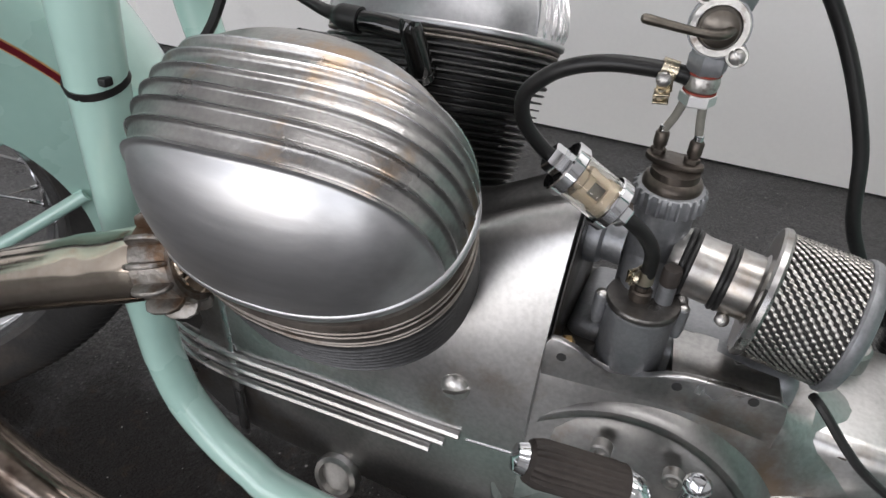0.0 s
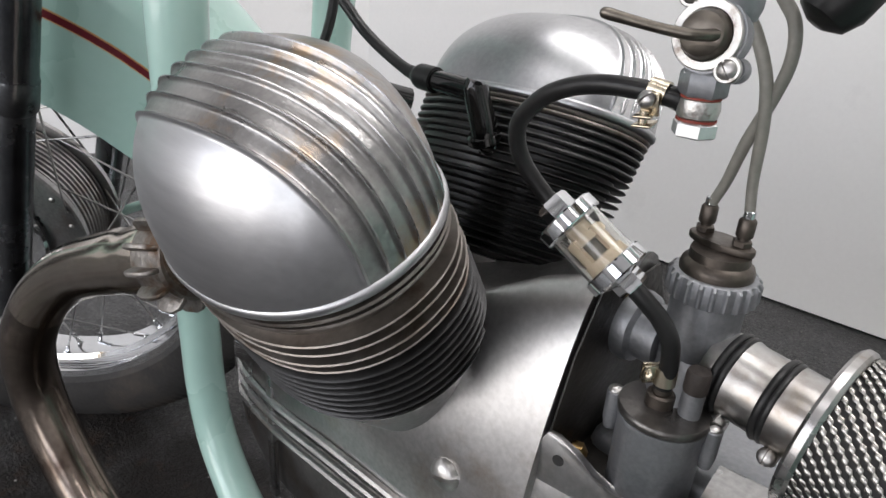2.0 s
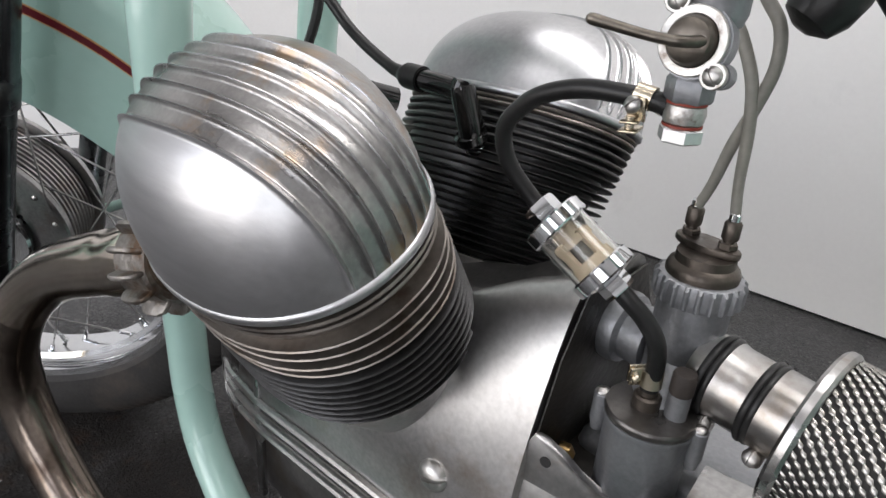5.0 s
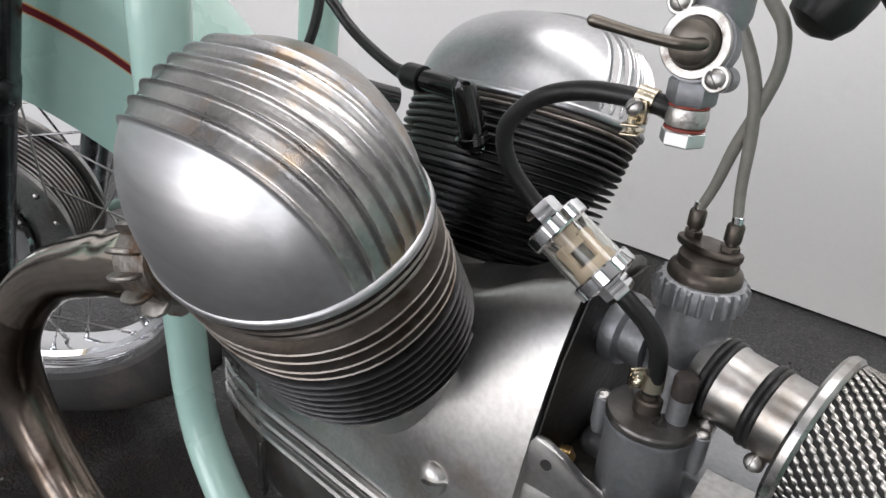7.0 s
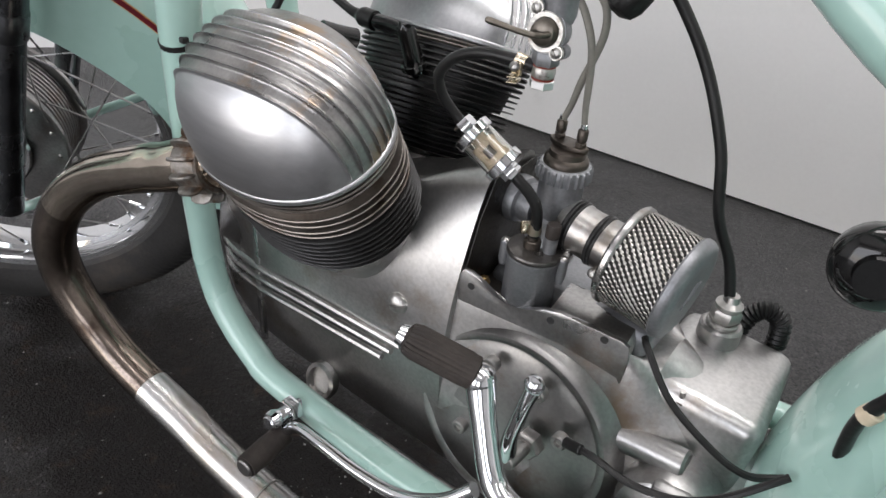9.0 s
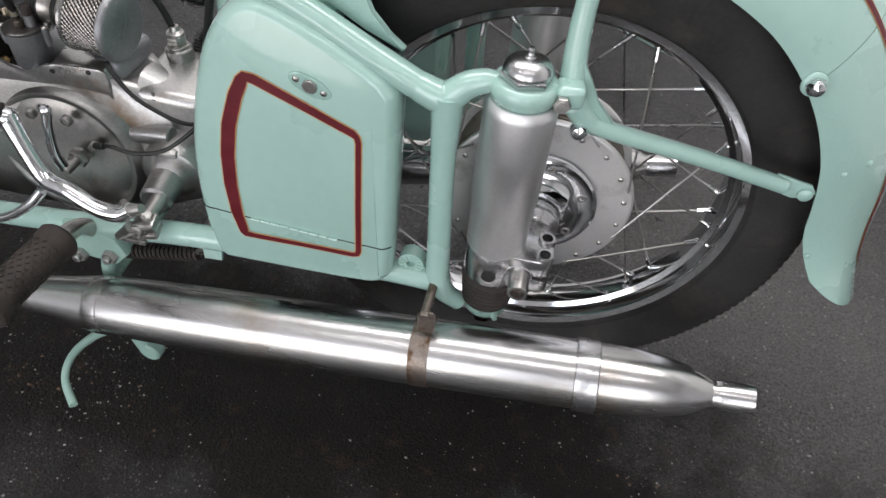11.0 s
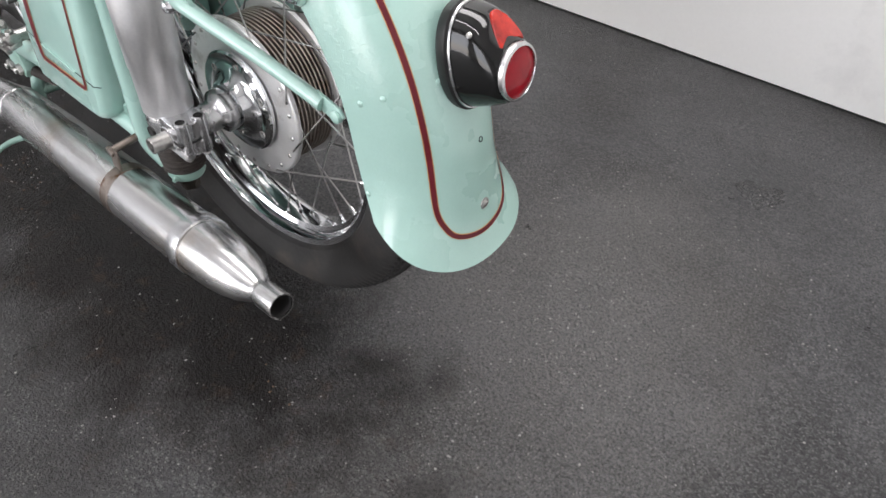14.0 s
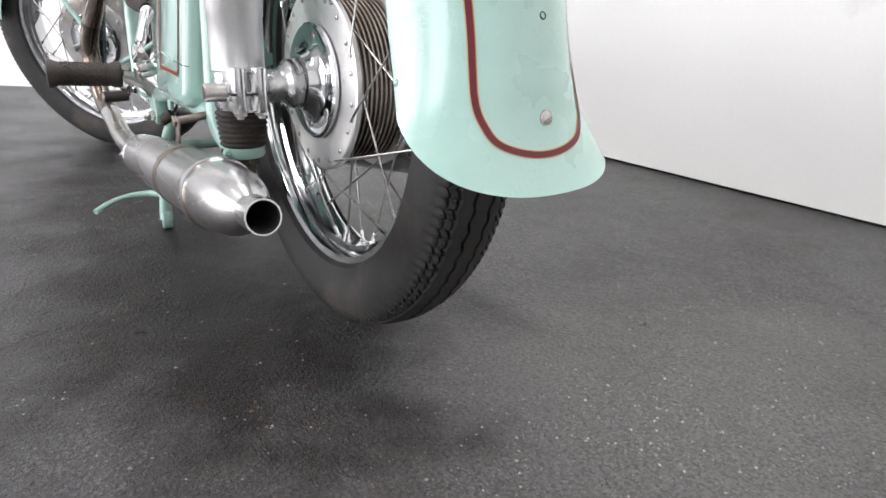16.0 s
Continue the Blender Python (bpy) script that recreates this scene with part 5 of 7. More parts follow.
# brown-black sheet over the well behind the cowl, and a plate on its floor
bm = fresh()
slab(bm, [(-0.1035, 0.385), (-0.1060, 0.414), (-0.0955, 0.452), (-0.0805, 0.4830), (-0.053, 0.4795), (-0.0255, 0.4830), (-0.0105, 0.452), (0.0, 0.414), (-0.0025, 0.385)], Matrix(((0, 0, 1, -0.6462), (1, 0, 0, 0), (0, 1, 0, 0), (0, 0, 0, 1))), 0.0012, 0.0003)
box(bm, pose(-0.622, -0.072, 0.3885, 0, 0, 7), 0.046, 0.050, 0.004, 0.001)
part("carburettor_well", bm, WELL_LINING, case, "brown-black carburettor well")
# raised clutch cover with its screws
bm = fresh()
CL = along((-0.581, -0.1145, 0.291), (0.03, -1, 0.08))
lathe(bm, [(0.0960, -0.016), (0.0915, -0.0065), (0.0885, -0.0015), (0.0855, 0.0012), (0.0825, 0.0014), (0.0800, 0.0002), (0.0785, -0.0010), (0.0765, -0.0008), (0.0740, 0.0004), (0.05, 0.0018), (0.02, 0.0026), (0, 0.0028)], CL, 84)
cover = part("clutch_cover", bm, ALU_STAINED, case, "round stained alloy clutch cover")
for x, z in ((-0.557, 0.354), (-0.532, 0.322), (-0.521, 0.234), (-0.600, 0.355), (-0.62, 0.27)):
    bm = fresh()
    lathe(bm, [(0.0064, 0), (0.0064, 0.007), (0.0054, 0.008), (0.0034, 0.008), (0.0032, 0.0052), (0, 0.0052)], along((x, -0.119, z), (0, -1, 0.03)), 16)
    part("cover_screw", bm, STEEL, cover)
# gearbox top hump behind the lip, ribs, cable boss
bm = fresh()
box(bm, pose(-0.575, -0.035, 0.390, 0, -4, 0), 0.14, 0.075, 0.03, 0.010, 3)
part("gearbox_top", bm, ALU_GREY, case, "grey alloy gearbox lid")
bm = fresh()
box(bm, pose(-0.462, -0.022, 0.338, 0, 3, 3), 0.088, 0.108, 0.082, 0.012, 3)
part("gearbox_end", bm, ALU_CAST, case, "square alloy gearbox end casting")
bm = fresh()
rod(bm, (-0.474, 0.004, 0.33), (-0.476, 0.004, 0.394), 0.0165, 20, 0.002)
part("speedometer_drive", bm, ALU_STAINED, case)
bm = fresh()
rod(bm, (-0.476, 0.004, 0.392), (-0.476, 0.004, 0.398), 0.0125, 18, 0.001)
hexagon(bm, Matrix.Translation((-0.476, 0.004, 0.398)), 0.0118, 0.011)
lathe(bm, [(0.009, 0), (0.0105, 0.002), (0.0105, 0.005), (0.0065, 0.008), (0.0052, 0.013)], Matrix.Translation((-0.476, 0.004, 0.408)), 18)
part("cable_nut", bm, STEEL, case)
bm = fresh()
tube(bm, [(-0.476, 0.004, 0.412), (-0.487, 0.003, 0.446), (-0.505, 0.0, 0.480), (-0.520, 0.0, 0.530), (-0.552, 0.0, 0.588), (-0.60, -0.01, 0.645), (-0.66, -0.03, 0.70)], 0.0042, 10)
part("speedometer_cable", bm, RUBBER, case)
for (p, q, r) in (((-0.505, -0.090, 0.326), (-0.449, -0.090, 0.334), 0.0115), ((-0.490, -0.058, 0.352), (-0.427, -0.060, 0.348), 0.0118), ((-0.485, -0.035, 0.352), (-0.440, -0.036, 0.350), 0.0165)):
    bm = fresh()
    rod(bm, p, q, r, 18, 0.002)
    part("bearing_boss", bm, ALU_STAINED, case)
bm = fresh()
lathe(bm, [(0.0085, 0), (0.0085, 0.003), (0.0065, 0.0035), (0.006, -0.006), (0, -0.006)], along((-0.427, -0.060, 0.348), (1, -0.08, -0.03)), 18)
part("adjuster_bore", bm, BRONZE, case)
bm = fresh()
hexagon(bm, along((-0.472, -0.070, 0.366), (0, -0.3, 1)), 0.0058, 0.006)
part("adjuster_nut", bm, BRONZE, case)
bm = fresh()
rod(bm, (-0.472, -0.072, 0.371), (-0.472, -0.0745, 0.381), 0.0022, 8)
part("adjuster_pin", bm, STEEL, case)
bm = fresh()
tube(bm, [(-0.505, -0.090, 0.420), (-0.499, -0.098, 0.419), (-0.473, -0.108, 0.397), (-0.441, -0.110, 0.380), (-0.417, -0.105, 0.369), (-0.400, -0.092, 0.366), (-0.375, -0.075, 0.375)], 0.0026, 8)
part("earth_lead", bm, RUBBER, case, "thin black cable")
bm = fresh()
tube(bm, [(-0.523, -0.128, 0.331), (-0.501, -0.133, 0.338), (-0.473, -0.133, 0.335), (-0.441, -0.128, 0.342), (-0.417, -0.118, 0.358), (-0.392, -0.098, 0.380)], 0.0026, 8)
rod(bm, (-0.527, -0.127, 0.329), (-0.512, -0.131, 0.335), 0.0042, 10, 0.001)
part("switch_lead", bm, RUBBER, case, "thin black cable")
# starter shaft housing
bm = fresh()
st = along((-0.452, -0.075, 0.296), (0.10, -1, -0.02))
lathe(bm, [(0.036, 0), (0.0375, 0.018), (0.0375, 0.030), (0.0345, 0.038), (0.0310, 0.040), (0.0275, 0.046), (0.0200, 0.052), (0.0185, 0.085), (0.0150, 0.088)], st, 32)
box(bm, st @ Matrix.Translation((0.0, 0.024, 0.036)), 0.030, 0.024, 0.014, 0.006)
starter = part("starter_housing", bm, ALU_STAINED, bike, "round alloy kick-start housing")
bm = fresh()
lathe(bm, [(0.0062, 0), (0.0062, 0.0015), (0.005, 0.0022), (0, 0.0012)], along((-0.4445, -0.1185, 0.3055), (0.1, -1, 0)), 16)
part("housing_screw", bm, BRONZE, starter)


# ---- cylinders ----
def cylinder(near):
    """Barrel fins, head fins and the ribbed rocker cover, stacked along an axis that leans out from the crankcase."""
    a, b = radians(28.3 if near else -23.5), radians(-3.85)
    org = Vector((-0.7751, -0.1185, 0.4226)) if near else Vector((-0.803, 0.0105, 0.4280))
    n = Vector((math.sin(b), -math.sin(a) * math.cos(b), math.cos(a) * math.cos(b)))
    v = Vector((0, math.cos(a), math.sin(a)))
    u = v.cross(n).normalized()
    v = n.cross(u)
    m = Matrix(((u.x, v.x, n.x, org.x), (u.y, v.y, n.y, org.y), (u.z, v.z, n.z, org.z), (0, 0, 0, 1)))
    rx = lambda h: 0.0834 + 0.0039 * max(0, min(1, h / 0.1021))
    ry = lambda h: 0.0633 - 0.0030 * max(0, min(1, h / 0.1021))
    # the stack leans a little across its own axis
    slide = lambda h: (0.0167 * h / 0.1021, -0.0073 * h / 0.1021)

    def loop(sx, sy, h, seg=64, e=2.2):
        return [m @ (Vector((*oval(2 * math.pi * j / seg, sx, sy, e), h)) + Vector((*slide(max(h, 0)), 0))) for j in range(seg)]

    bm = fresh()
    rings(bm, [loop(rx(0) - 0.036, ry(0) - 0.034, -0.085), loop(rx(0) - 0.028, ry(0) - 0.026, -0.055), loop(rx(0) - 0.018, ry(0) - 0.016, -0.032), loop(rx(0) - 0.010, ry(0) - 0.008, -0.014), loop(rx(0) - 0.008, ry(0) - 0.004, -0.005)])
    part("cylinder_base", bm, ALU_CAST, case)
    bm = fresh()
    rings(bm, [loop(rx(0) - 0.020, ry(0) - 0.015, -0.01), loop(rx(0.05) - 0.020, ry(0.05) - 0.014, 0.05)])
    cyl = part("cylinder", bm, BLACKFIN, bike, "black finned cylinder barrel" if near else "black finned far cylinder barrel")
    count, pitch = (8, 0.0062) if near else (10, 0.0050)
    for i in range(count):
        h = 0.0005 + i * pitch
        bm = fresh()
        g = 0.0 if i else 0.001
        rings(bm, [loop(rx(h) - 0.022, ry(h) - 0.017, h - 0.0012), loop(rx(h) - 0.0015 - g, ry(h) - 0.0015 - g, h - 0.0008), loop(rx(h) - g, ry(h) - g, h), loop(rx(h) - 0.0015 - g, ry(h) - 0.0015 - g, h + 0.0008), loop(rx(h) - 0.022, ry(h) - 0.017, h + 0.0012)])
        part("barrel_fin", bm, BLACKFIN, cyl)
    bm = fresh()
    rings(bm, [loop(rx(0.05) - 0.012, ry(0.05) - 0.008, 0.048), loop(rx(0.1) - 0.008, ry(0.1) - 0.004, 0.098)])
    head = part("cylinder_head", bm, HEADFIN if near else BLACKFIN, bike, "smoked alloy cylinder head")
    hs = [0.0510, 0.0590, 0.0670, 0.0750, 0.0870, 0.0925] if near else [0.0515, 0.0567, 0.0619, 0.0671, 0.0723, 0.0775, 0.0827, 0.0879, 0.0930, 0.0962]
    for i, h in enumerate(hs):
        bm = fresh()
        g = (0.001, 0, 0.0005, 0)[i % 4] if near else 0.0
        t = 0.0006 if i < 4 else 0.0012
        rings(bm, [loop(rx(h) - 0.014, ry(h) - 0.010, h - t * 1.5), loop(rx(h) - 0.0007 - g, ry(h) - 0.0007 - g, h - t), loop(rx(h) - g, ry(h) - g, h), loop(rx(h) - 0.0007 - g, ry(h) - 0.0007 - g, h + t), loop(rx(h) - 0.014, ry(h) - 0.010, h + t * 1.5)])
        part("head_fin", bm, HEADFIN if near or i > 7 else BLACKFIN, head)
    # rocker cover: a smooth dome, ribbed on its upper half
    hb, H = 0.0985, COVER_H - (0 if near else 0.008)
    bm = fresh()
    A, B, E = 0.0873, 0.0603, 2.18
    sx, sy = slide(0.1021)
    # rolled bead along the joint
    rings(bm, [[m @ Vector((*(q * k for q in oval(2 * math.pi * j / 160, A, B, E)), hb + h)) + m.to_3x3() @ Vector((sx, sy, 0)) for j in range(160)]
               for k, h in ((0.99, -0.0004), (1.008, 0.0), (1.016, 0.0006), (1.016, 0.0032), (1.008, 0.0042), (0.995, 0.0048))])
    bow, lean = (1.6, 0.03) if near else (-2.4, -0.06)
    ribs = [RIB_0 + RIB_STEP * k + (0 if near else 0.020) for k in range(7 if near else 6)]
    ys = {round(-B * math.cos(math.pi * i / 90), 6) for i in range(91)}
    for q in ribs:
        ys = {y for y in ys if abs(y - q) > 0.0024} | {round(q + d, 6) for d in (-0.0021, -0.0013, -0.0008, -0.0004, 0, 0.0004, 0.0008, 0.0013, 0.0021)}
    ys = sorted(ys)
    rows = []
    inside = lambda x, w: (abs(x) / A) ** E + (abs(w + bow * x * x + lean * x) / B) ** E < 1
    low = min(((-B * (1 - abs(i / 100) ** E) ** (1 / E)) - bow * (A * i / 100) ** 2 - lean * A * i / 100, A * i / 100) for i in range(-99, 100))
    ys = [low[0] + 1e-6] + [w for w in ys if w > low[0] + 2e-4]
    for w in ys:
        mid_x = low[1] * max(0.0, 1 - (w - low[0]) / 0.03)
        ends = []
        for sg in (-1, 1):
            lo, hi = mid_x * sg, A
            for _ in range(30):
                mid = (lo + hi) / 2
                lo, hi = (mid, hi) if inside(sg * mid, w) else (lo, mid)
            ends.append(sg * lo)
        row = []
        for j in range(73):
            x = (ends[0] + ends[1]) / 2 + (ends[1] - ends[0]) / 2 * math.sin(math.pi / 2 * math.sin(math.pi / 2 * (j / 36 - 1)))
            y = w + bow * x * x + lean * x
            k = min(1.0, ((abs(x) / A) ** E + (abs(y) / B) ** E) ** (1 / E))
            hh = 0.0 if j in (0, 72) else H * max(0.0, 1 - k ** (2 / COVER_P)) ** (COVER_Q / 2)
            lift = -0.0007 if w > ribs[0] else 0.0
            for i, q in enumerate(ribs):
                d = (w - q) / (0.00095 if w < q else 0.00075)
                lift += RIB_LIFT * (1 + 0.11 * i) * math.exp(-d * d)
            lift *= max(0.0, min(1.0, hh / 0.006))
            g = Vector((x / A ** 2, y / B ** 2, hh / H ** 2 + 1e-4)).normalized()
            row.append(bm.verts.new(m @ (Vector((x + sx, y + sy + 0.121 * hh, hb + 0.0042 + hh)) + g * lift)))
        rows.append(row)
    grimy, crest = [], []
    for wa, ra, rb in zip(ys, rows, rows[1:]):
        for j in range(72):
            bm.faces.new((ra[j], ra[j + 1], rb[j + 1], rb[j]))
            if wa > ribs[0] - 0.0003:
                grimy.append(len(bm.faces) - 1)
                if min(abs(wa - q + 0.0001) for q in ribs) < 0.0006:
                    crest.append(len(bm.faces) - 1)
    bmesh.ops.remove_doubles(bm, verts=[v for r in (rows[0], rows[-1]) for v in r], dist=1e-5)
    # both covers are one alloy; the far one's dimmer reflection is in its colour
    cov = part("rocker_cover", bm, ALU_BRUSHED if near else ALU_FAR_SHADED, bike, "polished alloy rocker cover ribbed on its upper half", 50)
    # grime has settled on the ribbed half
    # past the last rib the grimy tone paints a dark reflection
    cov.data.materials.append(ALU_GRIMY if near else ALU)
    for f in grimy:
        cov.data.polygons[f].material_index = 1
    # the crests of the ribs are rubbed bright
    cov.data.materials.append(ALU)
    for f in crest:
        cov.data.polygons[f].material_index = 2
    return m, cyl, head


M_NEAR, cyl_near, head_near = cylinder(True)
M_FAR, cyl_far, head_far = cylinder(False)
# spark plugs and their caps
bm = fresh()
rod(bm, (-0.792, 0.012, 0.492), (-0.7795, -0.019, 0.5125), 0.0062, 18, 0.001)
hexagon(bm, along((-0.7832, -0.010, 0.5065), (0.25, -0.75, 0.5)), 0.0088, 0.007)
part("spark_plug", bm, CHROME, head_far)
bm = fresh()
tube(bm, [(-0.7785, -0.0235, 0.5170), (-0.7770, -0.0265, 0.5250), (-0.7835, -0.0300, 0.5480), (-0.7842, -0.0303, 0.5510)], [0.0086, 0.0084, 0.0080, 0.0068], 20, 5)
lathe(bm, [(0.0096, 0), (0.0110, 0.0015), (0.0110, 0.006), (0.0088, 0.008)], along((-0.7780, -0.0225, 0.5150), (-0.15, -0.30, 0.9)), 22)
tube(bm, [(-0.7830, -0.0302, 0.5465), (-0.8036, -0.0300, 0.5475), (-0.8241, -0.0300, 0.5475)], [0.0072, 0.0070, 0.0066], 18, 5)
cap = part("plug_cap", bm, LACQUER, head_far, "black spark plug cap")
bm = fresh()
tube(bm, [(-0.8190, -0.0300, 0.5475), (-0.8330, -0.0300, 0.5478), (-0.8400, -0.0300, 0.5485), (-0.8519, -0.0300, 0.5510), (-0.8822, -0.0300, 0.5629), (-0.9078, -0.0300, 0.5782), (-0.935, -0.036, 0.61), (-0.96, -0.045, 0.68)], [0.0086, 0.0084, 0.0048, 0.0040, 0.0040, 0.0040, 0.0040, 0.0040], 14)
part("ignition_lead", bm, RUBBER, head_far, "black ignition lead")
bm = fresh()
tube(bm, [(-0.820, -0.052, 0.536), (-0.826, -0.066, 0.540), (-0.832, -0.080, 0.545)], 0.0085, 12, 4)
part("near_plug_cap", bm, LACQUER, head_near, "black spark plug cap")
# finned exhaust nut and header pipe
NUT = along((-0.8265, -0.2016, 0.4666), (-0.93, -0.20, -0.28)) @ Matrix.Scale(0.86, 4)
bm = fresh()
lathe(bm, [(0.0255, -0.012), (0.0275, -0.010), (0.0275, 0.016), (0.0235, 0.019), (0.0215, 0.019)], NUT, 30)
nut = part("exhaust_nut", bm, RUST, bike, "rusty finned exhaust nut")
for k in range(13):
    a = 2 * math.pi * k / 13
    bm = fresh()
    # a cast fin with a rounded outer corner
    slab(bm, [(-0.013, -0.003), (0.013, -0.003), (0.0135, 0.004), (0.011, 0.0085), (0.006, 0.0105), (-0.005, 0.0105), (-0.011, 0.008), (-0.0135, 0.003)], NUT @ Matrix.Rotation(a, 4, "Z") @ Matrix(((0, 1, 0, 0.0260), (0, 0, 1, -0.0018), (1, 0, 0, 0.002), (0, 0, 0, 1))), 0.0036, 0.0011, 2)
    part("nut_fin", bm, RUST, nut)
for s in (1, -1):
    bm = fresh()
    if s > 0:
        pts = [(-0.815, -0.198, 0.472), (-0.845, -0.206, 0.4605), (-0.8720, -0.209, 0.4486), (-0.9004, -0.212, 0.4374), (-0.9773, -0.219, 0.4005), (-1.0286, -0.230, 0.3592), (-1.0538, -0.240, 0.3143), (-1.0598, -0.240, 0.2670), (-1.0400, -0.236, 0.2200), (-1.0000, -0.230, 0.1800), (-0.950, -0.224, 0.156), (-0.900, -0.220, 0.143), (-0.84, -0.219, 0.131), (-0.766, -0.217, 0.125), (-0.69, -0.214, 0.1225), (-0.60, -0.211, 0.1285)]
    else:
        pts = mirrored([(-0.83, -0.18, 0.473), (-0.93, -0.215, 0.44), (-1.02, -0.22, 0.38), (-1.055, -0.22, 0.27), (-0.985, -0.22, 0.16), (-0.84, -0.219, 0.131), (-0.60, -0.211, 0.1285)])
    cut = 10 if s > 0 else 4
    top = 5 if s > 0 else 2
    sweep = curve_points(pts[:cut + 1], 10)
    tube(bm, sweep[:top * 10 + 2], 0.0205, 28, 0)
    pipe = part("exhaust_pipe", bm, PIPE_BLUED, bike, "heat-browned exhaust header pipe")
    # brown bend, its colour darkened for the dark floor it would mirror
    bm = fresh()
    tube(bm, sweep[top * 10:], 0.0204, 28, 0)
    part("pipe_bend", bm, PIPE_BEND_DARK, pipe, "brown pipe bend with a dark reflection in its colour")
    bm = fresh()
    tube(bm, pts[cut:], 0.0208, 24, 10)
    lower = part("lower_pipe", bm, SILENCER, pipe, "bright steel lower exhaust pipe")
    if s > 0:
        for x in (-0.770, -0.735):
            bm = fresh()
            lathe(bm, [(0.0205, 0), (0.0211, 0.0005), (0.0211, 0.0016), (0.0205, 0.002)], along((x, -0.2172, 0.1262), (1, 0.02, -0.02)), 28, close=True)
            part("pipe_seam", bm, STEEL, lower)
        bm = fresh()
        rod(bm, (-0.768, -0.222, 0.105), (-0.768, -0.228, 0.090), 0.0038, 10, 0.001)
        hexagon(bm, along((-0.768, -0.226, 0.096), (0, -0.4, -1)), 0.0065, 0.006)
        part("pipe_bolt", bm, STEEL, lower)


# ---- silencers ----
def silencer(y):
    p, q = Vector((-0.655, -0.2110, 0.1230)), Vector((0.240, -0.2110, 0.2310))
    if y > 0:
        p, q = (Vector(v) + Vector((-0.05, -0.026, 0)) for v in mirrored([p, q]))
    d = (q - p).normalized()
    m = along(p, d)
    bm = fresh()
    prof = [(0.0210, 0.0), (0.0250, 0.035), (0.0305, 0.085), (0.0360, 0.122), (0.0366, 0.1262), (0.0376, 0.1275), (0.0378, 0.1440), (0.0366, 0.1452), (0.0378, 0.165), (0.0392, 0.22), (0.0400, 0.30), (0.0400, 0.38), (0.0394, 0.60), (0.0384, 0.722), (0.0398, 0.7232), (0.0402, 0.726), (0.0402, 0.744), (0.0398, 0.7468), (0.0384, 0.748), (0.0380, 0.765), (0.0362, 0.792), (0.0330, 0.818), (0.0272, 0.842), (0.0203, 0.858), (0.0158, 0.866), (0.0140, 0.870), (0.0152, 0.8725), (0.0166, 0.878), (0.0166, 0.9105), (0.0150, 0.9105), (0.0148, 0.800)]
    lathe(bm, prof, m, 56)
    sil = part("silencer", bm, SILENCER, bike, "long brushed steel silencer with a pinched tail", 45)
    bm = fresh()
    lathe(bm, [(0.0147, 0.908), (0.0144, 0.908), (0.0144, 0.803), (0.0147, 0.803)], m, 28, close=True)
    lathe(bm, [(0.0146, 0.8035), (0, 0.8040)], m, 28)
    part("tail_bore", bm, DARKHOLE, sil)
    bm = fresh()
    lathe(bm, [(0.0396, 0.7222), (0.0406, 0.7228), (0.0409, 0.7240), (0.0409, 0.7458), (0.0406, 0.7470), (0.0396, 0.7476)], m, 56, close=True)
    part("joint_band", bm, ALU, sil, "pale brushed joint band")
    if y > 0:
        return sil
    bm = fresh()
    lathe(bm, [(0.0390, 0.5385), (0.0406, 0.539), (0.0408, 0.5415), (0.0408, 0.559), (0.0406, 0.5612), (0.0390, 0.5617)], m, 48, close=True)
    s = -1
    slab(bm, [(-0.010, -0.004), (0.010, -0.004), (0.010, 0.022), (0.006, 0.028), (-0.006, 0.028), (-0.010, 0.022)], along((-0.109, y + s * 0.004, 0.2390), (0, s, 0.08)) @ Matrix.Rotation(radians(180), 4, "Z") @ Matrix.Scale(-1, 4, (0, 1, 0)), 0.003, 0.0008)
    band = part("hanger_band", bm, RUSTBAND, sil, "rusty steel hanger band")
    bm = fresh()
    rod(bm, (-0.110, s * 0.150, 0.272), (-0.112, s * 0.216, 0.262), 0.0052, 14, 0.0008)
    hexagon(bm, along((-0.112, s * 0.2145, 0.2620), (0, s, -0.1)), 0.0078, 0.006)
    rod(bm, (-0.110, s * 0.160, 0.270), (-0.1105, s * 0.170, 0.2685), 0.0085, 16, 0.001)
    part("hanger_bolt", bm, RUSTBAND, band, "worn steel hanger bolt")
    return sil


silencer(-0.2110)
silencer(0.2110)


# ---- carburettor ----
bm = fresh()
lathe(bm, [(0.0156, 0.425), (0.0168, 0.428), (0.0168, 0.482), (0.0164, 0.490)], Matrix.Translation((-0.607, -0.052, 0)), 32)
tube(bm, [(-0.607, -0.056, 0.452), (-0.6055, -0.066, 0.440), (-0.604, -0.078, 0.425)], [0.015, 0.015, 0.016], 18, 4)
carb = part("carburettor", bm, ALU_GREY, bike, "grey die-cast carburettor")
bm = fresh()
lathe(bm, [(0.0165, 0.384), (0.0188, 0.386), (0.0197, 0.390), (0.0200, 0.4345), (0.0210, 0.4358), (0.0210, 0.4385), (0.0190, 0.4390)], Matrix.Translation((-0.603, -0.0815, 0)), 40)
bowl = part("float_bowl", bm, ALU_GREY, carb, "grey float bowl")
bm = fresh()
lathe(bm, [(0.0190, 0.4387), (0.0212, 0.4391), (0.0214, 0.4403), (0.0213, 0.4420), (0.0206, 0.4428), (0.0120, 0.4434), (0, 0.4436)], Matrix.Translation((-0.603, -0.0815, 0)), 40)
part("bowl_lid", bm, GREY_OILY, bowl, "flat oily grey float bowl lid")
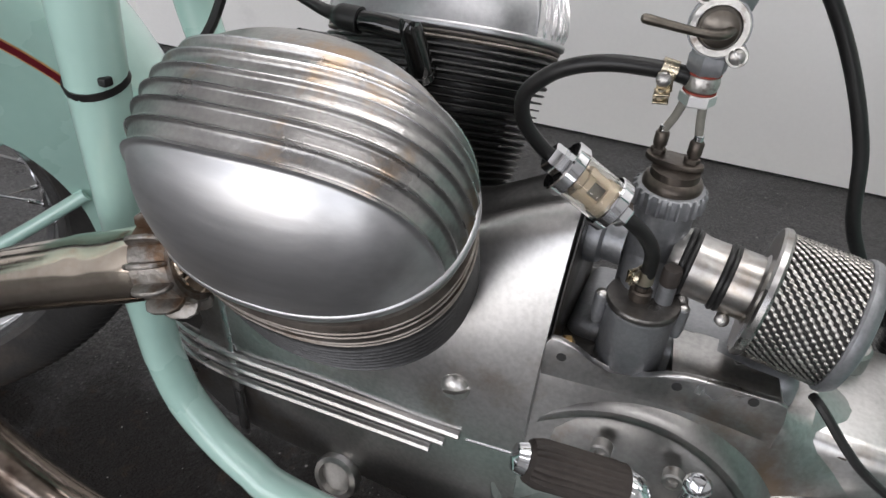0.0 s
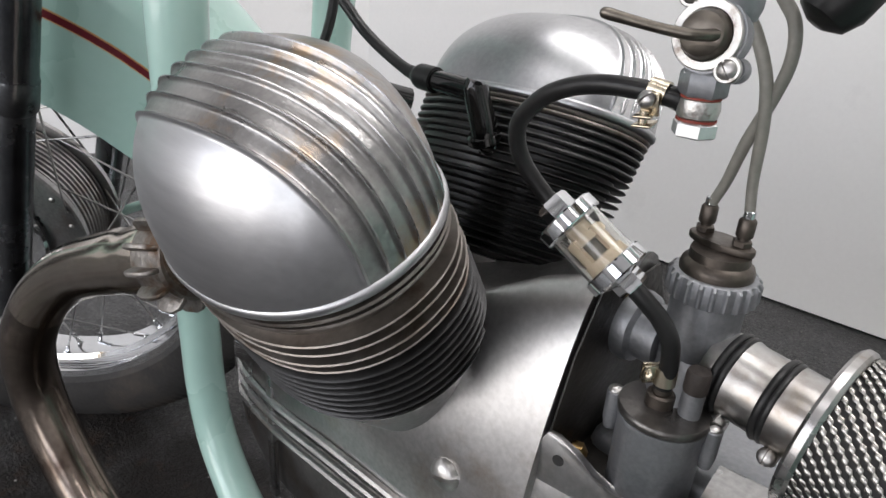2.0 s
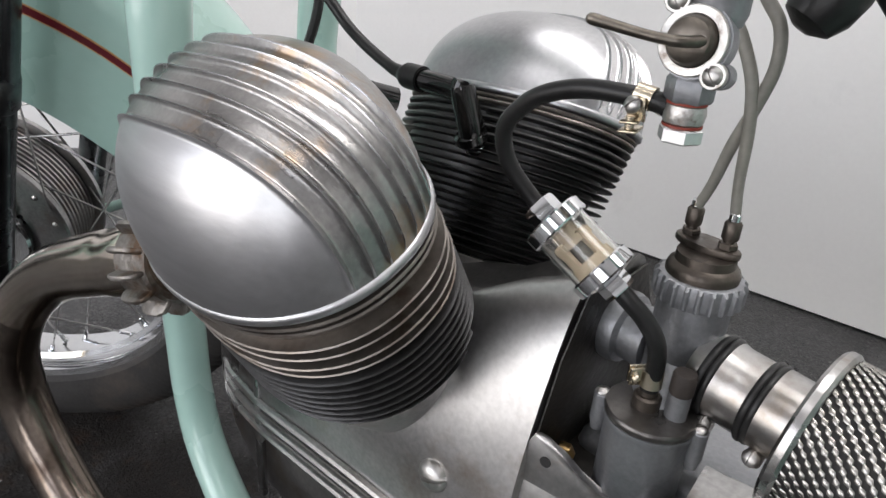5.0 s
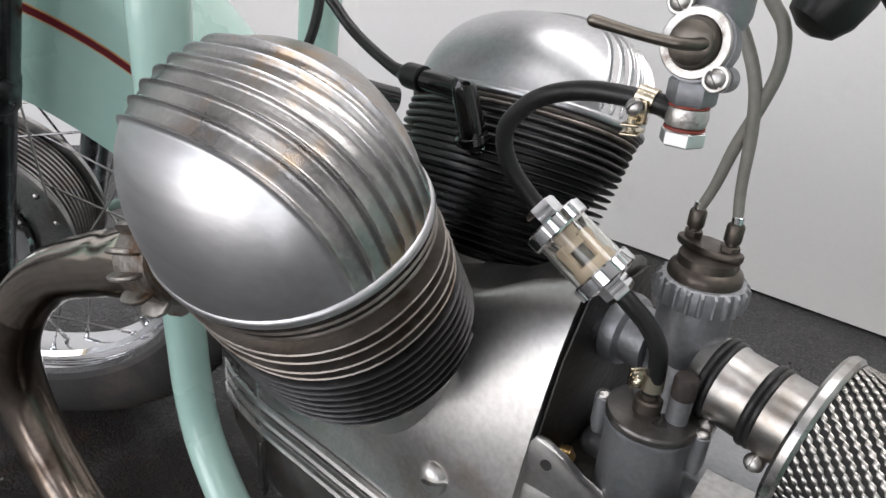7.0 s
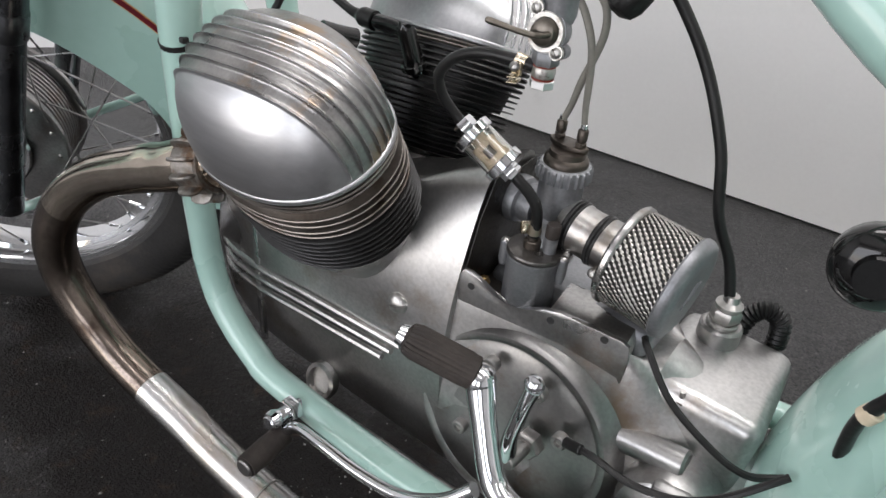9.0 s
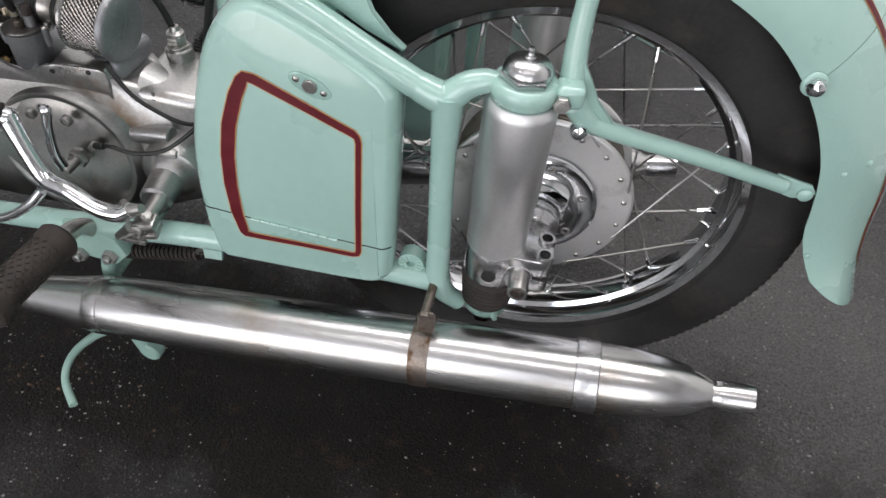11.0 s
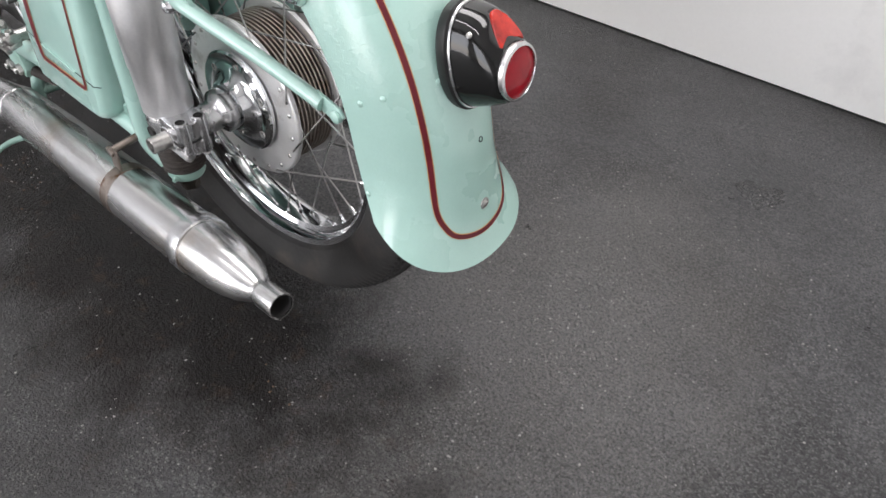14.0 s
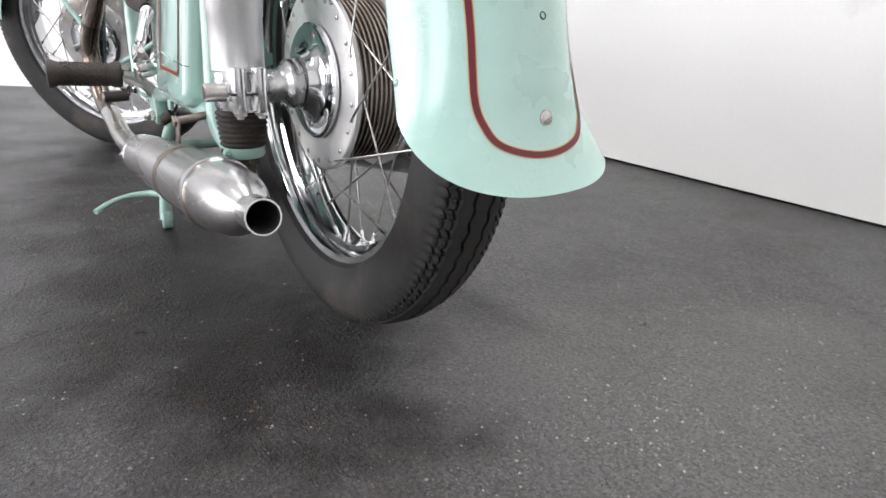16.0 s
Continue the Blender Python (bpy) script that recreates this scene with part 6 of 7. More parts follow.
for x, y in ((-0.6255, -0.0865), (-0.5810, -0.0775)):
    bm = fresh()
    lathe(bm, [(0.0030, 0.420), (0.0042, 0.426), (0.0042, 0.4405), (0.0038, 0.4410)], Matrix.Translation((x, y, 0)), 18)
    part("bowl_lug", bm, ALU_GREY, carb)
    bm = fresh()
    dome_screw(bm, Matrix.Translation((x, y, 0.4408)) @ Matrix.Rotation(0.7, 4, "Z"), 0.0037, 0.0026)
    part("bowl_screw", bm, STEEL, carb)
bm = fresh()
rod(bm, (-0.5925, -0.0800, 0.430), (-0.5925, -0.0800, 0.4565), 0.0050, 16, 0.0008)
tick = part("tickler_tower", bm, ALU_GREY, carb)
bm = fresh()
lathe(bm, [(0.0052, 0.4560), (0.0054, 0.4566), (0.0054, 0.4655), (0.0048, 0.4668), (0, 0.4668)], Matrix.Translation((-0.5925, -0.0800, 0)), 16)
part("tickler", bm, OLDRUBBER, tick, "dark brown tickler button")
bm = fresh()
rod(bm, (-0.6055, -0.0835, 0.4425), (-0.6055, -0.0835, 0.4500), 0.0065, 16, 0.001)
rod(bm, (-0.6055, -0.0835, 0.4500), (-0.6055, -0.0835, 0.4560), 0.0042, 14)
part("fuel_union", bm, BRONZE, carb, "tarnished brass fuel union")
bm = fresh()
rings(bm, [[Vector((-0.607 + (r + g * max(0.0, math.cos(22 * a)) ** 0.6) * math.cos(a), -0.052 + (r + g * max(0.0, math.cos(22 * a)) ** 0.6) * math.sin(a), h)) for a in (2 * math.pi * j / 176 for j in range(176))]
           for r, g, h in ((0.0162, 0, 0.4885), (0.0186, 0.0010, 0.4892), (0.0190, 0.0019, 0.4902), (0.0190, 0.0019, 0.4992), (0.0186, 0.0010, 0.5006), (0.0176, 0, 0.5012), (0.0142, 0, 0.5012))])
part("knurled_ring", bm, ALU_GREY, carb, "knurled carburettor ring nut")
bm = fresh()
lathe(bm, [(0.0164, 0.5005), (0.0166, 0.5035), (0.0158, 0.5058), (0.0136, 0.5075), (0.0132, 0.5115), (0, 0.512)], Matrix.Translation((-0.607, -0.052, 0)), 32)
slab(bm, [(0.0172 * math.cos(a) * 0.95, 0.0078 * math.sin(a)) for a in (2 * math.pi * j / 20 for j in range(20))], Matrix.Translation((-0.6095, -0.0475, 0.5115)) @ Matrix.Rotation(radians(-8), 4, "Z"), 0.0036, 0.0008)
top = part("mixing_chamber_cap", bm, BRONZE, carb, "tarnished brass mixing chamber cap")
for x, y in ((-0.6195, -0.0445), (-0.6005, -0.0478)):
    bm = fresh()
    hexagon(bm, Matrix.Translation((x, y, 0.5150)), 0.0044, 0.0030)
    rod(bm, (x, y, 0.5175), (x, y, 0.5200), 0.0026, 10)
    lathe(bm, [(0.0036, 0.5195), (0.0039, 0.5203), (0.0039, 0.5270), (0.0030, 0.5282)], Matrix.Translation((x, y, 0)), 14)
    part("cable_adjuster", bm, BRONZE, top)
    bm = fresh()
    rod(bm, (x, y, 0.5280), (x, y, 0.5318), 0.0026, 12, 0.0004)
    part("ferrule", bm, CHROME, top)
for pts in (((-0.6190, -0.0448, 0.5290), (-0.6147, -0.0460, 0.5408), (-0.6106, -0.0460, 0.5594), (-0.6049, -0.0460, 0.5781), (-0.6015, -0.0460, 0.5946), (-0.6039, -0.0460, 0.6093), (-0.6121, -0.048, 0.6208), (-0.632, -0.055, 0.650)),
            ((-0.6005, -0.0478, 0.5290), (-0.6030, -0.0475, 0.5443), (-0.6047, -0.0480, 0.5676), (-0.6084, -0.0480, 0.5867), (-0.6166, -0.0480, 0.6032), (-0.6253, -0.0490, 0.6151), (-0.645, -0.055, 0.645))):
    bm = fresh()
    tube(bm, pts, [0.0023, 0.0024] + [0.0027] * (len(pts) - 2), 12)
    part("throttle_cable", bm, SHEATH, carb, "grey sheathed throttle cable")
bm = fresh()
lathe(bm, [(0.0155, 0), (0.0155, 0.012), (0.0185, 0.014), (0.0195, 0.018), (0.0185, 0.030), (0.0150, 0.036)], along((-0.622, -0.050, 0.456), (-1, 0.06, 0)), 28)
part("inlet_stub", bm, ALU_GREY, carb)
bm = fresh()
hexagon(bm, along((-0.640, -0.086, 0.396), (0.4, -1, 0)), 0.0055, 0.006)
part("inlet_bolt", bm, BRASS, carb)
# ---- air filter on the carburettor mouth ----
AX = Vector((0.975, -0.06, -0.085)).normalized()
AF = along((-0.5925, -0.055, 0.4575), AX)
bm = fresh()
lathe(bm, [(0.0175, -0.004), (0.0195, 0.002), (0.0195, 0.010), (0.0188, 0.012), (0.0188, 0.028), (0.0195, 0.030), (0.0195, 0.044), (0.0225, 0.0465)], AF, 40)
neck = part("filter_neck", bm, NECKALU, bike, "bright turned air filter neck")
for h, r in ((0.004, 0.0208), (0.0075, 0.0205), (0.0265, 0.0205), (0.0295, 0.0202)):
    bm = fresh()
    lathe(bm, [(r - 0.002 + 0.0021 * math.cos(a), h + 0.0021 * math.sin(a)) for a in (2 * math.pi * k / 10 for k in range(10))], AF, 40, close=True)
    part("rubber_ring", bm, RUBBER, neck, "black rubber sealing ring")
for h, ang in ((0.012, 236), (0.036, 242)):
    c = AF @ Matrix.Rotation(radians(ang), 4, "Z") @ Matrix.Translation((0.0225, 0, h))
    bm = fresh()
    box(bm, c, 0.007, 0.008, 0.007, 0.001)
    dome_screw(bm, c @ Matrix.Rotation(radians(90), 4, "X") @ Matrix.Translation((0, 0, 0.004)), 0.0042, 0.003)
    part("neck_clamp", bm, STEEL, neck, "small steel hose clamp screw")
bm = fresh()
lathe(bm, [(0.020, 0.0455), (0.0372, 0.0455), (0.0385, 0.0470), (0.0385, 0.0500), (0.0372, 0.0515), (0.034, 0.0515)], AF, 56)
filt = part("air_filter", bm, NECKALU, bike, "round woven-mesh air filter with bright end caps")
bm = fresh()
lathe(bm, [(0.0352, 0.0505), (0.0352, 0.0920)], AF, 48)
part("filter_gauze", bm, DARKHOLE, filt)
bm = fresh()
lathe(bm, [(0.0350, 0.0905), (0.0378, 0.0905), (0.0388, 0.0920), (0.0385, 0.0950), (0.0365, 0.0985), (0.0330, 0.1000), (0.0250, 0.1006), (0, 0.1012)], AF, 56)
part("filter_end_cap", bm, ALU_GREY, filt, "matt grey end cap")
bm = fresh()
for dx, w in ((-0.004, 0.022), (0.003, 0.016)):
    box(bm, AF @ Matrix.Translation((dx * 1.2, 0.001, 0.1012)) @ Matrix.Rotation(radians(58), 4, "Z"), w, 0.0012, 0.0008)
    box(bm, AF @ Matrix.Translation((dx, -0.004, 0.1012)) @ Matrix.Rotation(radians(-35), 4, "Z"), w * 0.5, 0.0012, 0.0008)
part("cap_emboss", bm, ALU_GREY, filt)
bm = fresh()
rows, around = 15, 46
for r in range(rows):
    h = 0.0528 + (0.0900 - 0.0528) * r / (rows - 1)
    for k in range(around):
        a = 2 * math.pi * (k + 0.5 * (r % 2)) / around
        c = AF @ Matrix.Rotation(a, 4, "Z") @ Matrix.Translation((0.0362, 0, h)) @ Matrix.Rotation(radians(52 if r % 2 else 40), 4, "X")
        q = [c @ Vector(p) for p in ((0, 0.0029, 0), (0, 0, 0.0013), (0, -0.0029, 0), (0, 0, -0.0013))]
        e = [c @ Vector(p) for p in ((0.0009, 0.0014, 0.0), (0.0009, -0.0014, 0.0))]
        v = [bm.verts.new(p) for p in q + e]
        for f in ((0, 1, 4), (1, 5, 4), (1, 2, 5), (2, 3, 5), (3, 4, 5), (3, 0, 4), (0, 3, 2, 1)):
            bm.faces.new([v[i] for i in f])
tagged(part("wire_weave", bm, MESHWIRE, filt, "bright woven wire mesh", 70), kind="stuff")

# ---- petcock, hose and fuel filter ----
PN = Vector((0.10, -1, 0.12)).normalized()
PCC = Vector((-0.6045, -0.1175, 0.6070))
PC = along(PCC, PN)


def on_tap(dx, dz, h):
    """A place on the face of the fuel tap, off its middle."""
    v = Vector((dx, 0, dz))
    return PCC + v - PN * v.dot(PN) + PN * h


bm = fresh()
lathe(bm, [(0.0085, -0.013), (0.0112, -0.0095), (0.0120, -0.004), (0.0121, 0.0), (0.0121, 0.0012)], PC, 40)
tap = part("petcock", bm, ALU_GREY, bike, "grey die-cast fuel tap with a lever")
bm = fresh()
lathe(bm, [(0.0080, 0.0010), (0.0110, 0.0010), (0.0114, 0.0015), (0.0114, 0.0030), (0.0110, 0.0035), (0.0086, 0.0035), (0.0081, 0.0028)], PC, 44, close=True)
plate = part("tap_plate", bm, TAPFACE, tap, "pitted pale alloy retaining plate")
for dx, dz in ((0.0093, -0.0096), (-0.0080, 0.0118)):
    bm = fresh()
    lathe(bm, [(0.0043, -0.009), (0.0044, -0.001)], along(on_tap(dx, dz, 0), PN), 18)
    part("tap_lug", bm, ALU_GREY, tap)
    bm = fresh()
    lathe(bm, [(0.0042, 0.0010), (0.0044, 0.0014), (0.0044, 0.0030), (0.0041, 0.0034), (0.0030, 0.0034)], along(on_tap(dx, dz, 0), PN), 20)
    box(bm, along(on_tap(dx * 0.76, dz * 0.76, 0.0022), PN), 0.0042, 0.0042, 0.0020, 0.0004)
    part("plate_ear", bm, TAPFACE, plate)
    bm = fresh()
    dome_screw(bm, along(on_tap(dx, dz, 0.0030), PN, 2.2), 0.0033, 0.0022)
    part("tap_screw", bm, STEEL, plate)
bm = fresh()
lathe(bm, [(0.0082, 0.0008), (0.0082, 0.0040), (0.0078, 0.0046), (0.0077, 0.0062), (0.0070, 0.0078), (0.0050, 0.0088), (0, 0.0092)], PC, 36)
tube(bm, [PCC + PN * 0.0070 + Vector((0.0045, 0, 0.0002)), (-0.6015, -0.1308, 0.6079), (-0.6052, -0.1338, 0.6080), (-0.6130, -0.1362, 0.6088), (-0.6220, -0.1388, 0.6102), (-0.6285, -0.1408, 0.6113), (-0.6306, -0.1414, 0.6116), (-0.6314, -0.1417, 0.6117)], [0.0020, 0.0019, 0.0018, 0.0017, 0.0018, 0.0020, 0.0017, 0.0008], 14, 5)
part("tap_lever", bm, LEVERSTEEL, tap, "dull steel tap lever")
bm = fresh()
lathe(bm, [(0.0088, 0.612), (0.0100, 0.616), (0.0100, 0.655), (0.008, 0.70)], Matrix.Translation((-0.6035, -0.1085, 0)), 28)
tube(bm, [(-0.6040, -0.1105, 0.604), (-0.6047, -0.1118, 0.598), (-0.6050, -0.1122, 0.592)], [0.0088, 0.0080, 0.0074], 20, 4)
hexagon(bm, Matrix.Translation((-0.6050, -0.1125, 0.5868)) @ Matrix.Rotation(0.35, 4, "Z"), 0.0084, 0.0088)
part("tap_body", bm, ALU_GREY, tap)
bm = fresh()
lathe(bm, [(0.0060, 0.5790), (0.0069, 0.5798), (0.0074, 0.5828), (0.0069, 0.5858), (0.0060, 0.5864)], Matrix.Translation((-0.6050, -0.1125, 0)), 32)
rod(bm, (-0.608, -0.1132, 0.5828), (-0.6135, -0.1142, 0.5842), 0.0036, 16)
part("banjo", bm, TAPFACE, tap, "grey banjo union")
bm = fresh()
hexagon(bm, Matrix.Translation((-0.6050, -0.1125, 0.5728)) @ Matrix.Rotation(0.15, 4, "Z"), 0.0078, 0.0056)
part("banjo_bolt", bm, SATIN, tap)
for z in (0.5784, 0.5862):
    bm = fresh()
    rod(bm, (-0.6050, -0.1125, z), (-0.6050, -0.1125, z + 0.0008), 0.0070, 24)
    part("fibre_washer", bm, FIBRE, tap)
FA, FB = Vector((-0.6590, -0.1030, 0.5232)), Vector((-0.6291, -0.0965, 0.5035))
FD = (FB - FA).normalized()
bm = fresh()
tube(bm, [(-0.6098, -0.1137, 0.5836), (-0.6150, -0.1150, 0.5850), (-0.6277, -0.1172, 0.5855), (-0.6400, -0.1180, 0.5848), (-0.6517, -0.1180, 0.5822), (-0.6620, -0.1180, 0.5780), (-0.6700, -0.1175, 0.5725), (-0.6785, -0.1165, 0.5630), (-0.6805, -0.1145, 0.5535), (-0.6775, -0.1110, 0.5425), (-0.6690, -0.1060, 0.5310), FA - FD * 0.004], 0.0038, 18)
part("fuel_hose", bm, RUBBER, tap, "thick black rubber fuel hose")
bm = fresh()
HC = along((-0.6190, -0.1158, 0.5860), (-1, -0.16, 0.17))
lathe(bm, [(0.0038, -0.0033), (0.0044, -0.0033), (0.0044, 0.0033), (0.0038, 0.0033)], HC, 22, close=True)
box(bm, pose(-0.6188, -0.1208, 0.5820, 8, -6, 8), 0.0066, 0.0012, 0.0085, 0.0003)
box(bm, pose(-0.6188, -0.1230, 0.5783, 8, -6, 8), 0.0066, 0.0062, 0.0010, 0.0003)
box(bm, pose(-0.6188, -0.1222, 0.5752, 8, -6, 8), 0.0066, 0.0080, 0.0010, 0.0003)
rod(bm, (-0.6190, -0.1232, 0.5740), (-0.6190, -0.1232, 0.5800), 0.0017, 12)
part("hose_clip", bm, PLATED, tap, "plated hose clip with a slotted screw")
bm = fresh()
dome_screw(bm, along((-0.6194, -0.1228, 0.5838), (-0.05, -1, 0.25), 0.8), 0.0032, 0.0024)
part("clip_screw", bm, STEEL, tap)
FM = along(FA, FD)
FL = (FB - FA).length
bm = fresh()
hexagon(bm, FM @ Matrix.Translation((0, 0, -0.0085)), 0.0078, 0.0090)
lathe(bm, [(0.0060, -0.0002), (0.0140, 0.0), (0.0148, 0.0008), (0.0148, 0.0064), (0.0141, 0.0072), (0.0125, 0.0072)], FM, 48)
ff = part("fuel_filter", bm, CHROME, bike, "small glass and chrome fuel filter")
bm = fresh()
lathe(bm, [(0.0125, FL - 0.0072), (0.0141, FL - 0.0072), (0.0148, FL - 0.0064), (0.0148, FL - 0.0008), (0.0140, FL), (0.0060, FL + 0.0002)], FM, 48)
hexagon(bm, FM @ Matrix.Translation((0, 0, FL - 0.0005)), 0.0074, 0.0085)
part("filter_lower_cap", bm, CHROME, ff)
bm = fresh()
lathe(bm, [(0.0126, 0.0060), (0.0126, FL - 0.0060), (0.0115, FL - 0.0060), (0.0115, 0.0060)], FM, 44, close=True)
part("filter_glass", bm, GLASS, ff, "clear glass barrel")
# cream cage: two hoops and four bars round a grey gauze
bm = fresh()
lathe(bm, [(0.0070, 0.0130), (0.0094, 0.0130), (0.0094, 0.0165), (0.0070, 0.0165)], FM, 28, close=True)
lathe(bm, [(0.0070, FL - 0.0120), (0.0098, FL - 0.0120), (0.0102, FL - 0.0068), (0.0070, FL - 0.0068)], FM, 28, close=True)
lathe(bm, [(0.0040, 0.0070), (0.0056, 0.0075), (0.0056, 0.0135), (0.0040, 0.0135)], FM, 20, close=True)
for k in range(4):
    box(bm, FM @ Matrix.Rotation(math.pi / 2 * k + 0.35, 4, "Z") @ Matrix.Translation((0.0084, 0, FL * 0.5 + 0.0015)), 0.0022, 0.0052, FL * 0.42, 0.0004)
cage = part("filter_core", bm, PAPER, ff, "cream plastic filter cage")
bm = fresh()
lathe(bm, [(0.0066, 0.0135), (0.0069, 0.0140), (0.0069, FL - 0.0080), (0.0066, FL - 0.0075)], FM, 24)
part("filter_gauze", bm, SHEATH, cage, "grey filter gauze")
bm = fresh()
tube(bm, [FB + FD * 0.004, (-0.6190, -0.0940, 0.4960), (-0.6110, -0.0905, 0.4880), (-0.6055, -0.0875, 0.4780), (-0.6045, -0.0850, 0.4660), (-0.6055, -0.0838, 0.4530)], 0.0042, 18)
part("lower_fuel_hose", bm, RUBBER, ff, "short black rubber fuel hose")
bm = fresh()
HC = along((-0.6055, -0.0838, 0.4590), (-0.03, 0, 1))
lathe(bm, [(0.0044, -0.0042), (0.0051, -0.0042), (0.0051, 0.0042), (0.0044, 0.0042)], HC, 24, close=True)
box(bm, pose(-0.6102, -0.0888, 0.4592, 0, 0, 52), 0.0070, 0.0016, 0.0084, 0.0003)
box(bm, pose(-0.6122, -0.0868, 0.4592, 0, 0, 52), 0.0070, 0.0016, 0.0084, 0.0003)
dome_screw(bm, along((-0.6106, -0.0898, 0.4592), (-0.6, -0.8, 0.25), 0.6), 0.0034, 0.0026)
part("lower_hose_clip", bm, PLATED, ff, "bright plated hose clip")

# ---- levers, pegs and stand ----
bm = fresh()
tube(bm, [(-0.440, -0.206, 0.322), (-0.457, -0.208, 0.313), (-0.482, -0.208, 0.316), (-0.512, -0.203, 0.328), (-0.543, -0.195, 0.332), (-0.566, -0.182, 0.364), (-0.579, -0.172, 0.385)], [0.0085, 0.0100, 0.0092, 0.0092, 0.0094, 0.0092, 0.0112], 16)
bmesh.ops.create_uvsphere(bm, u_segments=20, v_segments=12, radius=0.0118, matrix=Matrix.Translation((-0.5805, -0.1715, 0.3875)))
kick = part("kick_starter", bm, CHROME, bike, "chromed kick-start lever")
bm = fresh()
c = along((-0.584, -0.1720, 0.3910), (-0.046, -0.018, 0.0150))
rings(bm, [[c @ Vector(((r + g * (0.5 + 0.5 * math.cos(22 * a))) * math.cos(a), (r + g * (0.5 + 0.5 * math.cos(22 * a))) * math.sin(a), h)) for a in (2 * math.pi * j / 132 for j in range(132))]
           for r, g, h in ((0.0105, 0, 0.0), (0.0122, 0, 0.001), (0.0122, 0, 0.005), (0.0112, 0.0014, 0.007), (0.0113, 0.0014, 0.046), (0.0105, 0.0005, 0.052), (0.0085, 0, 0.0535))])
part("kick_rubber", bm, OLDRUBBER, kick, "ribbed brown rubber sleeve")
bm = fresh()
lathe(bm, [(0.007, 0), (0.0085, 0.003), (0.0070, 0.008), (0, 0.010)], along((-0.6298, -0.1900, 0.4060), (-0.046, -0.018, 0.0150)), 18)
part("kick_end", bm, CHROME, kick)
bm = fresh()
box(bm, pose(-0.430, -0.203, 0.302, 8, -10, 6), 0.027, 0.022, 0.013, 0.004, 2)
box(bm, pose(-0.429, -0.203, 0.2905, 8, -10, 6), 0.025, 0.021, 0.0085, 0.003, 2)
box(bm, pose(-0.430, -0.199, 0.297, 8, -10, 6), 0.022, 0.014, 0.014, 0.002)
box(bm, pose(-0.444, -0.212, 0.2815, 8, 8, 6), 0.026, 0.008, 0.007, 0.0015)
lathe(bm, [(0.0078, -0.004), (0.0078, 0.002), (0.0068, 0.003), (0.0040, 0.003), (0.0032, 0.0), (0, 0.0)], along((-0.436, -0.2145, 0.2985), (-0.05, -1, 0.12)), 18)
hexagon(bm, along((-0.428, -0.201, 0.3085), (0.1, -0.12, 1)), 0.0068, 0.006)
tube(bm, [(-0.440, -0.214, 0.304), (-0.452, -0.214, 0.292), (-0.462, -0.213, 0.283)], [0.0075, 0.006, 0.0045], 12, 4)
tube(bm, [(-0.447, -0.204, 0.318), (-0.436, -0.207, 0.324), (-0.425, -0.208, 0.330)], [0.009, 0.007, 0.005], 12, 4)
part("kick_clamp", bm, STEEL, kick, "chromed cotter clamp")
bm = fresh()
rod(bm, (-0.438, -0.15, 0.300), (-0.434, -0.198, 0.299), 0.0095, 18, 0.001)
part("kick_shaft", bm, STEEL, kick)
bm = fresh()
tube(bm, [(-0.559, -0.150, 0.308), (-0.557, -0.156, 0.335), (-0.552, -0.156, 0.368), (-0.549, -0.152, 0.388)], [0.0072, 0.0058, 0.0052, 0.0058], 12, 5)
lathe(bm, [(0.005, 0), (0.0072, 0.003), (0.0072, 0.007), (0.004, 0.010), (0, 0.011)], along((-0.549, -0.148, 0.390), (0, -1, 0.15)), 16)
neutral = part("neutral_lever", bm, CHROME, bike, "small chromed selector lever")
bm = fresh()
hexagon(bm, along((-0.554, -0.122, 0.306), (0, -1, 0)), 0.0120, 0.012)
rod(bm, (-0.555, -0.132, 0.306), (-0.556, -0.156, 0.306), 0.0065, 16, 0.001)
part("lever_nut", bm, STEEL, neutral)
bm = fresh()
tube(bm, [(-0.560, -0.190, 0.306), (-0.580, -0.200, 0.285), (-0.615, -0.204, 0.262), (-0.66, -0.204, 0.250), (-0.71, -0.202, 0.245), (-0.740, -0.200, 0.238), (-0.757, -0.202, 0.222)], [0.0060, 0.0055, 0.0052, 0.0050, 0.0048, 0.0048, 0.0060], 14)
gear = part("gear_lever", bm, CHROME, bike, "curved chromed gear lever")
bm = fresh()
tube(bm, [(-0.757, -0.202, 0.218), (-0.755, -0.226, 0.2175), (-0.753, -0.247, 0.217)], [0.0105, 0.0112, 0.0108], 18, 5)
part("gear_rubber", bm, OLDRUBBER, gear, "worn brown rubber gear pedal")
bm = fresh()
lathe(bm, [(0.0082, 0), (0.0088, 0.0015), (0.0078, 0.003), (0, 0.0032)], along((-0.7528, -0.2475, 0.2170), (0.08, -1, 0)), 18)
part("gear_pedal_end", bm, STEEL, gear)
P0, P1 = Vector((-0.519, -0.232, 0.283)), Vector((-0.528, -0.346, 0.287))
bm = fresh()
PM = along(P0, P1 - P0)
PL = (P1 - P0).length
lathe(bm, [(0.0195, 0), (0.0225, 0.004), (0.0218, 0.014), (0.0190, 0.020), (0.0188, PL - 0.022), (0.0205, PL - 0.014), (0.0235, PL - 0.007), (0.0235, PL - 0.002), (0.0200, PL), (0.0160, PL - 0.001), (0.0150, PL - 0.003), (0, PL - 0.003)], PM, 30)
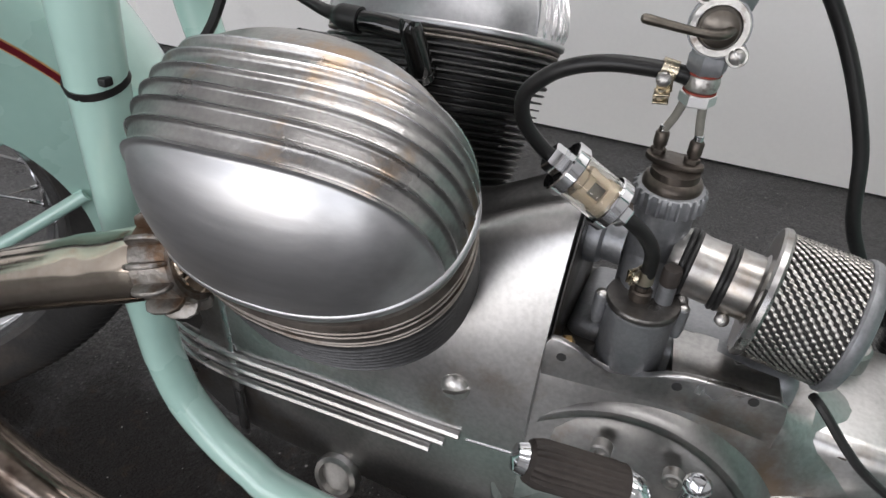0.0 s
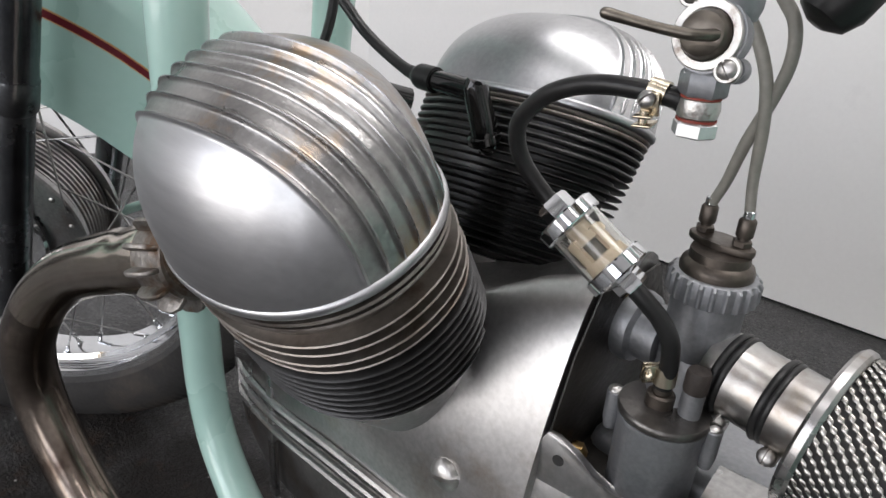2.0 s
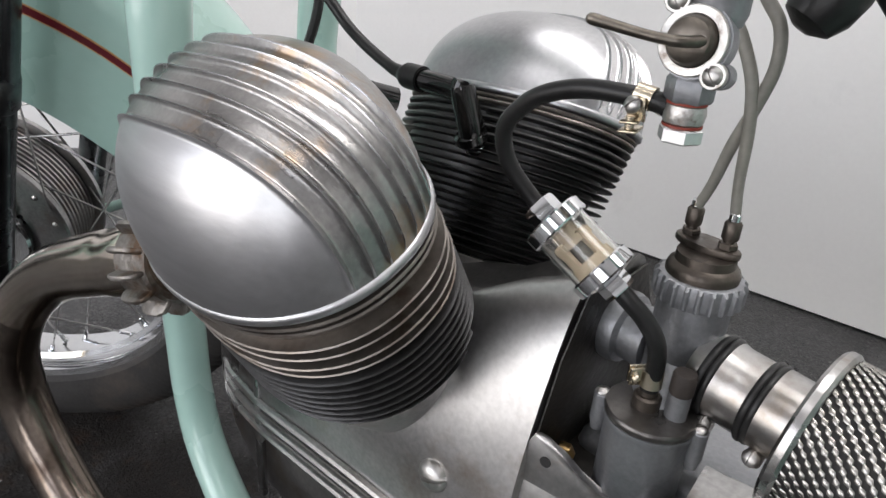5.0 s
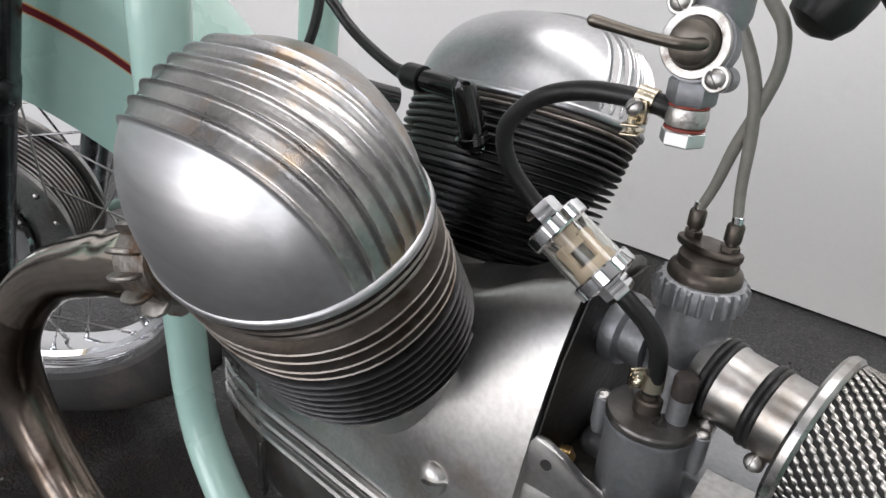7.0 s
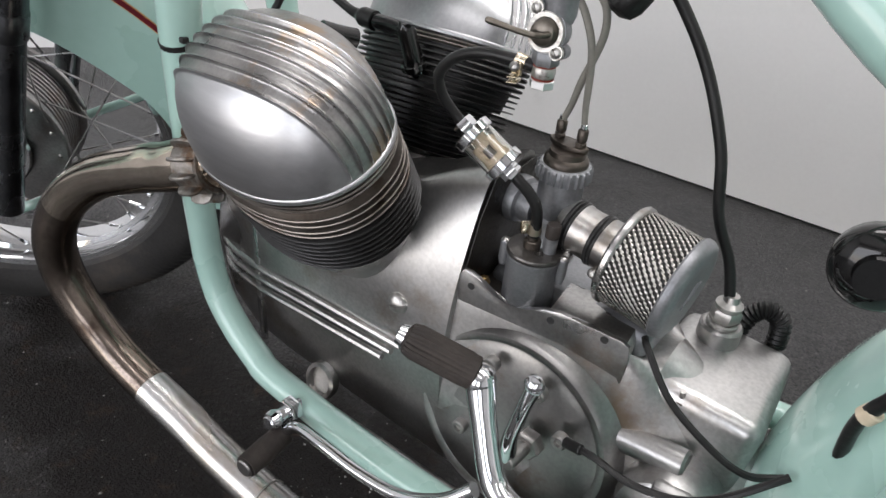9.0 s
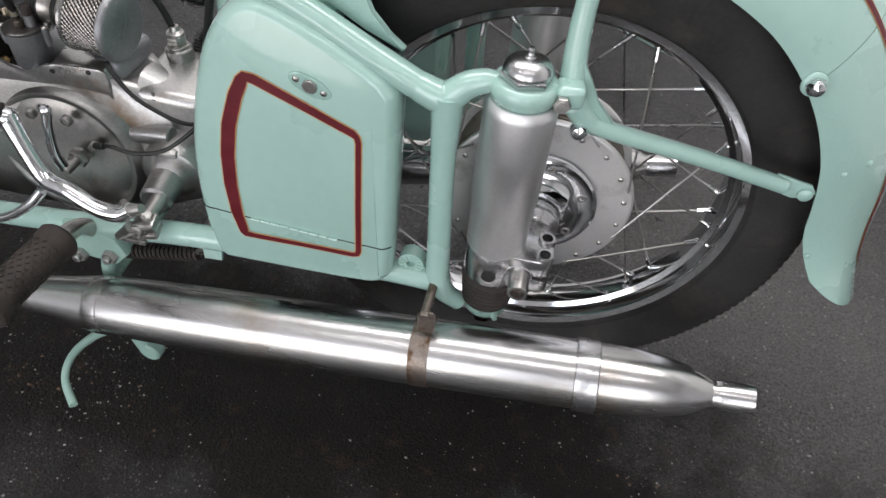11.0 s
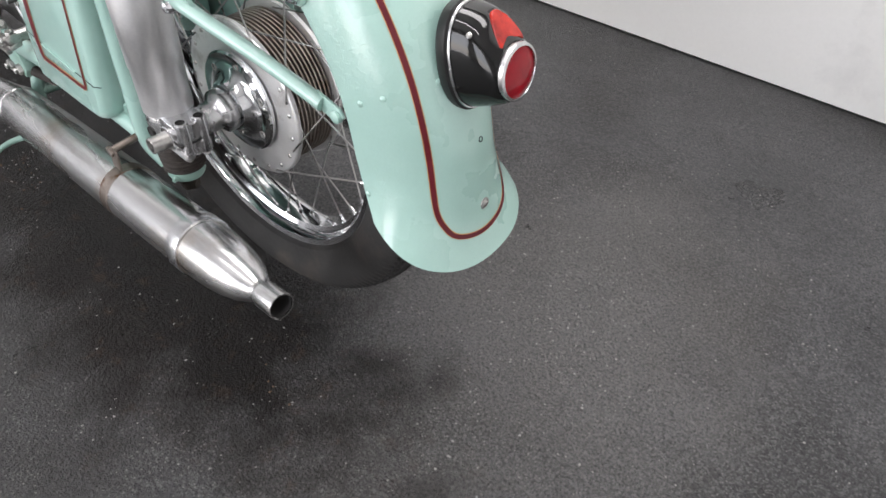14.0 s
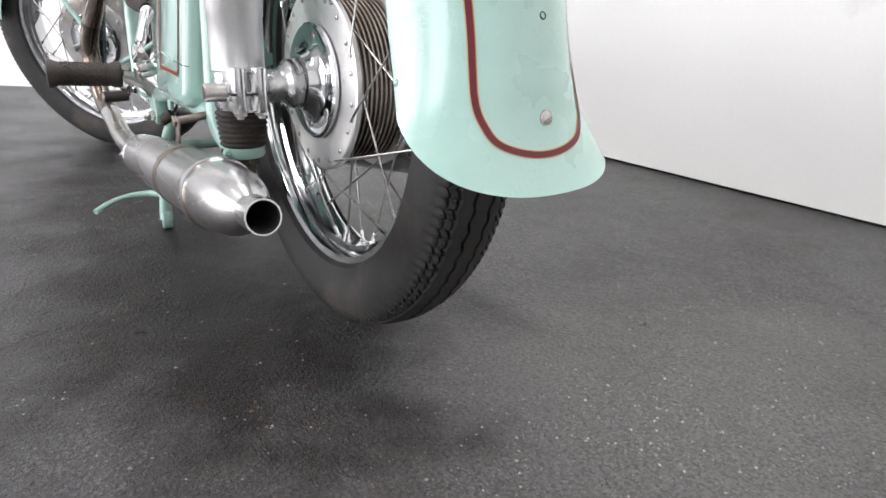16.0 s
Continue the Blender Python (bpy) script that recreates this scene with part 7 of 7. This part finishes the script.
for r in range(12):
    for k in range(14):
        a = 2 * math.pi * (k + 0.5 * (r % 2)) / 14
        box(bm, PM @ Matrix.Rotation(a, 4, "Z") @ Matrix.Translation((0.0190, 0, 0.023 + r * (PL - 0.046) / 11)) @ Matrix.Rotation(radians(45), 4, "X"), 0.0022, 0.0040, 0.0040)
peg = part("footrest", bm, OLDRUBBER, bike, "dark knobbly rubber footrest")
bm = fresh()
tube(bm, [(-0.520, -0.232, 0.282), (-0.523, -0.200, 0.268), (-0.527, -0.175, 0.240)], [0.011, 0.010, 0.011], 14, 5)
part("footrest_bracket", bm, STEEL, peg)
# centre stand, feet on the floor
bm = fresh()
tube(bm, [(-0.530, -0.150, 0.205), (-0.535, -0.168, 0.160), (-0.530, -0.180, 0.090), (-0.520, -0.186, 0.045), (-0.508, -0.188, 0.016)], [0.0115, 0.011, 0.010, 0.0105, 0.012], 14)
lathe(bm, [(0.014, -0.009), (0.0165, -0.006), (0.0165, 0.006), (0.014, 0.009)], along((-0.504, -0.188, 0.0165), (0.1, 1, 0)), 20)
tube(bm, mirrored([(-0.530, -0.150, 0.205), (-0.535, -0.168, 0.160), (-0.530, -0.180, 0.090), (-0.520, -0.186, 0.045), (-0.508, -0.188, 0.016)]), [0.0115, 0.011, 0.010, 0.0105, 0.012], 14)
lathe(bm, [(0.014, -0.009), (0.0165, -0.006), (0.0165, 0.006), (0.014, 0.009)], along(mirrored([(-0.504, -0.188, 0.0165)])[0], (0.1, 1, 0)), 20)
rod(bm, (-0.533, -0.165, 0.150), (-0.533, 0.065, 0.150), 0.009, 12)
stand = part("centre_stand", bm, MINT_WORN, bike, "chipped mint green centre stand, lowered")
bm = fresh()
tube(bm, [(-0.528, -0.186, 0.060), (-0.562, -0.206, 0.056), (-0.580, -0.240, 0.050), (-0.574, -0.274, 0.043), (-0.546, -0.304, 0.035)], [0.0075, 0.006, 0.0052, 0.0048, 0.0054], 14)
part("stand_lever", bm, MINT_WORN, stand, "chipped mint green stand lever")
bm = fresh()
turns, n = 24, 24 * 10
p, q = Vector((-0.540, -0.172, 0.196)), Vector((-0.395, -0.174, 0.233))
c = along(p, q - p)
L = (q - p).length
tube(bm, [c @ Vector((0.0075 * math.cos(2 * math.pi * i / 10), 0.0075 * math.sin(2 * math.pi * i / 10), L * i / n)) for i in range(n + 1)], 0.0022, 6, 0)
tube(bm, [q, q + Vector((0.012, 0.002, 0.006)), q + Vector((0.020, 0.004, 0.014))], 0.0022, 8, 4)
part("stand_spring", bm, OLDRUBBER, stand, "oily black coil spring")
bm = fresh()
slab(bm, [(-0.012, -0.012), (0.010, -0.010), (0.012, 0.004), (0.0, 0.014), (-0.012, 0.012)], along((-0.372, -0.178, 0.250), (0, -1, 0)), 0.005, 0.001)
part("spring_eye", bm, MINT, stand)

# ---- front end ----
FRONT_EDGE = [(-30, 0.288), (-10, 0.279), (0, 0.2735), (5, 0.272), (15, 0.266), (22, 0.260), (30, 0.248), (37, 0.240), (43, 0.235), (56, 0.226), (70, 0.222), (90, 0.225), (120, 0.24), (170, 0.27)]
FRONT_LINE = [(-30, 0.338), (30, 0.336), (40, 0.328), (48, 0.322), (57, 0.315), (62, 0.312), (80, 0.31), (170, 0.32)]
SHOULDER = 0.354


def along_table(table, th):
    for (t0, r0), (t1, r1) in zip(table, table[1:]):
        if t0 <= th <= t1:
            return r0 + (r1 - r0) * (th - t0) / (t1 - t0)
    return table[-1][1]


def front_point(th, u, lift=0.0):
    """A place on the front mudguard, in the steered wheel's own axes."""
    crown, shoulder, hw = 0.386, SHOULDER, 0.075
    low = along_table(FRONT_EDGE, th)
    k = abs(u)
    sg = 1 if u >= 0 else -1
    if k < 0.5:
        a = k * math.pi
        y, f, r = sg * hw * math.sin(a) ** 0.9, math.cos(a), shoulder + (crown - shoulder) * math.cos(a) ** 0.8
    else:
        y, f, r = sg * hw, 0.0, shoulder + (low - shoulder) * (k - 0.5) * 2
    a = sg * min(k, 0.5) * math.pi
    c = math.radians(th)
    nn = Vector((math.cos(c) * f, math.sin(a), math.sin(c) * f)).normalized()
    return FRONT @ (Vector((r * math.cos(c), y, r * math.sin(c))) + nn * lift)


bm = fresh()
grid_o = [[bm.verts.new(front_point(FG0 + (168 - FG0) * i / 70, -1 + 2 * j / 32)) for j in range(33)] for i in range(71)]
grid_i = [[bm.verts.new(front_point(FG0 + (168 - FG0) * i / 70, -1 + 2 * j / 32, -0.0016)) for j in range(33)] for i in range(71)]
for i in range(70):
    for j in range(32):
        bm.faces.new((grid_o[i][j], grid_o[i][j + 1], grid_o[i + 1][j + 1], grid_o[i + 1][j]))
        bm.faces.new((grid_i[i][j], grid_i[i + 1][j], grid_i[i + 1][j + 1], grid_i[i][j + 1]))
for i in range(70):
    for j in (0, 32):
        bm.faces.new((grid_o[i][j], grid_o[i + 1][j], grid_i[i + 1][j], grid_i[i][j]))
for j in range(32):
    for i in (0, 70):
        bm.faces.new((grid_o[i][j], grid_o[i][j + 1], grid_i[i][j + 1], grid_i[i][j]))
fguard = part("front_mudguard", bm, MINT, bike, "deep mint green front mudguard with red lining")
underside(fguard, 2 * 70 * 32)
for s in (-1, 1):
    for mat, half, lift, nm in ((GOLD, 0.019, 0.0005, "gold_lining"), (RED, 0.0135, 0.0009, "red_lining")):
        bm = fresh()
        prev = None
        for i in range(71):
            th = FG0 + 2 + (164 - FG0) * i / 70
            row = [bm.verts.new(front_point(th, s * (0.5 + 0.5 * (SHOULDER - along_table(FRONT_LINE, th)) / (SHOULDER - along_table(FRONT_EDGE, th)) + w * half), lift)) for w in (-1, 0, 1)]
            if prev:
                for q in range(2):
                    bm.faces.new((prev[q], prev[q + 1], row[q + 1], row[q]))
            prev = row
        part(nm, bm, mat, fguard)
for s in (-1, 1):
    bm = fresh()
    foot, head_end = Vector((0.055, s * 0.112, -0.045)), Vector((0.255, s * 0.112, 0.56))
    tube(bm, [FRONT @ foot, FRONT @ foot.lerp(head_end, 0.2), FRONT @ foot.lerp(head_end, 0.42)], [0.0165, 0.0165, 0.0170], 24, 6)
    lathe(bm, [(0.0175, 0), (0.0195, 0.003), (0.0195, 0.03), (0.018, 0.034)], along(FRONT @ foot.lerp(head_end, 0.40), FRONT.to_3x3() @ (head_end - foot)), 24)
    leg = part("fork_leg", bm, FORKSTEEL, bike, "dull dark steel fork leg")
    bm = fresh()
    tube(bm, [FRONT @ foot.lerp(head_end, 0.45), FRONT @ foot.lerp(head_end, 1.05)], 0.0185, 24, 4)
    part("fork_cover", bm, FORKSTEEL, leg, "dark steel fork cover tube")
    bm = fresh()
    tube(bm, [FRONT @ Vector((0.055, s * 0.092, -0.066)), FRONT @ Vector((0.193, s * 0.084, -0.001)), FRONT @ Vector((0.278, s * 0.0765, 0.044))], 0.0066, 12, 5)
    part("front_stay", bm, MINT, bike)
    bm = fresh()
    tube(bm, [FRONT @ Vector((0.060, s * 0.092, 0.000)), FRONT @ Vector((0.006, s * 0.086, 0.069)), FRONT @ Vector((-0.085, s * 0.077, 0.215))], 0.0066, 12, 5)
    part("front_stay", bm, MINT, bike)
bm = fresh()
rod(bm, FRONT @ Vector((0, -0.13, 0)), FRONT @ Vector((0, 0.13, 0)), 0.009, 14)
part("front_axle", bm, STEEL, front)
bm = fresh()
tube(bm, [FRONT @ Vector((0.285, 0, 0.50)), FRONT @ Vector((0.30, 0, 0.545)), (-1.00, -0.07, 0.90)], 0.026, 18, 4)
part("steering_head", bm, MINT, bike)
both("top_tube", [(-0.99, -0.09, 0.88), (-0.80, -0.09, 0.86), (-0.62, -0.09, 0.80)], 0.014, MINT)

# ---- cables and small electrics ----
bm = fresh()
tube(bm, [(-0.938, -0.128, 0.470), (-0.925, -0.110, 0.500), (-0.905, -0.07, 0.540), (-0.90, -0.05, 0.60), (-0.91, -0.05, 0.70)], 0.0034, 8)
part("loom", bm, RUBBER, bike, "black wiring loom")
bm = fresh()
lathe(bm, [(0.0160, -0.0022), (0.0182, -0.0022), (0.0182, 0.0022), (0.0160, 0.0022)], along((-0.9125, -0.158, 0.531), (0.05, -0.25, 1)), 22, close=True)
box(bm, Matrix.Translation((-0.896, -0.166, 0.536)), 0.006, 0.006, 0.005, 0.001)
part("cable_tie", bm, RUBBER, bike, "black cable tie")
bm = fresh()
lathe(bm, [(0.010, 0), (0.022, 0.002), (0.026, 0.008), (0.026, 0.018), (0.022, 0.024), (0.013, 0.027), (0.012, 0.033)], along((-0.405, -0.040, 0.512), (0.1, -1, 0.1)), 28)
part("horn", bm, LACQUER, bike, "black horn under the seat")
bm = fresh()
tube(bm, [(-0.345, -0.105, 0.64), (-0.352, -0.112, 0.55), (-0.366, -0.112, 0.49), (-0.378, -0.105, 0.45), (-0.375, -0.09, 0.40)], 0.0042, 10)
part("brake_cable", bm, RUBBER, bike, "black cable")
bm = fresh()
rod(bm, (-0.3740, -0.107, 0.461), (-0.3775, -0.1055, 0.452), 0.0058, 12, 0.001)
part("cable_clip", bm, PAPER, bike)
# ribbed breather hose behind the gearbox
bm = fresh()
hose = curve_points([(-0.468, 0.03, 0.372), (-0.462, 0.036, 0.392), (-0.451, 0.040, 0.399), (-0.441, 0.044, 0.390), (-0.438, 0.047, 0.366)], 10)
tube(bm, hose, [0.0085 if i % 2 else 0.0068 for i in range(len(hose))], 12, 0)
part("breather_hose", bm, RUBBER, bike, "ribbed black breather hose")
# battery box between the toolboxes
bm = fresh()
lathe(bm, [(0.004, -0.014), (0.010, -0.011), (0.0128, -0.004), (0.0128, 0.006), (0.0105, 0.014), (0.010, 0.05)], along((-0.588, -0.050, 0.622), (0.35, 0.3, 0.7)), 20)
part("rubber_grommet", bm, RUBBER, bike, "black rubber cap")
bm = fresh()
box(bm, pose(-0.30, -0.033, 0.43, 0, 0, 3), 0.12, 0.15, 0.24, 0.012, 3)
part("battery_box", bm, MINT, bike, "mint green battery box")
bm = fresh()
lathe(bm, [(0.02, 0), (0.024, 0.01), (0.024, 0.06), (0.03, 0.065), (0.03, 0.08), (0.02, 0.085)], along((-0.405, -0.035, 0.285), (1, 0.05, 0.0)), 24)
rod(bm, (-0.33, 0.000, 0.285), (-0.02, 0.020, 0.300), 0.014, 16)
part("drive_shaft", bm, CHROME, bike, "bright shaft drive")

# ---- loose grit on the floor ----
rng = random.Random(7)
# flakes lie thicker in a few places
heaps = ((0.69, -0.06, 0.03, 60), (-0.76, -0.25, 0.05, 70), (-0.81, -0.07, 0.05, 60), (0.06, -0.27, 0.12, 60), (0.2, -0.22, 0.10, 60), (0.40, 0.32, 0.17, 700), (0.42, 0.02, 0.13, 350), (-0.55, -0.33, 0.08, 60), (-0.56, -0.23, 0.05, 120))
spots = [(rng.uniform(-1.6, 1.6), rng.uniform(-1.5, 1.05)) for i in range(4200)]
for hx, hy, spread, count in heaps:
    spots += [(rng.gauss(hx, spread), rng.gauss(hy, spread)) for i in range(count)]


def crumb_heap(places, least, most, power):
    """Low four-sided crumbs, each turned its own way."""
    heap = fresh()
    for x, y in places:
        r = least + most * rng.random() ** power
        c = Matrix.Translation((x, y, 0.0)) @ Matrix.Rotation(rng.uniform(0, 6.3), 4, "Z")
        v = [heap.verts.new(c @ Vector(p)) for p in ((r, 0, 0), (0, r * 0.8, 0), (-r * 0.9, 0, 0), (0, -r * 0.7, 0), (r * 0.2, 0, r * rng.uniform(0.5, 0.9)))]
        for f in ((0, 1, 4), (1, 2, 4), (2, 3, 4), (3, 0, 4)):
            heap.faces.new([v[k] for k in f])
    return heap


tagged(part("floor_grit", crumb_heap(spots, 0.0008, 0.0021, 4), STONECHIP, None, "", 10), "scattered pale grit on the dark floor", "grit", kind="stuff")
flakes = [(rng.gauss(hx, 0.035), rng.gauss(hy, 0.022)) for hx, hy, count in ((-0.70, -0.29, 40), (-0.62, -0.26, 25), (-0.50, -0.245, 16), (0.12, -0.20, 14)) for i in range(count)]
tagged(part("rust_flakes", crumb_heap(flakes, 0.0010, 0.0030, 3), RUSTFLAKE, None, "", 10), "loose brown rust flakes on the oily floor", "debris", kind="stuff")
